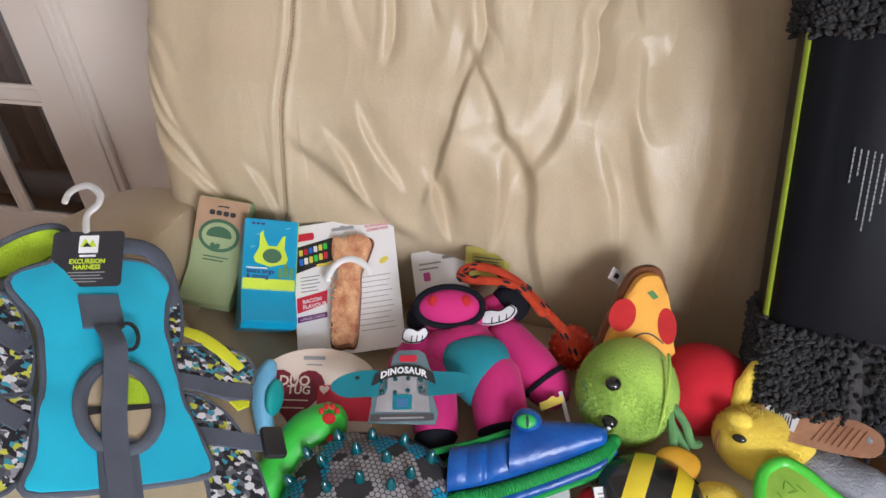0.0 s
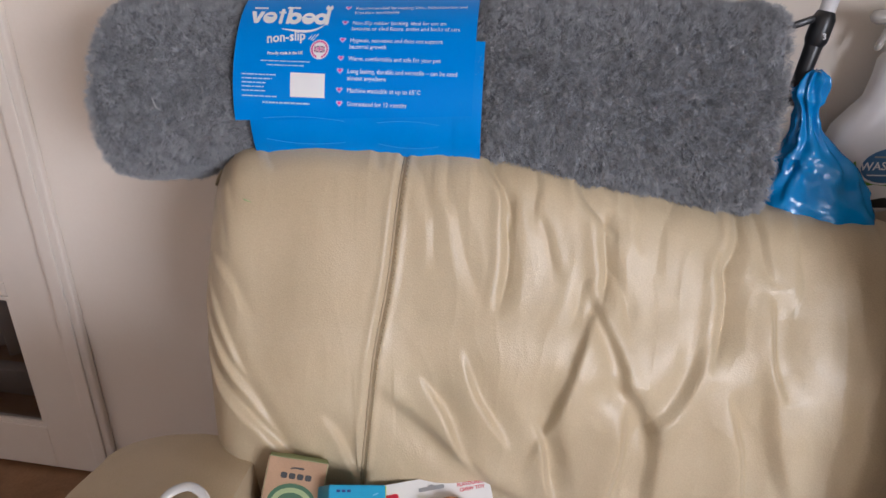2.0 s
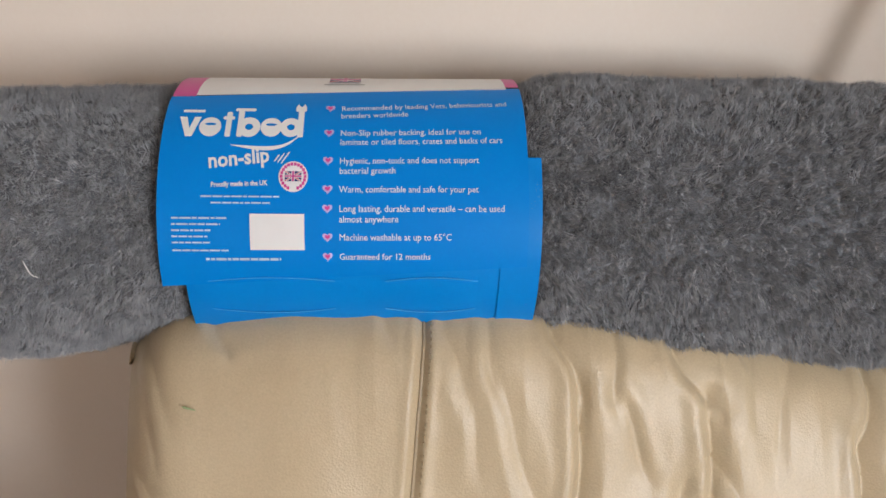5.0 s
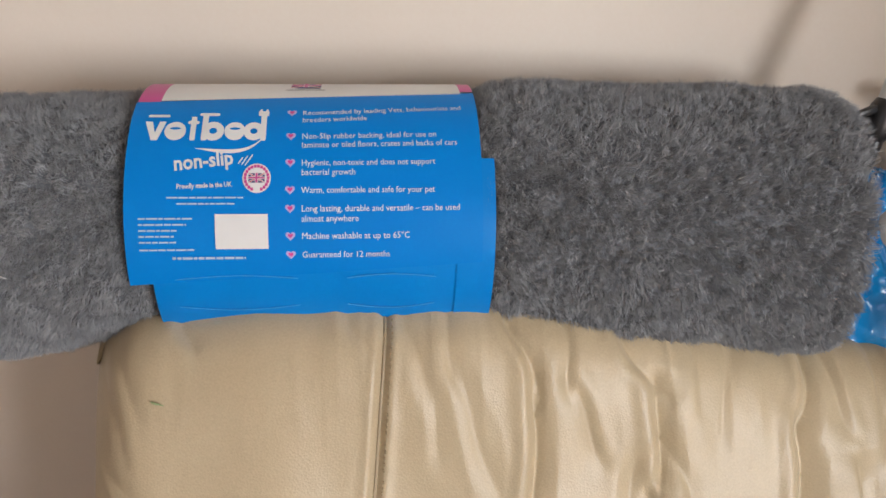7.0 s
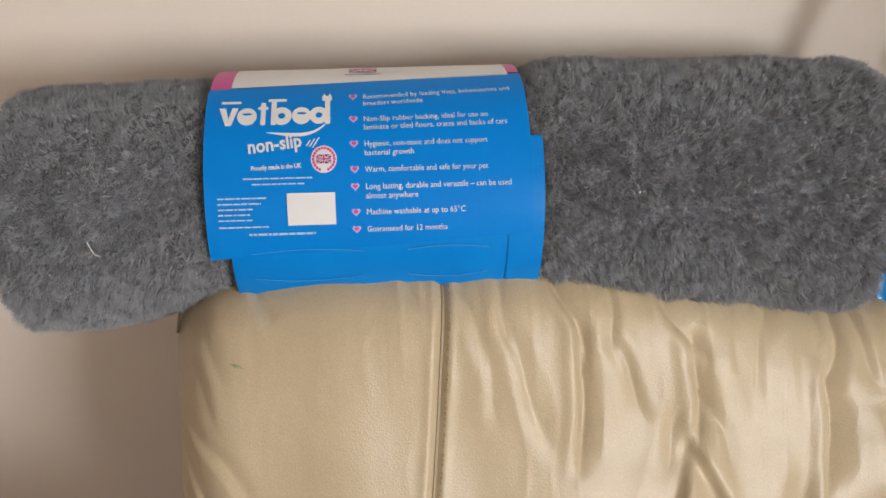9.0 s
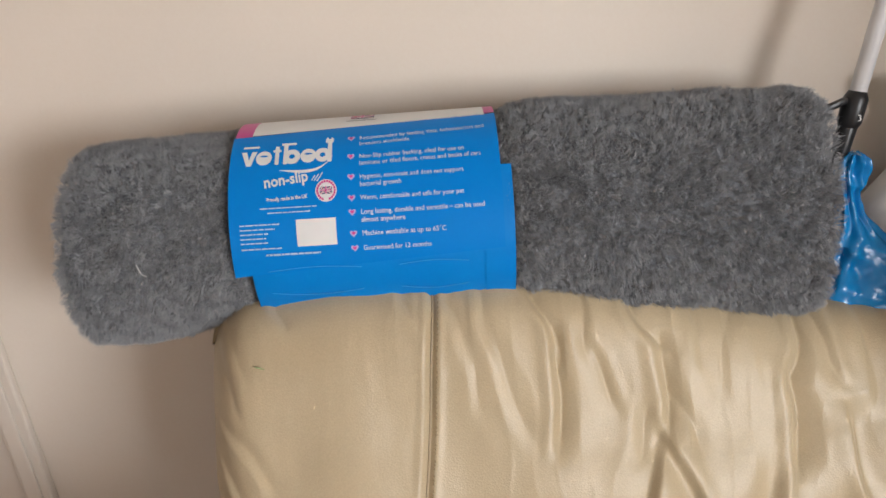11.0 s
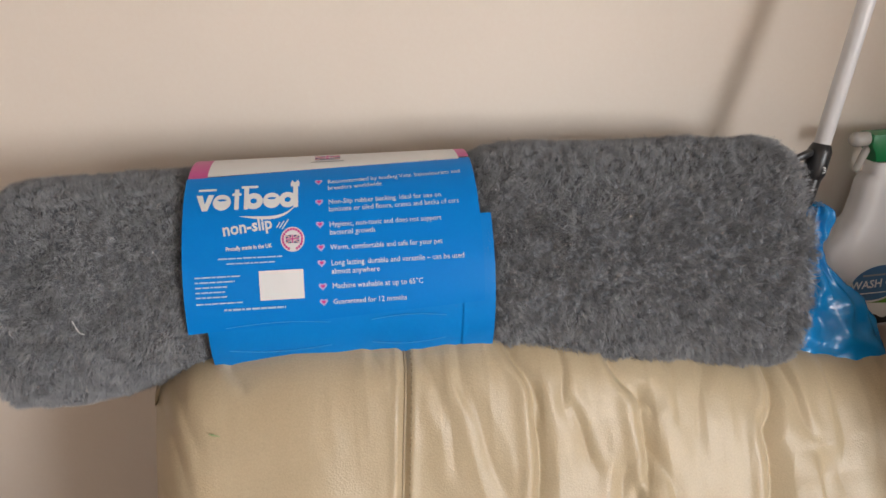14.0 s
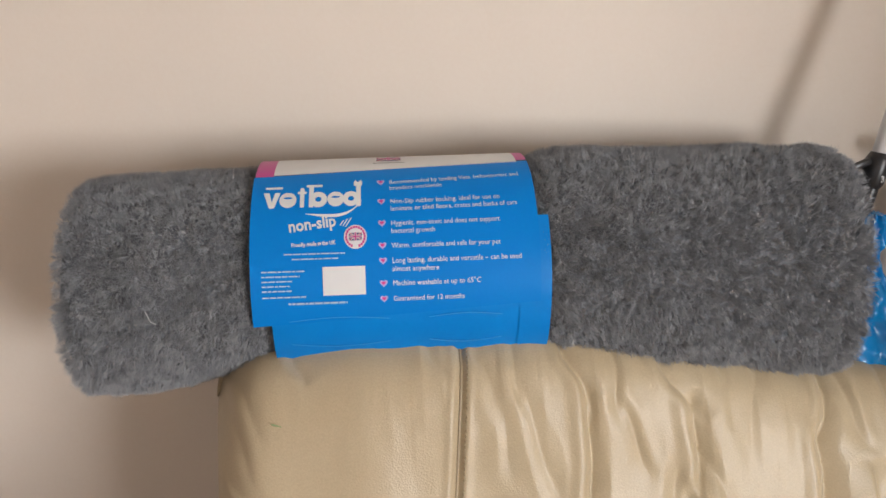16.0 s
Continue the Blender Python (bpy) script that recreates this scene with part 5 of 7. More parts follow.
def cartons():
    o = Vector((-0.662, 0.892, 0.575))
    w, h = 0.088, 0.190
    t, m = bag_box("waste_bag_carton", o, (0.088, 0.010, -0.022), (-0.022, 0.092, 0.150), w, h, 0.070, None, SAGE, "kraft and sage green carton leaning on the sofa back")
    put_plate("kraft_top", [(-w / 2 + 0.001, h * 0.60), (w / 2 - 0.001, h * 0.60), (w / 2 - 0.001, h - 0.001), (-w / 2 + 0.001, h - 0.001)], m, KRAFT, t, 0.0002, 0.0006, "brown kraft top")
    for x0, x1, y0, y1 in ((-w / 2 - 0.0008, -w / 2 - 0.0002, h * 0.5, h - 0.002),):
        part("kraft_side", bm_box(0.0008, h * 0.48, 0.068, 0, 1, ((x0 + x1) / 2, h * 0.75, -0.069)), KRAFT, t, "brown kraft side", m, smooth=False)
    for i, (cx, r) in enumerate(((-0.018, 0.0045), (-0.006, 0.0045), (0.006, 0.0045), (0.018, 0.0045))):
        put_plate("brand_mark", rrect(cx - 0.0048, h * 0.865 - 0.004, cx + 0.0048, h * 0.865 + 0.0045, 0.0025, 3), m, INKK, t, 0.0010, 0.0002)
    put_plate("brand_mark", smooth_outline([(-0.010, h * 0.915), (-0.002, h * 0.925), (0.008, h * 0.920), (0.010, h * 0.935), (0.004, h * 0.938), (-0.008, h * 0.932)], 3), m, INKK, t, 0.0010, 0.0002)
    cyy = h * 0.66
    put_plate("roundel", ellipse(0, cyy, 0.036, 0.029, 28), m, DKGREEN, t, 0.0011, 0.0003, "dark green oval mark")
    put_plate("roundel", ellipse(0, cyy, 0.030, 0.023, 28), m, SAGE, t, 0.0017, 0.0003)
    put_plate("roundel", [(x, max(y, cyy - 0.003)) for x, y in ellipse(0, cyy, 0.022, 0.016, 24)], m, DKGREEN, t, 0.0022, 0.0003)
    put_plate("roundel", heart(-0.004, cyy - 0.020, 0.009), m, DKGREEN, t, 0.0024, 0.0003)
    bars("small_print", m, -0.022, h * 0.455, (0.044, 0.036), 0.006, 0.0020, DKGREEN, t, 0.0012)
    km = m @ pose(0, h * 0.36, 0.0, 27, 0, 0)
    bars("number_bar", km @ pose(0, -0.042, 0.0008), -0.016, 0, (0.034,), 0.006, 0.0065, INKG, t, 0.0006)
    o = Vector((-0.532, 0.843, 0.575))
    w, h = 0.090, 0.188
    t, m = bag_box("waste_bag_carton", o, (0.077, 0.038, -0.032), (-0.004, 0.138, 0.124), w, h, 0.060, None, CYANC, "turquoise and lime carton leaning on the sofa back")
    put_plate("lime_band", [(-w / 2 + 0.0005, h * 0.36), (w / 2 - 0.0005, h * 0.36), (w / 2 - 0.0005, h * 0.36 + 0.018), (-w / 2 + 0.0005, h * 0.36 + 0.018)], m, LIMEC, t, 0.0002, 0.0006)
    km = m @ pose(0, h * 0.36, 0.0002, 27, 0, 0)
    put_plate("lime_band", [(-w / 2 + 0.0005, -0.014), (w / 2 - 0.0005, -0.014), (w / 2 - 0.0005, 0), (-w / 2 + 0.0005, 0)], km, LIMEC, t, 0.0008, 0.0005)
    part("lime_edge", bm_box(0.0010, h * 0.985, 0.058, 0, 1, (w / 2 + 0.0006, h * 0.5, -0.0590)), LIMEC, t, "lime side", m, smooth=False)
    bag = [(-0.024, h * 0.60), (0.000, h * 0.565), (0.026, h * 0.60), (0.030, h * 0.64), (0.023, h * 0.74), (0.024, h * 0.86), (0.018, h * 0.84), (0.010, h * 0.755), (-0.004, h * 0.755), (-0.012, h * 0.84), (-0.014, h * 0.90), (-0.019, h * 0.86), (-0.019, h * 0.74), (-0.028, h * 0.645)]
    put_plate("bag_picture", bag, m, LIMEC, t, 0.0008, 0.0004, "lime bag picture")
    put_plate("bag_picture", ellipse(0.003, h * 0.665, 0.016, 0.0125), m, DKGREEN, t, 0.0014, 0.0003)
    for i in range(3):
        put_plate("brand_mark", rrect(-0.034 + 0.008 * i, h * 0.945, -0.028 + 0.008 * i, h * 0.965, 0.001, 2), m, INKB, t, 0.0008, 0.0003)
    put_text("lettering", "extra large", 0.0105, m, -0.038, h * 0.505, INKB, t, "LEFT", bold=0.0003, lift=0.001)
    put_text("lettering", "& strong", 0.0105, m, -0.038, h * 0.458, INKB, t, "LEFT", bold=0.0003, lift=0.001)
    bars("small_print", m, -0.038, h * 0.545, (0.034,), 0.006, 0.0022, INKW, t, 0.001)
    for cx, hh in ((0.018, 0.020), (0.027, 0.030), (0.036, 0.022)):
        put_plate("leaf_picture", ellipse(cx, h * 0.36 + 0.018 + hh / 2, 0.004, hh / 2, 12), m, SAGECORD, t, 0.0008, 0.0003)
    for cx, cy in ((-0.022, 0.86), (0.028, 0.93), (-0.030, 0.74)):
        put_plate("cloud_picture", ellipse(cx, h * cy, 0.005, 0.0014, 10, 20), m, SKYPL, t, 0.0008, 0.0002)


def chew_pack(name, o, xd, yd, w, h, label):
    t = thing(name, o, label, "toy packet")
    m = frame3(o, xd, yd)
    part("backing_card", bm_plate(rrect(-w / 2, 0, w / 2, h, 0.006), 0.0012), CARDW, t, "white printed card", m)
    slot = rrect(-0.020, h - 0.020, 0.020, h - 0.014, 0.002, 2)
    put_plate("hang_slot", slot, m, INKG, t, 0.0014)
    put_plate("hang_slot", ellipse(0, h - 0.016, 0.006, 0.0045, 12), m, INKG, t, 0.0016)
    return t, m


def chew_packs():
    o = Vector((-0.391, 0.842, 0.533))
    w, h = 0.182, 0.245
    t, m = chew_pack("chew_toy_packet", o + Vector((0.004, 0.0, 0.004)), (0.176, 0.044, 0.012), (-0.035, 0.195, 0.124), w, h, "white card packet holding a brown bacon chew toy")
    put_plate("brand_mark", rrect(-0.086, h - 0.030, -0.052, h - 0.016, 0.004), m, INKR, t, 0.0014)
    bm_o = [(-0.088, h - 0.090), (-0.020, h - 0.074), (-0.016, h - 0.031), (-0.084, h - 0.041)]
    put_plate("name_panel", bm_o, m, INKK, t, 0.0014)
    cols = (INKY, INKR, INKC, INKW, INKY, GREENTPR)
    for i in range(6):
        put_plate("name_block", rrect(-0.080 + i * 0.0088, h - 0.0585 + i * 0.0014, -0.0735 + i * 0.0088, h - 0.0475 + i * 0.0014, 0.001, 2), m, cols[i], t, 0.0022)
        put_plate("name_block", rrect(-0.080 + i * 0.0088, h - 0.0765 + i * 0.0014, -0.0735 + i * 0.0088, h - 0.0645 + i * 0.0014, 0.001, 2), m, cols[(i + 2) % 6], t, 0.0022)
    put_plate("name_block", rrect(-0.050, h - 0.083, -0.022, h - 0.078, 0.001, 2), m, INKY, t, 0.0024)
    put_text("lettering", "FLAVOURED", 0.0075, m, 0.082, h - 0.022, INKR, t, "RIGHT", bold=0.0002, lift=0.0016)
    put_text("lettering", "CHEW TOY", 0.0075, m, 0.082, h - 0.030, INKR, t, "RIGHT", bold=0.0002, lift=0.0016)
    bars("small_print", m, -0.080, h - 0.100, (0.034, 0.030, 0.034, 0.028, 0.030), 0.0065, 0.002, INKG, t, 0.0014)
    put_plate("red_panel", [(-0.088, h - 0.163), (-0.036, h - 0.152), (-0.034, h - 0.128), (-0.088, h - 0.136)], m, INKR, t, 0.0014)
    put_text("lettering", "BACON", 0.0095, m, -0.078, h - 0.147, INKW, t, "LEFT", turn=4, bold=0.0003, lift=0.0022)
    put_text("lettering", "FLAVOUR", 0.0095, m, -0.078, h - 0.157, INKW, t, "LEFT", turn=4, bold=0.0003, lift=0.0022)
    put_plate("purple_panel", [(-0.088, h - 0.180), (-0.037, h - 0.176), (-0.037, h - 0.167), (-0.088, h - 0.170)], m, INKP, t, 0.0014)
    put_text("lettering", "LARGE CHEW", 0.0068, m, -0.083, h - 0.177, INKW, t, "LEFT", turn=3, lift=0.0022)
    bars("small_print", m, 0.018, h - 0.115, (0.060, 0.058, 0.055, 0.060, 0.052, 0.058, 0.060, 0.055, 0.050, 0.058, 0.060), 0.0095, 0.0012, INKG, t, 0.0014)
    put_plate("yellow_spot", ellipse(0.060, h - 0.010, 0.004, 0.006, 10), m, INKY, t, 0.0014)
    put_plate("yellow_spot", ellipse(0.068, h - 0.088, 0.009, 0.005, 10, 30), m, INKY, t, 0.0014)
    bone = smooth_outline([(-0.012, h - 0.100), (-0.020, h - 0.068), (-0.014, h - 0.036), (0.004, h - 0.042), (0.022, h - 0.036), (0.042, h - 0.044), (0.050, h - 0.056), (0.042, h - 0.078), (0.036, h - 0.092), (0.026, h - 0.110),
                           (0.022, h - 0.150), (0.010, h - 0.228), (-0.006, h - 0.234), (-0.030, h - 0.228), (-0.026, h - 0.180), (-0.018, h - 0.130)], 4)
    cxm, cym = sum(p[0] for p in bone) / len(bone), sum(p[1] for p in bone) / len(bone)
    put_plate("dark_outline", [(cxm + (x - cxm) * 1.10, cym + (y - cym) * 1.03) for x, y in bone], m, CRUST, t, 0.0014, 0.001)
    bm = bm_plate(bone, 0.020, 0.008)
    soft(bm, 0.003, 90, 1.0)
    part("chew_toy", bm, BACON, t, "brown moulded bacon chew", m)
    rng = random.Random(4)
    for k in range(16):
        y = h - 0.115 - 0.0072 * k
        part("nub", bm_blob((-0.022 - 0.0004 * k + (0.006 if k % 2 else 0), y, 0.019), (0.003, 0.0026, 0.003), 8), BACON, t, "", m)
    arc = [(-0.030 + 0.076 * k / 12, h - 0.118 + 0.034 * math.sin(math.pi * (k / 12)) ** 0.6, 0.020) for k in range(13)]
    part("retaining_band", bm_tube([Vector(p) for p in arc], 0.006, 8, 0.4), CARDW, t, "white plastic retaining band", m)
    # second packet, flat on the seat
    o = Vector((-0.083, 0.528, seat_z(-0.08) + 0.020))
    w, h = 0.150, 0.150
    t, m = chew_pack("chew_toy_packet", o, (0.98, 0.10, -0.11), (-0.02, 0.99, 0.05), w, h, "white card packet with a dark brown chew, on the seat")
    put_text("lettering", "FLAVOURED", 0.0105, m, 0.066, h - 0.058, INKR, t, "RIGHT", bold=0.0002, lift=0.0016)
    put_text("lettering", "CHEW TOY", 0.0105, m, 0.066, h - 0.070, INKR, t, "RIGHT", bold=0.0002, lift=0.0016)
    put_plate("yellow_spot", ellipse(0.040, h - 0.015, 0.006, 0.008, 10), m, INKY, t, 0.0014)
    put_plate("name_panel", rrect(-0.066, h - 0.055, -0.018, h - 0.035, 0.002), m, INKK, t, 0.0014)
    put_plate("name_block", rrect(-0.062, h - 0.050, -0.022, h - 0.040, 0.002), m, INKY, t, 0.0022)
    part("chew_toy", bm_tube([Vector(p) for p in ((-0.012, h - 0.098, 0.010), (0.014, h - 0.091, 0.010), (0.042, h - 0.098, 0.010))], [0.020, 0.017, 0.020], 12, 0.7), CRUST, t, "dark brown moulded chew", m)
    part("retaining_band", bm_plate([(0.034 * math.cos(a) + 0.014, h - 0.112 + 0.020 * math.sin(a)) for a in (math.pi * k / 12 for k in range(13))], 0.003, 0, 0.020), CARDW, t, "white plastic retaining band", m)
    # dental card with a rounded head
    o = Vector((-0.412, 0.668, 0.490))
    t = thing("dental_toy_packet", o, "cream and burgundy packet with a rounded top, on the seat", "toy packet")
    m = frame3(o, (0.163, 0.013, 0.0), (-0.01, 0.150, 0.092))
    out = [(-0.095, 0.0), (0.095, 0.0), (0.095, 0.115)] + [(0.095 * math.cos(a), 0.115 + 0.050 * math.sin(a)) for a in (math.pi * k / 14 for k in range(1, 14))] + [(-0.095, 0.115)]
    part("backing_card", bm_plate(out, 0.0014), CREAMC, t, "cream printed card", m)
    put_plate("hang_slot", rrect(-0.026, 0.146, 0.010, 0.152, 0.002, 2), m, INKG, t, 0.0016)
    bars("small_print", m, -0.020, 0.137, (0.026,), 0.01, 0.002, INKG, t, 0.0016)
    put_plate("heart_print", heart(-0.036, 0.092, 0.050, 30), m, MAROON, t, 0.0016, 0.0004, "burgundy heart")
    put_plate("red_band", rrect(0.004, 0.052, 0.0945, 0.106, 0.002, 2), m, INKR, t, 0.0022, 0.0004)
    put_plate("heart_print", heart(0.014, 0.099, 0.008), m, CREAMC, t, 0.0028, 0.0003)
    put_text("lettering", "DUO", 0.0225, m, -0.010, 0.104, CREAMC, t, "RIGHT", bold=0.0006, lift=0.0034)
    put_text("lettering", "DENTAL TUG", 0.0185, m, -0.008, 0.091, CREAMC, t, "RIGHT", bold=0.0005, lift=0.0034)
    bars("small_print", m, -0.060, 0.080, (0.05, 0.045), 0.012, 0.002, CREAMC, t, 0.0034)
    # thin card seen on edge beside it
    t = thing("printed_card", (-0.522, 0.72, 0.50), "thin brown printed card standing on edge", "card")
    part("card_sheet", bm_plate(rrect(-0.045, 0, 0.045, 0.085, 0.004), 0.0012), KRAFT, t, "", frame3((-0.522, 0.705, 0.500), (0.10, 0.80, 0.10), (-0.05, 0.30, 0.95)))


def tags_behind():
    t = thing("swing_tag", (-0.20, 0.98, 0.55), "olive yellow card swing tag", "tag")
    m = frame3((-0.222, 0.985, 0.588), (0.074, 0.020, -0.022), (-0.01, 0.05, 0.060))
    part("tag_card", bm_plate(rrect(0, 0, 0.080, 0.062, 0.002), 0.001), OLIVEC, t, "", m)
    put_plate("tag_frame", rrect(0.012, 0.020, 0.070, 0.052, 0.001), m, mat("olive_ink", (0.30, 0.26, 0.02), 0.6), t, 0.0012, 0.0004)
    bars("small_print", m, 0.016, 0.044, (0.048, 0.044, 0.048, 0.03), 0.006, 0.0018, INKK, t, 0.0020)
    t = thing("packet_header", (-0.27, 0.98, 0.54), "white card packet header with a hanging slot", "card")
    m = frame3((-0.305, 0.972, 0.550), (0.088, 0.020, 0.008), (-0.015, 0.055, 0.05))
    part("header_card", bm_plate(rrect(0, 0, 0.095, 0.085, 0.004), 0.0012), CARDW, t, "", m)
    put_plate("hang_slot", rrect(0.055, 0.066, 0.088, 0.072, 0.002, 2), m, INKG, t, 0.0014)
    bars("small_print", m, 0.012, 0.060, (0.040, 0.034), 0.009, 0.003, INKG, t, 0.0014)
    put_plate("pink_print", rrect(0.018, 0.030, 0.030, 0.046, 0.003), m, PINKC, t, 0.0014)


def pink_toy():
    t = thing("plush_toy", (-0.19, 0.80, 0.49), "hot pink plush toy pig with teal pants and tusks", "dog toy")
    part("torso", bm_blob((-0.198, 0.832, 0.556), (0.064, 0.060, 0.048), 32, (35, 0, 0), 0.004, 18), FUCHSIA, t)
    bm = bm_blob((0, 0, 0), (0.066, 0.056, 0.041), 32, (0, 0, 0), 0.003, 18)
    for v in bm.verts:  # cut narrow between the legs
        k = min(1.0, max(0.0, (v.co.y + 0.056) / 0.112))
        v.co.x *= 0.32 + 0.76 * k ** 0.8
    part("pants", bm, TEALCL, t, "teal cloth pants", pose(-0.172, 0.800, 0.562, 38, 0, 6))
    part("head", bm_blob((-0.214, 0.892, 0.588), (0.056, 0.042, 0.042), 32, (20, 0, 10), 0.003, 18), FUCHSIA, t)
    fm = frame3((-0.222, 0.872, 0.618), RIGHT, (0.02, 0.73, 0.68))
    bm = bm_blob((0, 0.006, 0.004), (0.049, 0.028, 0.018), 32)
    part("snout", bm, FUCHSIA, t, "", fm)
    part("snout_trim", bm_tube([Vector((0.052 * math.cos(a), 0.007 + 0.030 * math.sin(a) - (0.004 if math.sin(a) < 0 else 0) * abs(math.cos(a)), 0.006)) for a in (2 * math.pi * k / 36 for k in range(37))], 0.0056, 8), NAVYTRIM, t, "black piping", fm)
    for sx in (-0.024, 0.026):
        part("nostril", bm_blob((sx, 0.013, 0.0175), (0.0085, 0.0095, 0.003), 16), REDFELT, t, "red round nostril", fm)
    for p, w, rz in (((-0.272, 0.830, 0.600), 0.022, 35), ((-0.146, 0.885, 0.603), 0.031, 15)):
        tm = frame3(p, (1, 0.45 if rz > 20 else 0.15, 0.25 if rz < 20 else -0.25), (0, 0.75, 0.66))
        out = smooth_outline([(-w, -0.006), (-w * 0.4, -0.013), (w * 0.5, -0.011), (w, 0.001), (w * 0.75, 0.012), (w * 0.2, 0.006), (-w * 0.3, 0.011), (-w * 0.8, 0.009)], 3)
        tusk = part("tusk", bm_plate(out, 0.010, 0.003), WHITECL, t, "white felt tusk", tm)
        part("tusk_outline", bm_tube([Vector((x * 0.93, y * 0.90, 0.0102)) for x, y in out + out[:1]], 0.0009, 6), NAVYTRIM, tusk, "black stitched outline", tm)
        for k in range(3):
            x = w * (-0.35 + 0.38 * k)
            part("stitch", bm_tube([(x, -0.011, 0.0104), (x + 0.002, -0.002, 0.0106)], 0.0008, 6), NAVYTRIM, tusk, "", tm)
    for a, b, r in (((-0.236, 0.790, 0.552), (-0.220, 0.712, 0.522), 0.034), ((-0.144, 0.802, 0.552), (-0.124, 0.738, 0.522), 0.041)):
        part("leg", bm_tube(smooth_path([a, ((a[0] + b[0]) / 2, (a[1] + b[1]) / 2, (a[2] + b[2]) / 2 + 0.008), b], 10), r, 20), FUCHSIA, t)
        d = (Vector(b) - Vector(a)).normalized()
        part("cuff", bm_tube([Vector(b) + d * 0.012, Vector(b) + d * 0.026], [r * 0.96, r * 0.70], 20), NAVYTRIM, t, "black cuff")
    arm = smooth_path([(-0.135, 0.880, 0.562), (-0.100, 0.850, 0.550), (-0.060, 0.815, 0.522)], 10)
    part("arm", bm_tube(arm, [0.033] * 5 + [0.035] * 5, 20), FUCHSIA, t)
    d = (arm[-1] - arm[-2]).normalized()
    x = d.cross(Vector((0, 0, 1))).normalized()
    y = x.cross(d)
    part("arm_trim", bm_tube([arm[-2] + x * 0.0355 * math.cos(a) + y * 0.0355 * math.sin(a) for a in (2 * math.pi * k / 24 for k in range(25))], 0.0042, 8), NAVYTRIM, t, "black piping")
    part("arm", bm_tube(smooth_path([(-0.262, 0.850, 0.560), (-0.285, 0.820, 0.545), (-0.290, 0.790, 0.530)], 8), 0.030, 16), FUCHSIA, t)
    part("ear", bm_blob((-0.132, 0.925, 0.598), (0.034, 0.030, 0.030), 20, (0, 0, 0), 0.003, 30), NAVYTRIM, t, "black ear")
    part("ear", bm_blob((-0.148, 0.916, 0.590), (0.034, 0.028, 0.028), 20, (0, 0, 0), 0.003, 30), FUCHSIA, t)
    part("ear", bm_blob((-0.275, 0.900, 0.572), (0.028, 0.030, 0.028), 20, (0, 0, 0), 0.003, 30), NAVYTRIM, t, "black ear")


def rope_ball():
    t = thing("rope_ball_toy", (-0.045, 0.915, 0.485), "orange knobbly rubber ball with a flecked rope loop", "dog toy")
    c = Vector((-0.042, 0.912, 0.520))
    part("ball", bm_blob(c, (0.036, 0.036, 0.036), 28), ORANGE, t)
    bm = bmesh.new()
    for k in range(110):
        z = 1 - 2 * (k + 0.5) / 110
        a = k * 2.39996
        d = Vector((math.sqrt(1 - z * z) * math.cos(a), math.sqrt(1 - z * z) * math.sin(a), z))
        g = bmesh.ops.create_icosphere(bm, subdivisions=1, radius=0.0034)
        for v in g["verts"]:
            v.co += c + d * 0.036
    part("knob", bm, ORANGE, t)["kind"] = "stuff"
    ctrl = [(-0.030, 0.862, 0.548), (-0.050, 0.885, 0.575), (-0.085, 0.912, 0.598), (-0.130, 0.940, 0.628), (-0.175, 0.957, 0.640), (-0.212, 0.962, 0.638), (-0.226, 0.948, 0.632), (-0.208, 0.936, 0.632), (-0.165, 0.935, 0.632), (-0.125, 0.928, 0.625), (-0.088, 0.902, 0.600)]
    pts = smooth_path(ctrl, 90)
    part("rope", bm_tube(pts, 0.0072, 10), ROPE, t, "orange rope with black flecks")
    bm = bmesh.new()
    rng = random.Random(8)
    for i in range(2, 88):
        if (i // 4) % 2:
            continue
        d = (pts[i + 1] - pts[i - 1]).normalized()
        x = d.cross(Vector((0.1, 0.2, 1))).normalized()
        y = x.cross(d)
        a = i * 1.1
        p = pts[i] + x * 0.0070 * math.cos(a) + y * 0.0070 * math.sin(a)
        g = bmesh.ops.create_icosphere(bm, subdivisions=1, radius=1)
        q = frame3(p, d, x)
        for v in g["verts"]:
            v.co = q @ Vector((v.co.x * 0.0078, v.co.y * 0.0042, v.co.z * 0.0016))
    part("fleck", bm, ROPEK, t, "black fleck")["kind"] = "stuff"
    t.location.x += 0.010


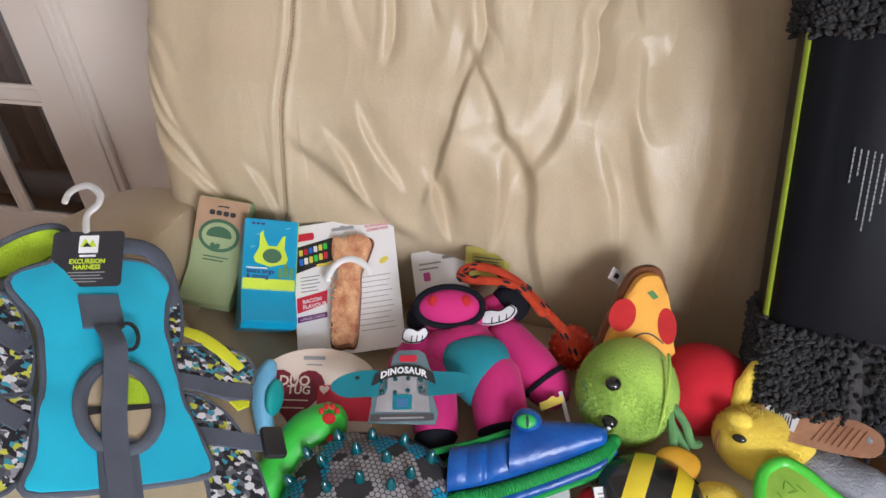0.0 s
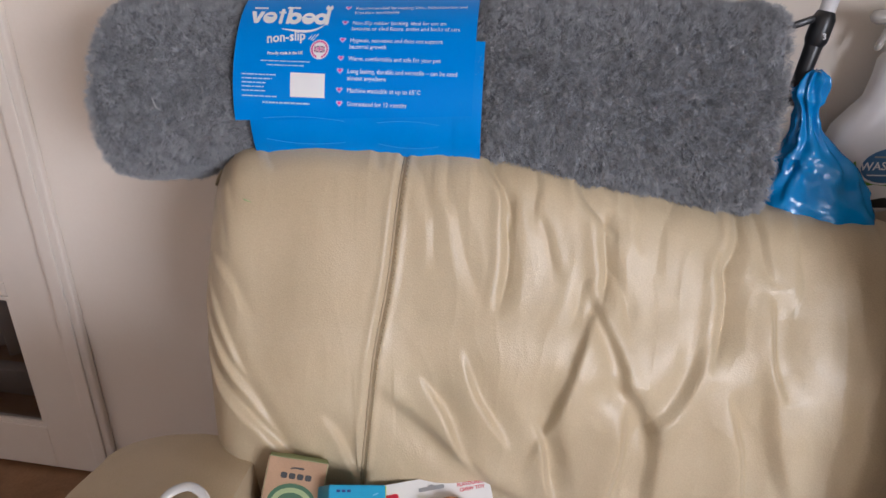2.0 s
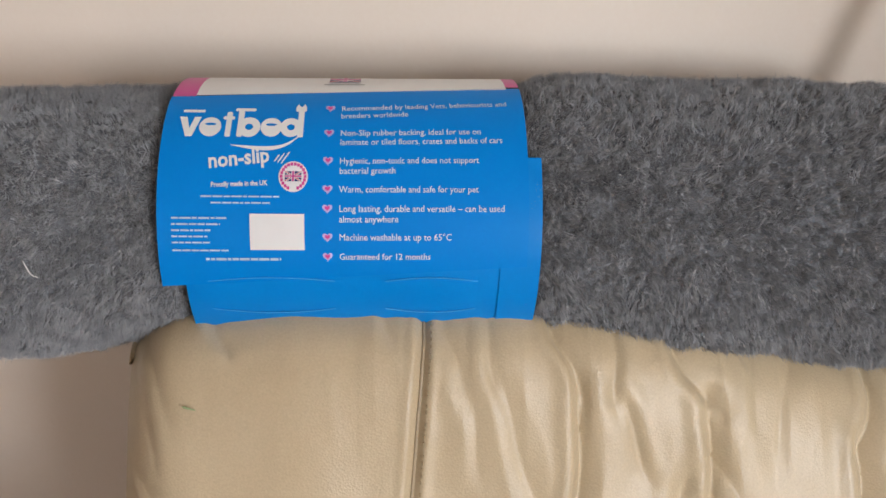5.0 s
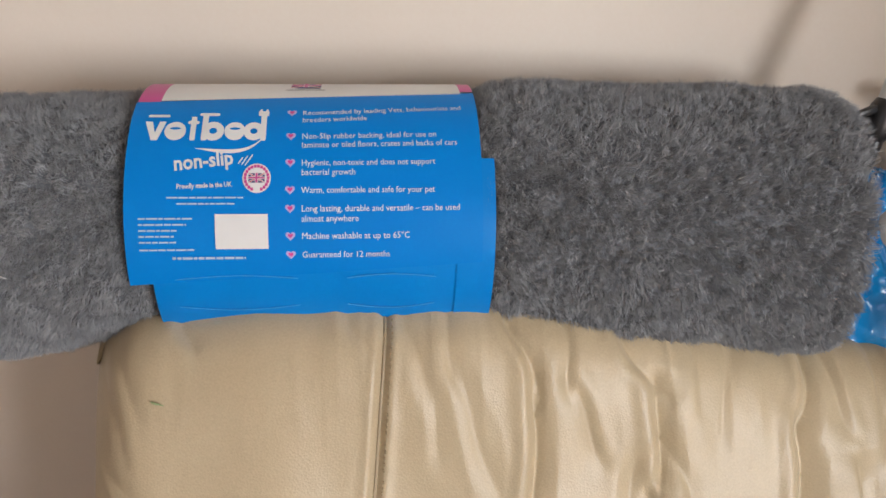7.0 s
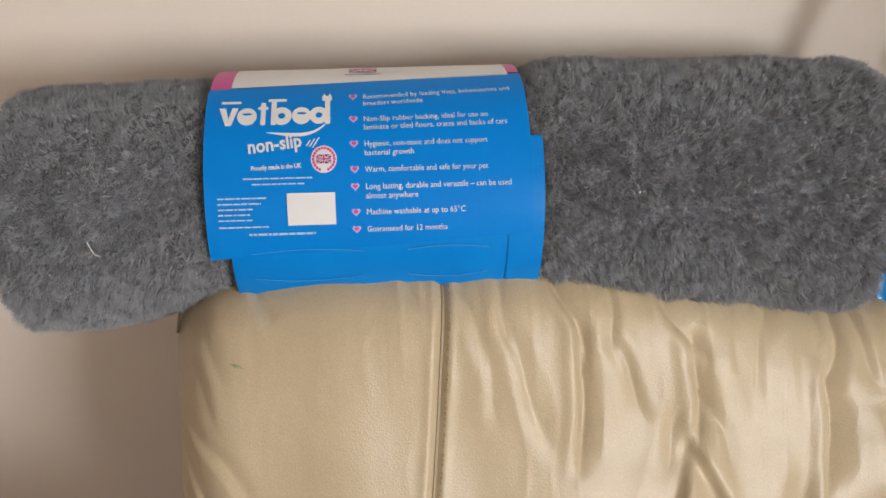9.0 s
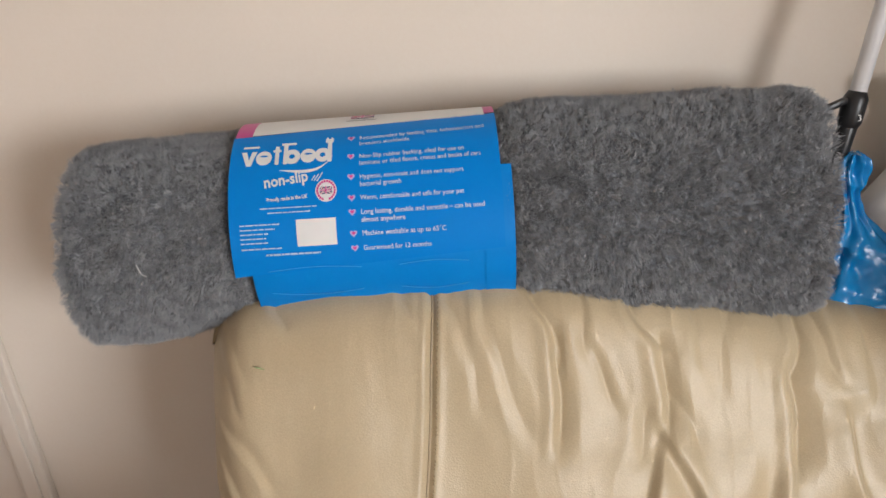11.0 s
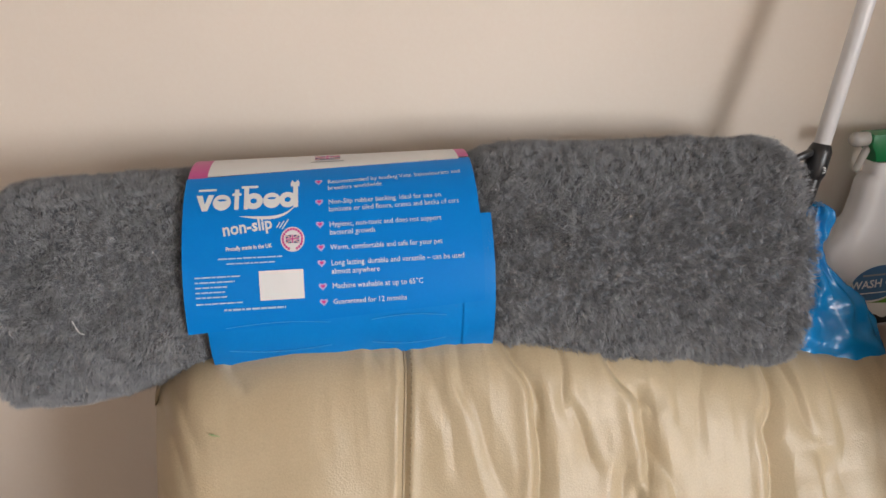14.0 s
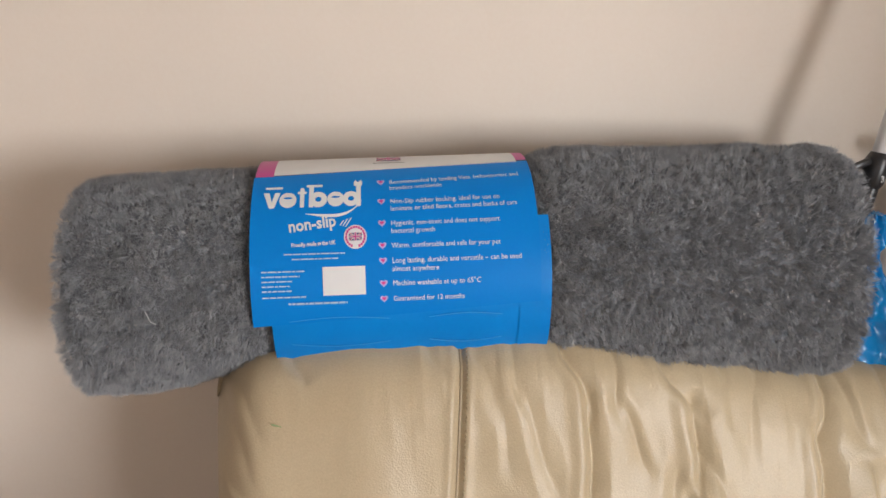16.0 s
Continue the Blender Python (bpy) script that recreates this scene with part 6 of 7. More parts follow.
def pizza_toy():
    t = thing("plush_toy", (0.06, 0.90, 0.47), "amber plush pizza slice with red spots and brown crust", "dog toy")
    m = frame3((0.066, 0.872, 0.545), (0.98, 0.12, -0.08), (0.012, 0.068, 0.110))
    o = smooth_outline([(-0.064, -0.06), (-0.056, 0.0), (-0.036, 0.055), (-0.014, 0.104), (0.006, 0.118), (0.026, 0.112), (0.040, 0.070), (0.050, 0.02), (0.056, -0.06)], 5)
    bm = bm_plate(o, 0.030, 0.012)
    part("slice", bm, PIZZA, t, "amber plush face", m)
    o2 = smooth_outline([(-0.070, -0.06), (-0.064, 0.0), (-0.044, 0.057), (-0.020, 0.112), (0.006, 0.128), (0.031, 0.120), (0.044, 0.070), (0.053, 0.02), (0.058, -0.06)], 5)
    part("crust", bm_plate(o2, 0.022, 0.008, -0.012), CRUST, t, "brown plush crust", m)
    for cx, cy, rx, ry, tn in ((-0.031, 0.054, 0.020, 0.026, -15), (0.037, 0.040, 0.014, 0.028, 8), (-0.02, -0.03, 0.02, 0.02, 0)):
        put_plate("pepper_spot", ellipse(cx, cy, rx, ry, 20, tn), m, REDFELT, t, 0.0302, 0.0012, "round red felt spot")
    put_plate("leaf_patch", [(0.004, 0.090), (0.012, 0.094), (0.022, 0.084), (0.014, 0.080)], m, SAGECORD, t, 0.0302, 0.001, "pale green patch")
    part("smile", bm_tube([Vector((-0.020 + 0.052 * k / 10, 0.014 + 0.014 * math.sin(math.pi * k / 10), 0.031)) for k in range(11)], 0.0012, 6), INKK, t, "black stitched mouth", m)
    for cx in (-0.004, 0.020):
        part("eye", bm_blob((cx, -0.006, 0.031), (0.009, 0.008, 0.002), 14), WHITECL, t, "white stitched eye", m)
        part("brow", bm_tube([Vector((cx - 0.009 + 0.018 * k / 8, -0.003 + 0.007 * math.sin(math.pi * k / 8), 0.033)) for k in range(9)], 0.0012, 6), INKK, t, "", m)
    tm = frame3((0.030, 0.955, 0.618), (0.7, 0.1, -0.55), (0.35, 0.55, 0.55))
    part("care_tag", bm_plate(rrect(-0.012, -0.010, 0.012, 0.010, 0.001, 2), 0.0006), CARDW, t, "small white care tag", tm)
    put_plate("tag_print", rrect(-0.004, -0.004, 0.004, 0.004, 0.0005, 1), tm, INKK, t, 0.0008)
    t.location += Vector((0.004, 0.012, 0.014))


def fuzz(parent, centre, r, rot, count, length, width, material, seed, keep=None, power=1.0):
    rng = np.random.default_rng(seed)
    q = Euler([radians(a) for a in rot]).to_matrix()
    an, nm = [], []
    while len(an) < count:
        d = Vector(rng.normal(size=3)).normalized()
        p = Vector((d.x * r[0], d.y * r[1], d.z * r[2]))
        n = Vector((d.x / r[0], d.y / r[1], d.z / r[2])).normalized()
        p, n = q @ p + Vector(centre), q @ n
        if n.dot(VIEW) > 0.35:
            continue
        n = (n + Vector((0.35 * noise.noise(p * 60), 0.35 * noise.noise(p * 60 + Vector((5, 0, 0))), -0.2))).normalized()
        an.append(p - n * 0.001)
        nm.append(n)
    strands("pile", an, nm, length, width, material, parent, seed, 0.5)


def eye_on(parent, c, centre, r):
    d = (Vector(c) - Vector(centre)).normalized()
    e = part("eye", bm_blob(Vector(c), (r, r, r * 0.8), 18), EYEK, parent, "shiny black eye")
    part("eye_glint", bm_blob(Vector(c) + d * r * 0.75 + Vector((0.1, -0.2, -0.35)) * r, (r * 0.28, r * 0.28, r * 0.28), 10), INKW, e, "white glint")


def apple_toy():
    t = thing("plush_toy", (0.055, 0.80, 0.46), "round lime green plush toy with black eyes", "dog toy")
    c, r = (0.053, 0.802, 0.541), (0.0735, 0.078, 0.078)
    part("body", bm_blob(c, r, 40, (0, 0, 0), 0.005, 14), LIMEPL, t)
    fuzz(t, c, r, (0, 0, 0), 30000, 0.0036, 0.0006, LIMEFUR, 11)
    eye_on(t, (0.031, 0.757, 0.602), c, 0.0115)
    eye_on(t, (0.029, 0.729, 0.556), c, 0.0115)
    seam = []
    for k in range(20):
        a = -0.4 + 2.2 * k / 19
        seam.append(Vector(c) + Vector((0.045 + 0.010 * math.sin(a), -0.066 * math.cos(a) * 0.95, 0.070 * math.sin(a))))
    part("seam", bm_tube(seam, 0.0024, 8), LIMEPL, t, "gathered plush seam")
    for pts in (((0.112, 0.760, 0.548), (0.118, 0.735, 0.525), (0.116, 0.712, 0.500), (0.114, 0.700, 0.488)), ((0.118, 0.770, 0.552), (0.136, 0.756, 0.530), (0.145, 0.742, 0.510), (0.156, 0.748, 0.502)), ((0.108, 0.765, 0.545), (0.125, 0.745, 0.520), (0.138, 0.738, 0.500))):
        part("cord", bm_tube(smooth_path(pts, 14), 0.0062, 8), SAGECORD, t, "soft green cord")
    part("mouth", bm_tube([Vector(c) + Vector((-0.066 + 0.010 * math.sin(k / 10 * 3.1), -0.030 - 0.022 * k / 10, 0.045 - 0.035 * k / 10)) for k in range(11)], 0.0012, 6), DKGREEN, t, "stitched mouth line")
    tm = frame3((-0.030, 0.765, 0.500), (0.8, 0.3, 0.1), (0.05, 0.6, 0.7))
    part("label_card", bm_plate(rrect(-0.002, -0.045, 0.004, 0.050, 0.001, 2), 0.0008), CARDW, t, "thin white label", tm)
    t.location += Vector((0.002, 0.0, 0.002))


def red_ball():
    t = thing("toy_ball", (0.166, 0.85, 0.45), "round red cloth covered ball", "ball")
    part("cover", bm_blob((0.158, 0.852, 0.506), (0.077, 0.070, 0.072), 36, (0, 0, 0), 0.003, 12), REDCL, t)
    t.location += Vector((0.012, 0.0, 0.004))


def bee_toy():
    t = thing("bee_toy", (0.085, 0.655, 0.46), "shiny black and yellow striped bee toy with an amber wing", "dog toy")
    c, r, rot = Vector((0.080, 0.655, 0.500)), (0.074, 0.056, 0.044), Euler((radians(8), radians(6), radians(-14))).to_matrix()

    def ring(x0, x1, grow):
        n = 9
        secs = []
        for i in range(n):
            x = x0 + (x1 - x0) * i / (n - 1)
            k = math.sqrt(max(0.0, 1 - x * x))

            def f(a, x=x, k=k):
                return c + rot @ Vector((x * r[0], math.cos(a) * k * (r[1] + grow), math.sin(a) * k * (r[2] + grow)))
            secs.append(f)
        return bm_loft(secs, 30)

    for x0, x1, mt in ((-0.985, -0.46, BEEBLK), (-0.46, -0.08, BEEYEL), (-0.08, 0.34, BEEBLK), (0.34, 0.66, BEEYEL), (0.66, 0.985, BEEBLK)):
        part("body_stripe", ring(x0, x1, 0.0006 if mt is BEEYEL else 0.0), mt, t, "yellow vinyl stripe" if mt is BEEYEL else "black vinyl stripe")
    part("wing", bm_blob((0.116, 0.700, 0.512), (0.034, 0.026, 0.012), 24, (30, 10, 10), 0.003, 40), AMBERWING, t, "amber satin wing")
    part("head", bm_blob((0.010, 0.640, 0.478), (0.030, 0.032, 0.028), 20, (0, 0, 0), 0.002, 30), REDCL, t, "red cloth end")
    tm = frame3((0.018, 0.632, 0.512), (0.85, 0.35, -0.2), (-0.35, 0.70, 0.5))
    part("care_tag", bm_plate(rrect(-0.012, -0.016, 0.012, 0.016, 0.001, 2), 0.0006), CARDW, t, "small white care tag", tm)
    bars("tag_print", tm, -0.007, 0.006, (0.012, 0.014, 0.012), 0.0055, 0.0022, INKG, t, 0.0008)
    part("stitching", bm_tube([c + rot @ Vector((math.cos(a) * 0.080, math.sin(a) * 0.057, 0.002)) for a in (2 * math.pi * k / 40 for k in range(41))], 0.0022, 6), BEEBLK, t)
    t.location.x += 0.008


def yellow_toys():
    t = thing("plush_toy", (0.235, 0.745, 0.44), "yellow plush toy with a sleepy eye", "dog toy")
    c, r = (0.236, 0.748, 0.500), (0.070, 0.052, 0.054)
    part("body", bm_blob(c, r, 32, (0, 12, -18), 0.006, 16), YELPL, t)
    fuzz(t, c, r, (0, 12, -18), 9000, 0.0032, 0.0005, YELFUR, 21)
    part("tail", bm_tube(smooth_path([(0.205, 0.790, 0.535), (0.212, 0.808, 0.560), (0.226, 0.818, 0.585)], 8), [0.014] * 4 + [0.011] * 4, 12), YELPL, t)
    part("fin", bm_blob((0.196, 0.742, 0.553), (0.018, 0.012, 0.010), 16, (20, 0, -20), 0.002, 40), YELPL, t)
    e = part("eye", bm_blob((0.196, 0.722, 0.537), (0.010, 0.006, 0.006), 14, (30, 0, -20)), EYEK, t, "black half-shut eye")
    part("mouth", bm_tube([Vector((0.171, 0.735, 0.535)), Vector((0.168, 0.728, 0.520)), Vector((0.169, 0.722, 0.508))], 0.002, 6), CRUST, t, "brown mouth slot")
    t.location += Vector((0.010, 0.010, 0.006))
    t = thing("plush_toy", (0.175, 0.655, 0.44), "small yellow toy with a round eye and pink cheek", "dog toy")
    c = (0.176, 0.652, 0.477)
    part("body", bm_blob(c, (0.042, 0.036, 0.036), 28, (0, 0, 0), 0.002, 20), YELPL, t)
    fm = frame3((0.178, 0.628, 0.506), RIGHT, (0.0, 0.72, 0.69))
    part("eye", bm_blob((0.012, 0.004, 0.0), (0.0085, 0.0085, 0.004), 16), WHITECL, t, "white ringed eye", fm)
    part("pupil", bm_blob((0.013, 0.004, 0.003), (0.006, 0.0065, 0.003), 14), EYEK, t, "black pupil", fm)
    part("cheek", bm_blob((-0.006, -0.009, -0.001), (0.006, 0.005, 0.002), 12), mat("pink_print", (0.75, 0.28, 0.40), 0.7), t, "pink cheek", fm)
    part("mouth", bm_tube([Vector((-0.018, 0.018, -0.004)), Vector((-0.020, 0.008, -0.002)), Vector((-0.014, 0.002, 0.0))], 0.001, 6), INKK, t, "stitched mouth", fm)
    t.location += Vector((0.001, 0.008, 0.004))


def grey_toy():
    t = thing("plush_toy", (0.335, 0.70, 0.43), "pale grey plush toy with a brown swing card", "dog toy")
    c, r = (0.335, 0.712, 0.478), (0.085, 0.050, 0.044)
    part("body", bm_blob(c, r, 28, (0, 0, -20), 0.006, 22), GREYPL, t)
    m = frame3((0.300, 0.748, 0.553), (0.115, -0.035, 0.004), (0.03, 0.10, 0.03))
    part("swing_card", bm_plate(smooth_outline([(-0.078, -0.006), (-0.050, 0.026), (0.0, 0.030), (0.060, 0.022), (0.084, 0.006), (0.076, -0.022), (0.020, -0.032), (-0.060, -0.030)], 3), 0.0014), BROWNCARD, t, "brown printed swing card", m)
    put_plate("barcode_panel", [(-0.070, -0.012), (-0.022, -0.018), (-0.018, 0.004), (-0.060, 0.014)], m, CARDW, t, 0.0016, 0.0004, "white barcode panel")
    bm = bmesh.new()
    for k in range(9):
        x = -0.058 + k * 0.0036
        vs = [bm.verts.new((x + dx, y, 0.0024)) for dx, y in ((0, -0.010 - 0.0005 * k), (0.0016, -0.010 - 0.0005 * k), (0.0024, 0.006 - 0.0004 * k), (0.0008, 0.006 - 0.0004 * k))]
        bm.faces.new(vs)
    part("barcode", bm, INKK, t, "", m, smooth=False)
    for k in range(7):
        put_plate("print_bar", [(0.0 + k * 0.008, -0.022), (0.0014 + k * 0.008, -0.022), (0.016 + k * 0.008, 0.012), (0.0146 + k * 0.008, 0.012)], m, CRUST, t, 0.0016, 0.0003)
    put_plate("eyelet", ellipse(0.068, 0.000, 0.004, 0.005, 12), m, GREYPL, t, 0.0016, 0.0003)
    part("cheek_piece", bm_blob((0.372, 0.660, 0.470), (0.022, 0.018, 0.018), 16), mat("rose_pink_plush", (0.60, 0.22, 0.24), 0.9), t, "rose pink plush piece")
    t.location += Vector((0.002, 0.006, 0.004))


def green_chew():
    t = thing("chew_toy", (0.30, 0.65, 0.45), "bright green rubber rimmed chew toy with ridged lime face", "dog toy")
    m = frame3((0.300, 0.640, 0.512), (0.99, -0.02, -0.10), (0.02, 0.95, 0.30))
    out = smooth_outline([(-0.070, -0.090), (-0.078, 0.020), (-0.056, 0.056), (-0.026, 0.054), (0.030, 0.014), (0.100, -0.020), (0.104, -0.080), (0.040, -0.060), (0.010, -0.044), (-0.006, -0.036), (-0.022, -0.050), (-0.028, -0.090)], 5)
    part("ridged_face", bm_plate(out, 0.012, 0.003), LIMERIDGE, t, "lime ridged face", m)
    part("rim", bm_tube([Vector((*p, 0.008)) for p in out + out[:1]], 0.0085, 10), APPLEGRN, t, "bright green rubber rim", m)
    rng = random.Random(5)
    for k in range(110):
        x, y = rng.uniform(-0.066, 0.090), rng.uniform(-0.060, 0.046)
        if y > 0.040 - max(0, x + 0.03) * 0.55 - 0.006 or (x > -0.026 and y < -0.030):
            continue
        a = rng.choice((20, -35, 70)) + rng.uniform(-10, 10)
        part("ridge", bm_tube([Vector((x - 0.005 * math.cos(radians(a)), y - 0.006 * math.sin(radians(a)), 0.0125)), Vector((x + 0.006 * math.cos(radians(a)), y + 0.006 * math.sin(radians(a)), 0.0125))], 0.0010, 6), RIDGEGRN, t, "", m)
    t.location += Vector((0.000, 0.003, 0.0))


def green_stick():
    t = thing("squeaky_toy", (-0.41, 0.64, 0.49), "green rubber stick toy with a red paw print", "dog toy")
    pts = smooth_path([(-0.462, 0.560, 0.500), (-0.443, 0.605, 0.518), (-0.420, 0.655, 0.534), (-0.387, 0.690, 0.542)], 14)
    part("body", bm_tube(pts, [0.030] * 8 + [0.032, 0.034, 0.036, 0.036, 0.034, 0.032], 20), GREENTPR, t)
    m = frame3((-0.375, 0.678, 0.5745), RIGHT, (0.1, 0.72, 0.69))
    part("paw_pad", bm_blob((0.0, -0.006, 0), (0.010, 0.008, 0.0025), 14), REDFELT, t, "red paw print", m)
    for k in range(4):
        a = radians(35 + 37 * k)
        part("paw_toe", bm_blob((0.014 * math.cos(a), -0.004 + 0.016 * math.sin(a), 0), (0.0042, 0.005, 0.002), 10), REDFELT, t, "red paw print", m)
    part("red_patch", bm_blob((-0.366, 0.652, 0.545), (0.010, 0.012, 0.012), 12), REDFELT, t, "red print")
    t.location.x += 0.008


def dental_brush():
    t = thing("dental_brush_toy", (-0.485, 0.69, 0.50), "sky blue rubber brush with teal bristles", "dog toy")
    pts = smooth_path([(-0.462, 0.640, 0.510), (-0.480, 0.668, 0.545), (-0.492, 0.705, 0.580), (-0.488, 0.738, 0.600)], 12)
    part("handle", bm_tube(pts, [0.012, 0.012, 0.012, 0.013, 0.014, 0.015, 0.016, 0.017, 0.018, 0.017, 0.015, 0.012], 14), SKYPL, t)
    part("bristle_pad", bm_blob((-0.472, 0.702, 0.572), (0.011, 0.028, 0.024), 18, (35, 0, 0)), TEALBR, t, "teal bristles")
    t.location.x += 0.010


def croc_toy():
    t = thing("crocodile_toy", (-0.25, 0.60, 0.47), "blue crocodile dog toy with a hexagon print body and teal spikes", "dog toy")
    c = Vector((-0.300, 0.592, 0.487))
    rx, ry, rz = 0.122, 0.108, 0.084

    def dome(u, v, lift=0.0):
        x, y = (u - c.x) / rx, (v - c.y) / ry
        k = max(0.0, 1 - (abs(x) ** 2.6 + abs(y) ** 2.6))
        return Vector((u, v, c.z + (rz + lift) * math.sqrt(k) if k > 0 else c.z))

    secs = []
    for i in range(14):
        k = math.sin(math.pi / 2 * i / 13)
        z = math.cos(math.pi / 2 * i / 13)

        def f(a, k=k, z=z):
            ca, sa = math.cos(a), math.sin(a)
            e = 2 / 2.6
            return c + Vector((math.copysign(abs(ca) ** e, ca) * rx * k, math.copysign(abs(sa) ** e, sa) * ry * k, rz * math.sqrt(max(0.0, 1 - k ** 2.6))))
        secs.append(f)
    part("body", bm_loft(secs[::-1], 48), CROCBODY, t, "dark printed cloth body")
    cells = {0: bmesh.new(), 1: bmesh.new(), 2: bmesh.new()}
    s = 0.0043
    for j in range(-26, 27):
        for i in range(-22, 23):
            u = c.x + (i + (0.5 if j % 2 else 0)) * s * 1.80
            v = c.y + j * s * 1.56
            x, y = (u - c.x) / rx, (v - c.y) / ry
            if abs(x) ** 2.6 + abs(y) ** 2.6 > 0.93:
                continue
            n1 = noise.noise(Vector((u * 26, v * 26, 4.0)))
            n2 = noise.noise(Vector((u * 24 + 9, v * 24, 1.0)))
            if n1 > 0.17:
                continue
            b = cells[1] if n2 > 0.20 else (cells[2] if noise.noise(Vector((u * 30, v * 30, 7.7))) > 0.12 else cells[0])
            ps = [dome(u + s * 0.86 * math.sin(math.pi / 3 * k), v + s * 0.86 * math.cos(math.pi / 3 * k), 0.0012) + Vector((0, 0, 0.0006)) for k in range(6)]
            b.faces.new([b.verts.new(p) for p in ps])
    for k, mt in ((0, HEXG), (1, HEXC), (2, HEXM)):
        part("hexagon_print", cells[k], mt, t, smooth=False)["kind"] = "stuff"
    rim = [c + Vector((math.copysign(abs(math.cos(a)) ** 0.77, math.cos(a)) * (rx + 0.004), math.copysign(abs(math.sin(a)) ** 0.77, math.sin(a)) * (ry + 0.004), 0.012)) for a in (2 * math.pi * k / 48 for k in range(49))]
    part("piping", bm_tube(rim, 0.0062, 8), GREENPIPE, t, "green piping")
    spikes = [(-0.385, 0.620), (-0.348, 0.648), (-0.300, 0.655), (-0.255, 0.655), (-0.215, 0.640), (-0.398, 0.580), (-0.355, 0.600), (-0.312, 0.622), (-0.268, 0.615), (-0.232, 0.600),
              (-0.380, 0.540), (-0.335, 0.560), (-0.295, 0.578), (-0.252, 0.575), (-0.213, 0.560), (-0.360, 0.505), (-0.315, 0.520), (-0.272, 0.535), (-0.232, 0.520)]
    for u, v in spikes:
        p = dome(u, v)
        n = Vector(((u - c.x) / rx ** 2 * 0.5, (v - c.y) / ry ** 2 * 0.5, (p.z - c.z) / rz ** 2)).normalized()
        x = n.cross(Vector((0, 1, 0.1))).normalized()
        y = x.cross(n)
        secs = [(lambda a, h=h, r=r: p + n * h + x * math.cos(a) * r + y * math.sin(a) * r) for h, r in ((-0.003, 0.0082), (0.003, 0.0078), (0.008, 0.0066), (0.013, 0.0048), (0.0165, 0.0028), (0.018, 0.0010))]
        part("spike", bm_loft(secs, 12), TEALSPIKE, t)
    # neck, head and jaws: flat stuffed satin panels
    def panel(spans, thick, n):
        def spot(k):
            f = k * (len(spans) - 1)
            i = min(len(spans) - 2, int(f))
            w = f - i
            return Vector(spans[i][0]).lerp(Vector(spans[i + 1][0]), w), Vector(spans[i][1]).lerp(Vector(spans[i + 1][1]), w)

        secs = []
        for j in range(n):
            k = j / (n - 1)
            lo, hi = spot(k)
            mid, d = (lo + hi) / 2, (hi - lo) / 2
            up = Vector((1, 0.35, 0.12)).cross(d).normalized()
            secs.append(lambda a, mid=mid, d=d, up=up, b=thick(k): mid + d * math.copysign(abs(math.cos(a)) ** 0.8, math.cos(a)) + up * b * math.copysign(abs(math.sin(a)) ** 0.9, math.sin(a)))
        return secs

    def pleat(k):
        return 0.017 + 0.004 * abs(math.sin(k * math.pi * 3.2 + 0.4)) ** 0.6 - 0.003 * math.exp(-((k - 0.55) / 0.03) ** 2)

    def snout(k):
        return 0.030 - 0.012 * k - 0.012 * max(0.0, (k - 0.9) / 0.1) ** 2

    part("neck", bm_loft(panel([((-0.186, 0.610, 0.518), (-0.190, 0.668, 0.540)), ((-0.140, 0.624, 0.522), (-0.145, 0.676, 0.547)), ((-0.094, 0.642, 0.527), (-0.100, 0.692, 0.553))], pleat, 44), 28), CROCBLUE, t)
    part("head", bm_loft(panel([((-0.104, 0.638, 0.526), (-0.108, 0.706, 0.556)), ((-0.072, 0.651, 0.530), (-0.077, 0.715, 0.560)), ((-0.037, 0.667, 0.534), (-0.040, 0.718, 0.558)), ((0.004, 0.688, 0.539), (0.000, 0.722, 0.556)), ((0.026, 0.698, 0.543), (0.024, 0.718, 0.552))], snout, 30), 28), CROCBLUE, t)
    part("brow", bm_blob((-0.086, 0.700, 0.574), (0.021, 0.018, 0.020), 18), CROCBLUE, t)
    fm = frame3((-0.085, 0.688, 0.588), RIGHT, (0, 0.72, 0.69))
    e = part("eye", bm_blob((0, 0, 0), (0.014, 0.010, 0.004), 18), GREENEYE, t, "green cloth eye", fm)
    part("pupil", bm_blob((0.001, 0, 0.003), (0.0022, 0.009, 0.002), 12), INKK, e, "black slit pupil", fm)
    jaw = [(-0.196, 0.560, 0.502), (-0.188, 0.597, 0.510), (-0.140, 0.614, 0.515), (-0.098, 0.631, 0.519), (-0.037, 0.660, 0.527), (0.012, 0.685, 0.535), (0.034, 0.704, 0.545)]
    ribs = smooth_path(jaw, 150)
    part("jaw_trim", bm_tube(ribs, [0.0102 + (0.0009 if i % 2 else -0.0007) for i in range(150)], 10), GREENPIPE, t, "green ribbed jaw trim")
    part("lower_jaw", bm_tube(smooth_path([Vector(p) + Vector((0.002, -0.008, -0.012)) for p in jaw[1:]], 16), [0.009] * 12 + [0.008, 0.007, 0.006, 0.005], 14), CROCBLUE, t)
    part("jaw_trim", bm_tube(smooth_path([Vector(p) + Vector((0.004, -0.016, -0.017)) for p in jaw[:6]] + [Vector((0.036, 0.700, 0.540))], 24), 0.0048, 8), GREENPIPE, t, "green jaw trim")
    top = smooth_path([(-0.218, 0.660, 0.536), (-0.160, 0.674, 0.548), (-0.112, 0.692, 0.556)], 12)
    part("jaw_trim", bm_tube(top, 0.0048, 8), GREENPIPE, t, "green piping")
    part("foot", bm_blob((-0.274, 0.510, 0.504), (0.036, 0.026, 0.020), 18), CROCBLUE, t)
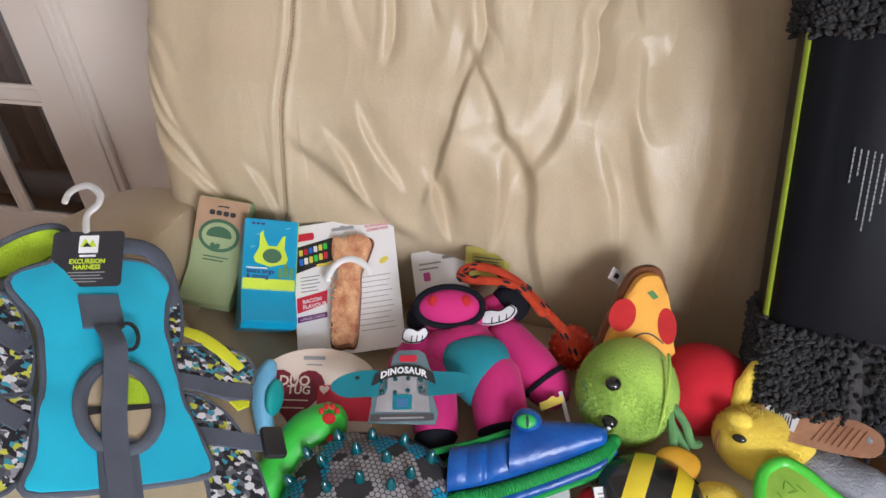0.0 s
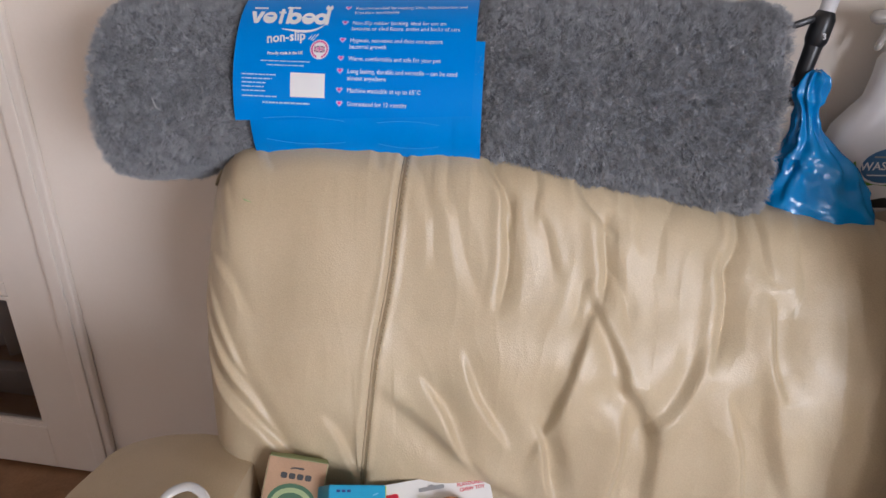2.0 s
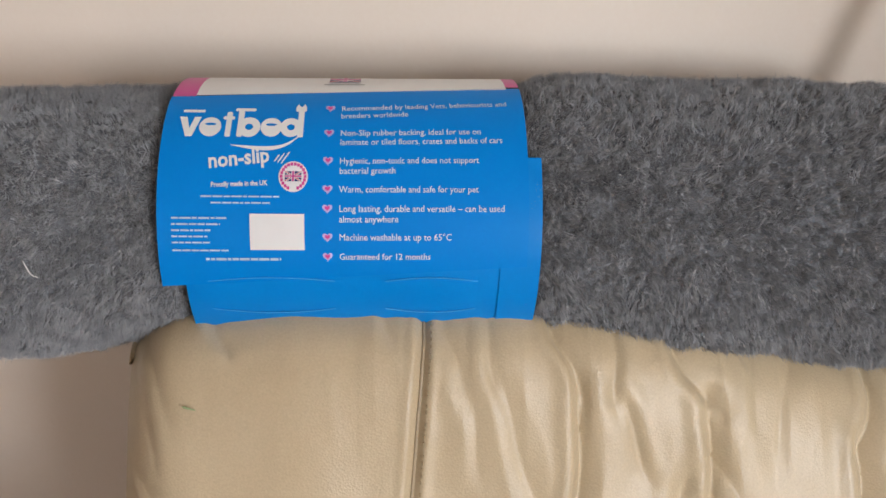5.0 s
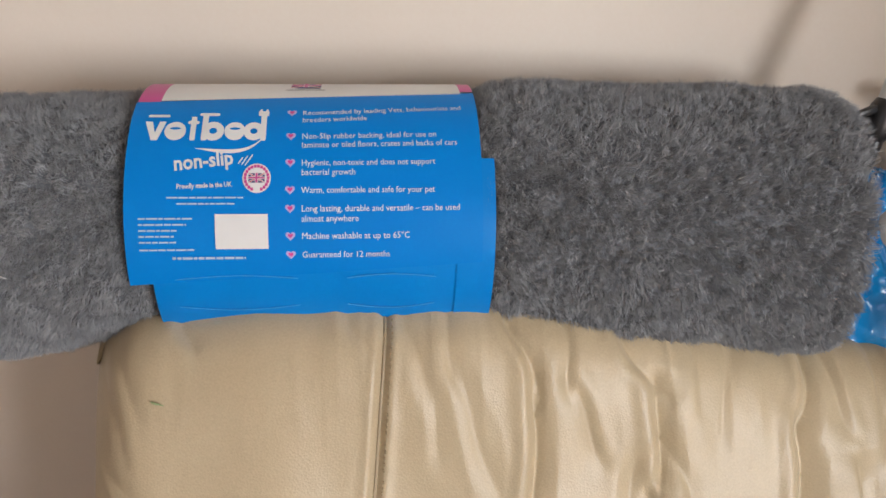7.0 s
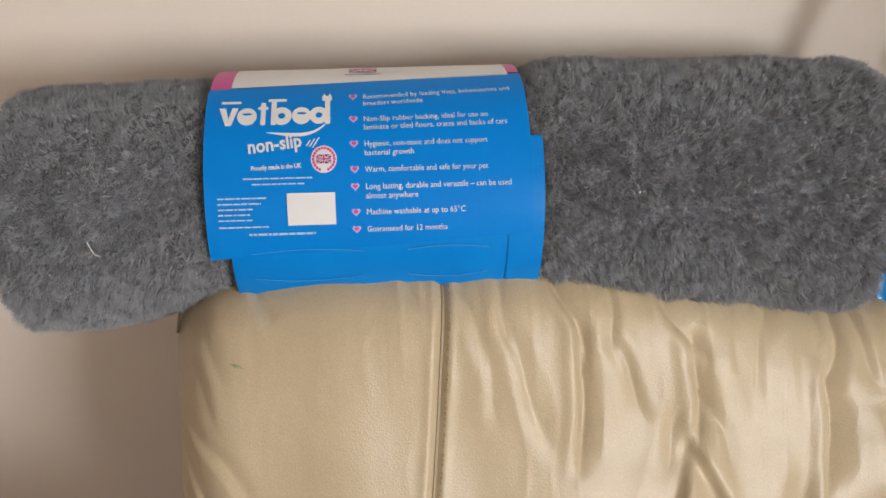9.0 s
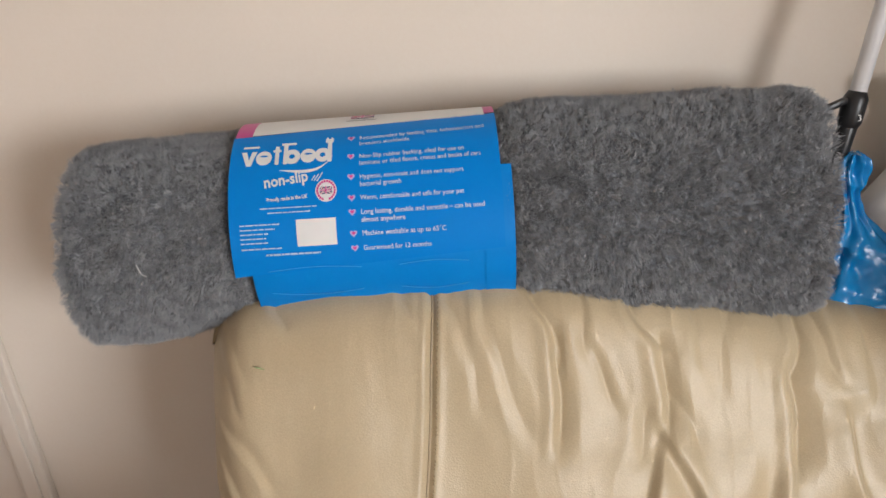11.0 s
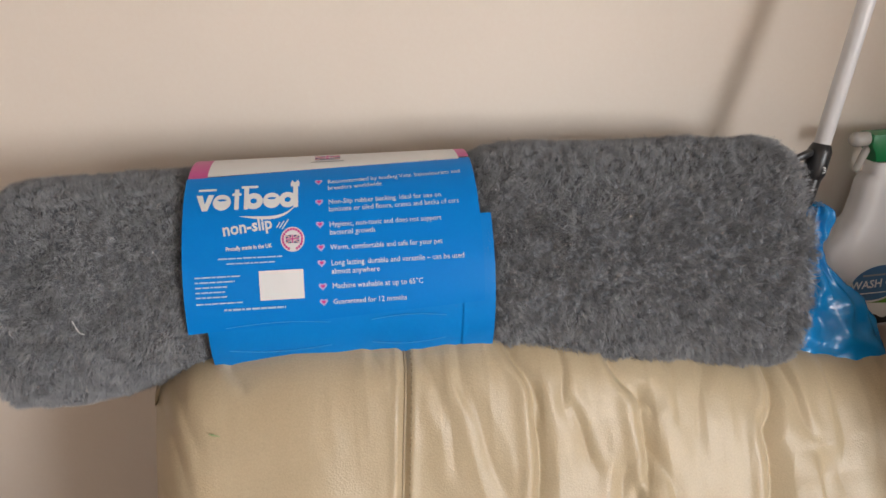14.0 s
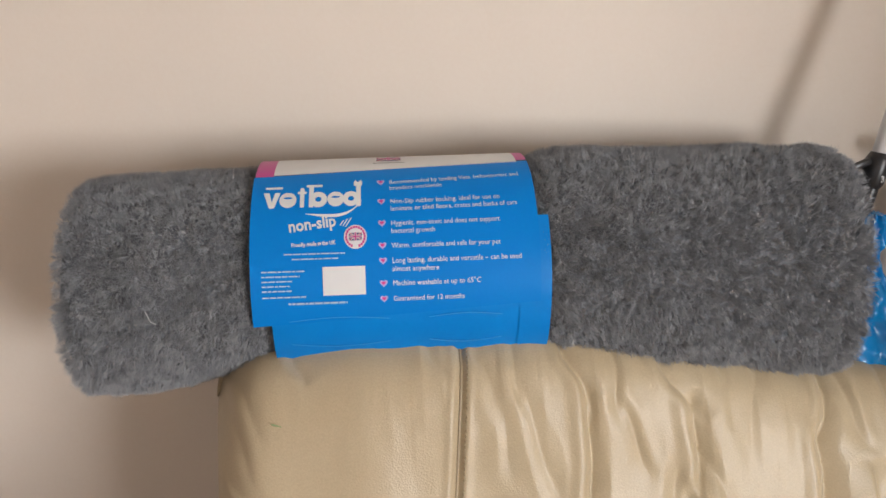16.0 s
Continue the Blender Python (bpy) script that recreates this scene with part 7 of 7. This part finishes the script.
    part("foot_trim", bm_tube([Vector((-0.272 + 0.038 * math.cos(a), 0.488 + 0.028 * math.sin(a), 0.512)) for a in (math.pi * k / 12 for k in range(13))], 0.005, 8), GREENPIPE, t)
    t.location.x += 0.003


def dino_card():
    t = thing("product_card", (-0.29, 0.74, 0.54), "grey dinosaur shaped plastic card with spotted print", "card")
    m = frame3((-0.2655, 0.716, 0.590), (0.195, 0.024, 0.006), (-0.005, 0.085, 0.050))
    body = [(-0.048, -0.042), (0.050, -0.046), (0.054, -0.030), (0.046, -0.004), (0.074, -0.002), (0.094, 0.004), (0.100, 0.014), (0.090, 0.023), (0.060, 0.024), (0.042, 0.034), (0.034, 0.058), (0.024, 0.064), (-0.006, 0.064), (-0.014, 0.056), (-0.018, 0.038),
            (-0.038, 0.026), (-0.066, 0.030), (-0.090, 0.022), (-0.098, 0.010), (-0.086, 0.000), (-0.060, 0.000), (-0.044, 0.006), (-0.044, -0.016)]
    part("card_sheet", bm_plate(body, 0.003, 0.0008), mat("blue_grey_plastic_card", (0.13, 0.20, 0.22), 0.25, coat=0.4), t, "", m)
    put_plate("fish_arm", smooth_outline([(-0.024, -0.001), (-0.024, 0.030), (-0.060, 0.035), (-0.094, 0.026), (-0.106, 0.011), (-0.088, -0.003), (-0.055, -0.004)], 3), m, TEALCL, t, 0.0032, 0.001, "teal printed arm")
    put_plate("fish_arm", smooth_outline([(0.026, -0.002), (0.026, 0.028), (0.060, 0.030), (0.092, 0.026), (0.104, 0.013), (0.092, 0.000), (0.060, -0.004)], 3), m, TEALCL, t, 0.0032, 0.001, "teal printed arm")
    put_plate("eye_print", ellipse(-0.066, 0.024, 0.0035, 0.0030, 10), m, INKK, t, 0.0046, 0.0005)
    put_plate("hand_hole", rrect(-0.004, 0.046, 0.022, 0.056, 0.003, 2), m, INKR, t, 0.0034, 0.0008, "red showing through the hand hole")
    put_plate("scale_panel", [(-0.038, -0.026), (0.042, -0.028), (0.036, 0.026), (-0.030, 0.026)], m, HEXG, t, 0.0034, 0.0008, "grey scale print")
    put_plate("door_print", rrect(-0.012, -0.024, 0.016, -0.002, 0.002), m, TEALCL, t, 0.0045, 0.0005)
    put_plate("door_print", rrect(-0.006, -0.020, 0.010, -0.008, 0.001), m, LABELBL, t, 0.0052, 0.0005)
    put_plate("foot_strip", rrect(-0.044, -0.040, 0.048, -0.030, 0.001), m, HEXD, t, 0.0034, 0.0008)
    bars("small_print", m, -0.030, -0.037, (0.064,), 0.01, 0.0025, INKG, t, 0.0046)
    for k in range(8):
        part("stud", bm_blob((-0.028 + 0.019 * (k % 4), 0.018 - 0.014 * (k // 4) + 0.003 * math.sin(k), 0.005), (0.0034, 0.0034, 0.003), 10), TEALSPIKE, t, "", m)
    put_plate("name_strip", [(-0.044, 0.011), (-0.039, 0.029), (-0.018, 0.039), (0.004, 0.042), (0.026, 0.039), (0.046, 0.029), (0.051, 0.011), (0.028, 0.022), (0.003, 0.025), (-0.022, 0.022)], m, INKK, t, 0.0052, 0.0008)
    bm = bm_text("DINOSAUR", 0.0130, "CENTER", 1.05, 0.0, 0.0006)
    for v in bm.verts:
        v.co.x, v.co.y = v.co.x + 0.003, v.co.y + 0.0290 - 6.5 * v.co.x ** 2
    part("lettering", bm, INKW, t, "", m @ Matrix.Translation((0, 0, 0.0064)), smooth=False)
    part("yellow_clip", bm_plate([(0, 0), (0.034, 0.012), (0.032, 0.022), (0.024, 0.019), (0.018, 0.022), (0.010, 0.016), (-0.002, 0.012)], 0.002), INKY, thing("packet_clip", (-0.05, 0.76, 0.52), "small yellow plastic clip", "clip"), "",
         frame3((-0.068, 0.756, 0.535), (0.95, 0.15, 0.0), (0, 0.7, 0.7)))


# ---- rolled mat in its card sleeve ----
def door_mat():
    t = thing("rolled_door_mat", (0.36, 0.84, 0.45), "rolled dark grey noodle mat in a black and lime card sleeve", "door mat")
    ax = Vector((0.012, 0.130, 0.369)).normalized()
    o = Vector((0.369, 0.884, 0.640))
    xd = Vector((0.99, -0.06, 0)).normalized()
    m = Matrix.Identity(4)
    z = ax
    y = z.cross(xd).normalized()
    x = y.cross(z).normalized()
    m = Matrix((x, y, z)).transposed().to_4x4()
    m.translation = o
    HW, HD = 0.132, 0.085

    def sec(h, k=1.0, e=0.62):
        def f(a):
            ca, sa = math.cos(a), math.sin(a)
            return Vector((math.copysign(abs(ca) ** e, ca) * HW * k, math.copysign(abs(sa) ** e, sa) * HD * k, h))
        return f

    part("mat_roll", bm_loft([sec(h, k) for h, k in ((-0.175, 0.75), (-0.165, 0.90), (-0.14, 0.97), (0.0, 0.97), (0.4, 0.97), (0.52, 0.97), (0.55, 0.90), (0.56, 0.75))], 48), NOODLEB, t, "dark grey mat backing", m)
    part("card_sleeve", bm_loft([sec(0.0), sec(0.1, 1.003), sec(0.2, 1.0), sec(0.3, 1.003), sec(0.392)], 64), MATBLK, t, "glossy black card sleeve", m)
    part("lime_edge", bm_loft([(lambda a, h=h: Vector((-0.1285 + 0.0042 * math.cos(a), -0.040 + 0.0080 * math.sin(a), h))) for h in (-0.002, 0.1, 0.2, 0.3, 0.394)], 12), LIMEEDGE, t, "lime green card edge", m)
    part("lime_edge", bm_box(0.012, 0.0014, 0.39, 0, 1, (0.045, -HD * 1.004, 0.001)), LIMEEDGE, t, "lime green card edge", m, smooth=False)
    # small white print, running along the sleeve
    for k, (h1, h0) in enumerate(((0.256, 0.214), (0.254, 0.226), (0.253, 0.165), (0.252, 0.150), (0.250, 0.168), (0.250, 0.190))):
        bm = bmesh.new()
        h = h1
        while h > h0:
            w = 0.002 + 0.005 * abs(math.sin(h * 900 + k * 3))
            x0 = -0.066 + k * 0.0078
            bm.faces.new([bm.verts.new(p) for p in ((x0, 0, h - w), (x0 + 0.0017, 0, h - w), (x0 + 0.0017, 0, h), (x0, 0, h))])
            h -= w + 0.0014
        part("small_print", bm, INKG, t, "", m @ Matrix.Translation((0, -HD * 1.007, 0)), smooth=False)
    # chenille noodles at both ends
    rng = np.random.default_rng(12)

    def noodles(h0, h1, count, seed):
        bm = bmesh.new()
        for _ in range(count):
            a = rng.uniform(math.pi * 0.78, math.pi * 2.02)
            h = rng.uniform(h0, h1)
            p = sec(h, 1.0)(a)
            n = Vector((p.x / HW ** 2, p.y / HD ** 2, 0)).normalized()
            n = (n + Vector(rng.normal(0, 0.35, 3))).normalized()
            s = n.cross(Vector((0, 0, 1))).normalized()
            u = s.cross(n)
            r, ln = rng.uniform(0.0034, 0.0044), rng.uniform(0.010, 0.017)
            rows = []
            for hh, k in ((0, 0.9), (0.45, 1.05), (0.85, 0.75), (1.0, 0.25)):
                rows.append([bm.verts.new(p + n * ln * hh + s * math.cos(b) * r * k + u * math.sin(b) * r * k) for b in (2 * math.pi * q / 6 for q in range(6))])
            for ra, rb in zip(rows, rows[1:]):
                for q in range(6):
                    bm.faces.new((ra[q], ra[(q + 1) % 6], rb[(q + 1) % 6], rb[q]))
            bm.faces.new(rows[-1])
        ob = part("noodle_pile", bm, NOODLE, t, "", m)
        ob["kind"] = "stuff"

    noodles(-0.165, 0.004, 2900, 1)
    noodles(0.388, 0.55, 2300, 2)
    part("binding_tape", bm_box(0.016, 0.006, 0.150, 0.002, 2, (-0.022, -HD - 0.003, -0.160)), MATTAPE, t, "grey binding tape", m @ pose(0, 0, 0, 0, -8, 0))


# ---- things behind, on the top of the sofa back ----
def scooper():
    t = thing("waste_scooper", (0.15, 1.30, 1.02), "white tube scooper wrapped in a blue plastic bag", "waste scooper")
    a, b = Vector((0.122, 1.335, 1.305)), Vector((0.262, 1.390, 1.96))
    part("tube", bm_tube([a, (a + b) / 2, b], 0.0115, 16), POLEW, t, "white enamelled tube")
    d = (b - a).normalized()
    part("grip", bm_tube([a - d * 0.11, a - d * 0.05, a + d * 0.002], [0.0115, 0.0125, 0.0140], 16), BLACKPL, t, "black plastic grip")
    part("collar", bm_tube([a - d * 0.020, a + d * 0.012], 0.0165, 16), BLACKPL, t, "black plastic collar")
    part("lever", bm_box(0.034, 0.010, 0.010, 0.003, 2), BLACKPL, t, "black clamp lever", frame3(a + Vector((-0.026, -0.004, 0.002)), (1, 0.1, 0.35), (0, 1, 0)))
    m = frame3(a + Vector((0.001, -0.0172, -0.012)), (1, 0, 0.1), d)
    put_text("lettering", "3", 0.013, m, 0, -0.004, INKW, t, "CENTER", lift=0.0004)
    c = Vector((0.134, 1.316, 1.0))
    prof = [(0.004, 0.078, 0.046, 0.014), (0.012, 0.100, 0.054, 0.020), (0.030, 0.101, 0.054, 0.018), (0.060, 0.094, 0.050, 0.014), (0.090, 0.082, 0.044, 0.008), (0.115, 0.062, 0.037, 0.000), (0.140, 0.038, 0.028, -0.006), (0.165, 0.026, 0.022, -0.012),
            (0.180, 0.021, 0.019, -0.014), (0.192, 0.020, 0.019, -0.016), (0.205, 0.028, 0.024, -0.016), (0.222, 0.030, 0.026, -0.015), (0.236, 0.024, 0.022, -0.013), (0.244, 0.014, 0.014, -0.012)]
    secs = []
    fine = smooth_path([(p[0], p[1], p[2]) for p in prof], 60)
    offs = np.interp([p.x for p in fine], [p[0] for p in prof], [p[3] for p in prof])
    for p, off in zip(fine, offs):
        def f(a, p=p, off=off):
            e = 0.8
            ca, sa = math.cos(a), math.sin(a)
            q = c + Vector((math.copysign(abs(ca) ** e, ca) * p.y * 0.88 + off, math.copysign(abs(sa) ** e, sa) * p.z - 0.034 * max(0.0, 1 - p.x / 0.19), p.x))
            k = 0.55 + 0.45 * min(1, p.y / 0.06)
            cr = abs(noise.noise(Vector((q.x * 17 + q.z * 14, q.y * 18, q.z * 16)))) + 0.55 * abs(noise.noise(Vector((q.x * 42, q.y * 42, q.z * 30 + 3))))
            pleat = 0.0035 * math.sin(a * 9 + 3 * math.sin(p.x * 30)) * (1 if p.x > 0.06 else 0.25)
            return q + Vector((ca, sa, 0)) * (-0.016 * cr * k * (0.4 if p.x < 0.03 else 1) + pleat)
        secs.append(f)
    part("plastic_bag", bm_loft(secs, 90), BAGBLUE, t, "crumpled glossy blue plastic bag")


def spray_bottle():
    t = thing("spray_bottle", (0.27, 1.405, 0.985), "white cleaning spray bottle with a green trigger head", "spray bottle")
    base = Vector((0.276, 1.405, 0.980))
    prof = [(0.0, -0.012, 0.060, 0.032), (0.006, -0.012, 0.065, 0.035), (0.060, -0.010, 0.068, 0.036), (0.110, -0.007, 0.070, 0.036), (0.140, -0.004, 0.066, 0.035), (0.168, 0.004, 0.052, 0.031),
            (0.190, 0.011, 0.041, 0.027), (0.225, 0.014, 0.037, 0.025), (0.250, 0.014, 0.035, 0.024), (0.258, 0.014, 0.030, 0.022), (0.262, 0.014, 0.024, 0.020), (0.282, 0.014, 0.023, 0.019)]
    secs = []
    for h, off, w, dp in prof:
        def f(a, h=h, off=off, w=w, dp=dp):
            e = 0.72
            ca, sa = math.cos(a), math.sin(a)
            return base + Vector((off + math.copysign(abs(ca) ** e, ca) * w, math.copysign(abs(sa) ** e, sa) * dp, h))
        secs.append(f)
    part("bottle_body", bm_loft(secs, 40), BOTTLEW, t, "white plastic bottle")
    m = frame3(base + Vector((0.012, -0.0365, 0.0)), (1, 0, 0), (0, 0.03, 1))
    lab = part("green_panel", bm_plate(smooth_outline([(-0.060, 0.030), (-0.060, 0.075), (-0.030, 0.105), (0.020, 0.118), (0.055, 0.110), (0.056, 0.030)], 4), 0.0012), LABELGR, t, "green printed label", m)
    put_plate("oval_rim", ellipse(0.008, 0.086, 0.050, 0.034, 32, 8), m, INKW, lab, 0.0016, 0.0006)
    put_plate("oval_panel", ellipse(0.008, 0.086, 0.046, 0.030, 32, 8), m, LABELBL, lab, 0.0024, 0.0006, "slate blue oval")
    put_text("lettering", "WASH OFF", 0.0195, m, 0.009, 0.079, INKW, lab, "CENTER", turn=2, bold=0.0004, lift=0.0034)
    bars("small_print", m, -0.020, 0.099, (0.040,), 0.01, 0.003, INKG, lab, 0.0034)
    bars("small_print", m, -0.026, 0.068, (0.062,), 0.01, 0.0022, INKW, lab, 0.0034)
    put_plate("brand_patch", rrect(0.028, 0.100, 0.056, 0.126, 0.006), m, TRIGGREEN, lab, 0.0036, 0.0008)
    bars("brand_mark", m, 0.033, 0.116, (0.018, 0.018), 0.009, 0.0055, INKW, lab, 0.0048)
    put_plate("picture_strip", [(-0.056, 0.008), (0.056, 0.008), (0.056, 0.046), (-0.010, 0.052), (-0.056, 0.044)], m, CARDW, lab, 0.0018, 0.0006, "black and white picture strip")
    put_plate("picture_patch", smooth_outline([(-0.050, 0.020), (-0.034, 0.034), (-0.012, 0.026), (0.012, 0.030), (0.030, 0.022), (0.050, 0.028), (0.052, 0.014), (0.0, 0.012), (-0.048, 0.012)], 3), m, INKK, lab, 0.0026, 0.0004)
    h = base + Vector((0.014, 0, 0.282))
    prof2 = [(-0.034, 0.044), (0.050, 0.044), (0.066, 0.037), (0.070, 0.027), (0.044, 0.022), (0.030, 0.014), (0.024, 0.000), (-0.022, 0.000), (-0.026, 0.014), (-0.034, 0.026)]
    bm = bm_plate(prof2, 0.030, 0.004, -0.015)
    hd = part("trigger_head", bm, TRIGGREEN, t, "green plastic trigger head", frame3(h, (1, 0, 0), (0, 0, 1)))
    part("nozzle", bm_tube([h + Vector((-0.035, 0, 0.035)), h + Vector((-0.053, 0, 0.035))], 0.0115, 14), CLEARPL, hd, "translucent nozzle")
    part("trigger", bm_tube(smooth_path([h + Vector((-0.030, 0, 0.022)), h + Vector((-0.036, 0, 0.005)), h + Vector((-0.042, 0, -0.012))], 8), 0.006, 10), CLEARPL, hd, "translucent trigger")
    t.location += Vector((-0.004, 0.0, 0.012))


def blue_bottle():
    t = thing("cleaner_bottle", (0.44, 1.37, 0.96), "tall dark teal plastic cleaner bottle", "bottle")
    base = Vector((0.445, 1.385, 0.965))
    secs = []
    for h, w, dp in ((0.0, 0.066, 0.034), (0.008, 0.072, 0.038), (0.20, 0.074, 0.040), (0.30, 0.072, 0.039), (0.335, 0.060, 0.034), (0.355, 0.030, 0.026), (0.40, 0.028, 0.024)):
        def f(a, h=h, w=w, dp=dp):
            e = 0.6
            ca, sa = math.cos(a), math.sin(a)
            return base + Vector((math.copysign(abs(ca) ** e, ca) * w - 0.02 * h, math.copysign(abs(sa) ** e, sa) * dp, h))
        secs.append(f)
    part("bottle_body", bm_loft(secs, 36), TUBBLUE, t)
    m = frame3(base + Vector((-0.010, -0.041, 0.0)), (1, 0, 0), (0, 0, 1))
    put_plate("oval_label", ellipse(0.0, 0.19, 0.052, 0.036, 28), m, INKW, t, 0.0, 0.0012, "white ringed oval label")
    put_plate("oval_label", ellipse(0.0, 0.19, 0.047, 0.031, 28), m, MAROON, t, 0.0014, 0.0006)
    put_plate("white_stripe", rrect(-0.058, 0.006, -0.048, 0.12, 0.002, 2), m, INKW, t, 0.0, 0.001)
    t2 = thing("cleaner_tub", (0.45, 1.31, 0.93), "blue grey translucent plastic tub", "tub")
    secs = []
    b2 = Vector((0.452, 1.318, 0.945))
    for h, w in ((0.0, 0.044), (0.006, 0.048), (0.09, 0.050), (0.115, 0.048), (0.120, 0.052), (0.135, 0.052), (0.138, 0.046)):
        secs.append(lambda a, h=h, w=w: b2 + Vector((math.cos(a) * w, math.sin(a) * w * 0.55, h)))
    part("tub_body", bm_loft(secs, 32), TUBGREY, t2)
    t.scale.z = 1.22
    t.location.x -= 0.010


harness()
cartons()
chew_packs()
tags_behind()
pink_toy()
rope_ball()
pizza_toy()
apple_toy()
red_ball()
bee_toy()
yellow_toys()
grey_toy()
green_chew()
green_stick()
dental_brush()
croc_toy()
dino_card()
door_mat()
scooper()
spray_bottle()
blue_bottle()
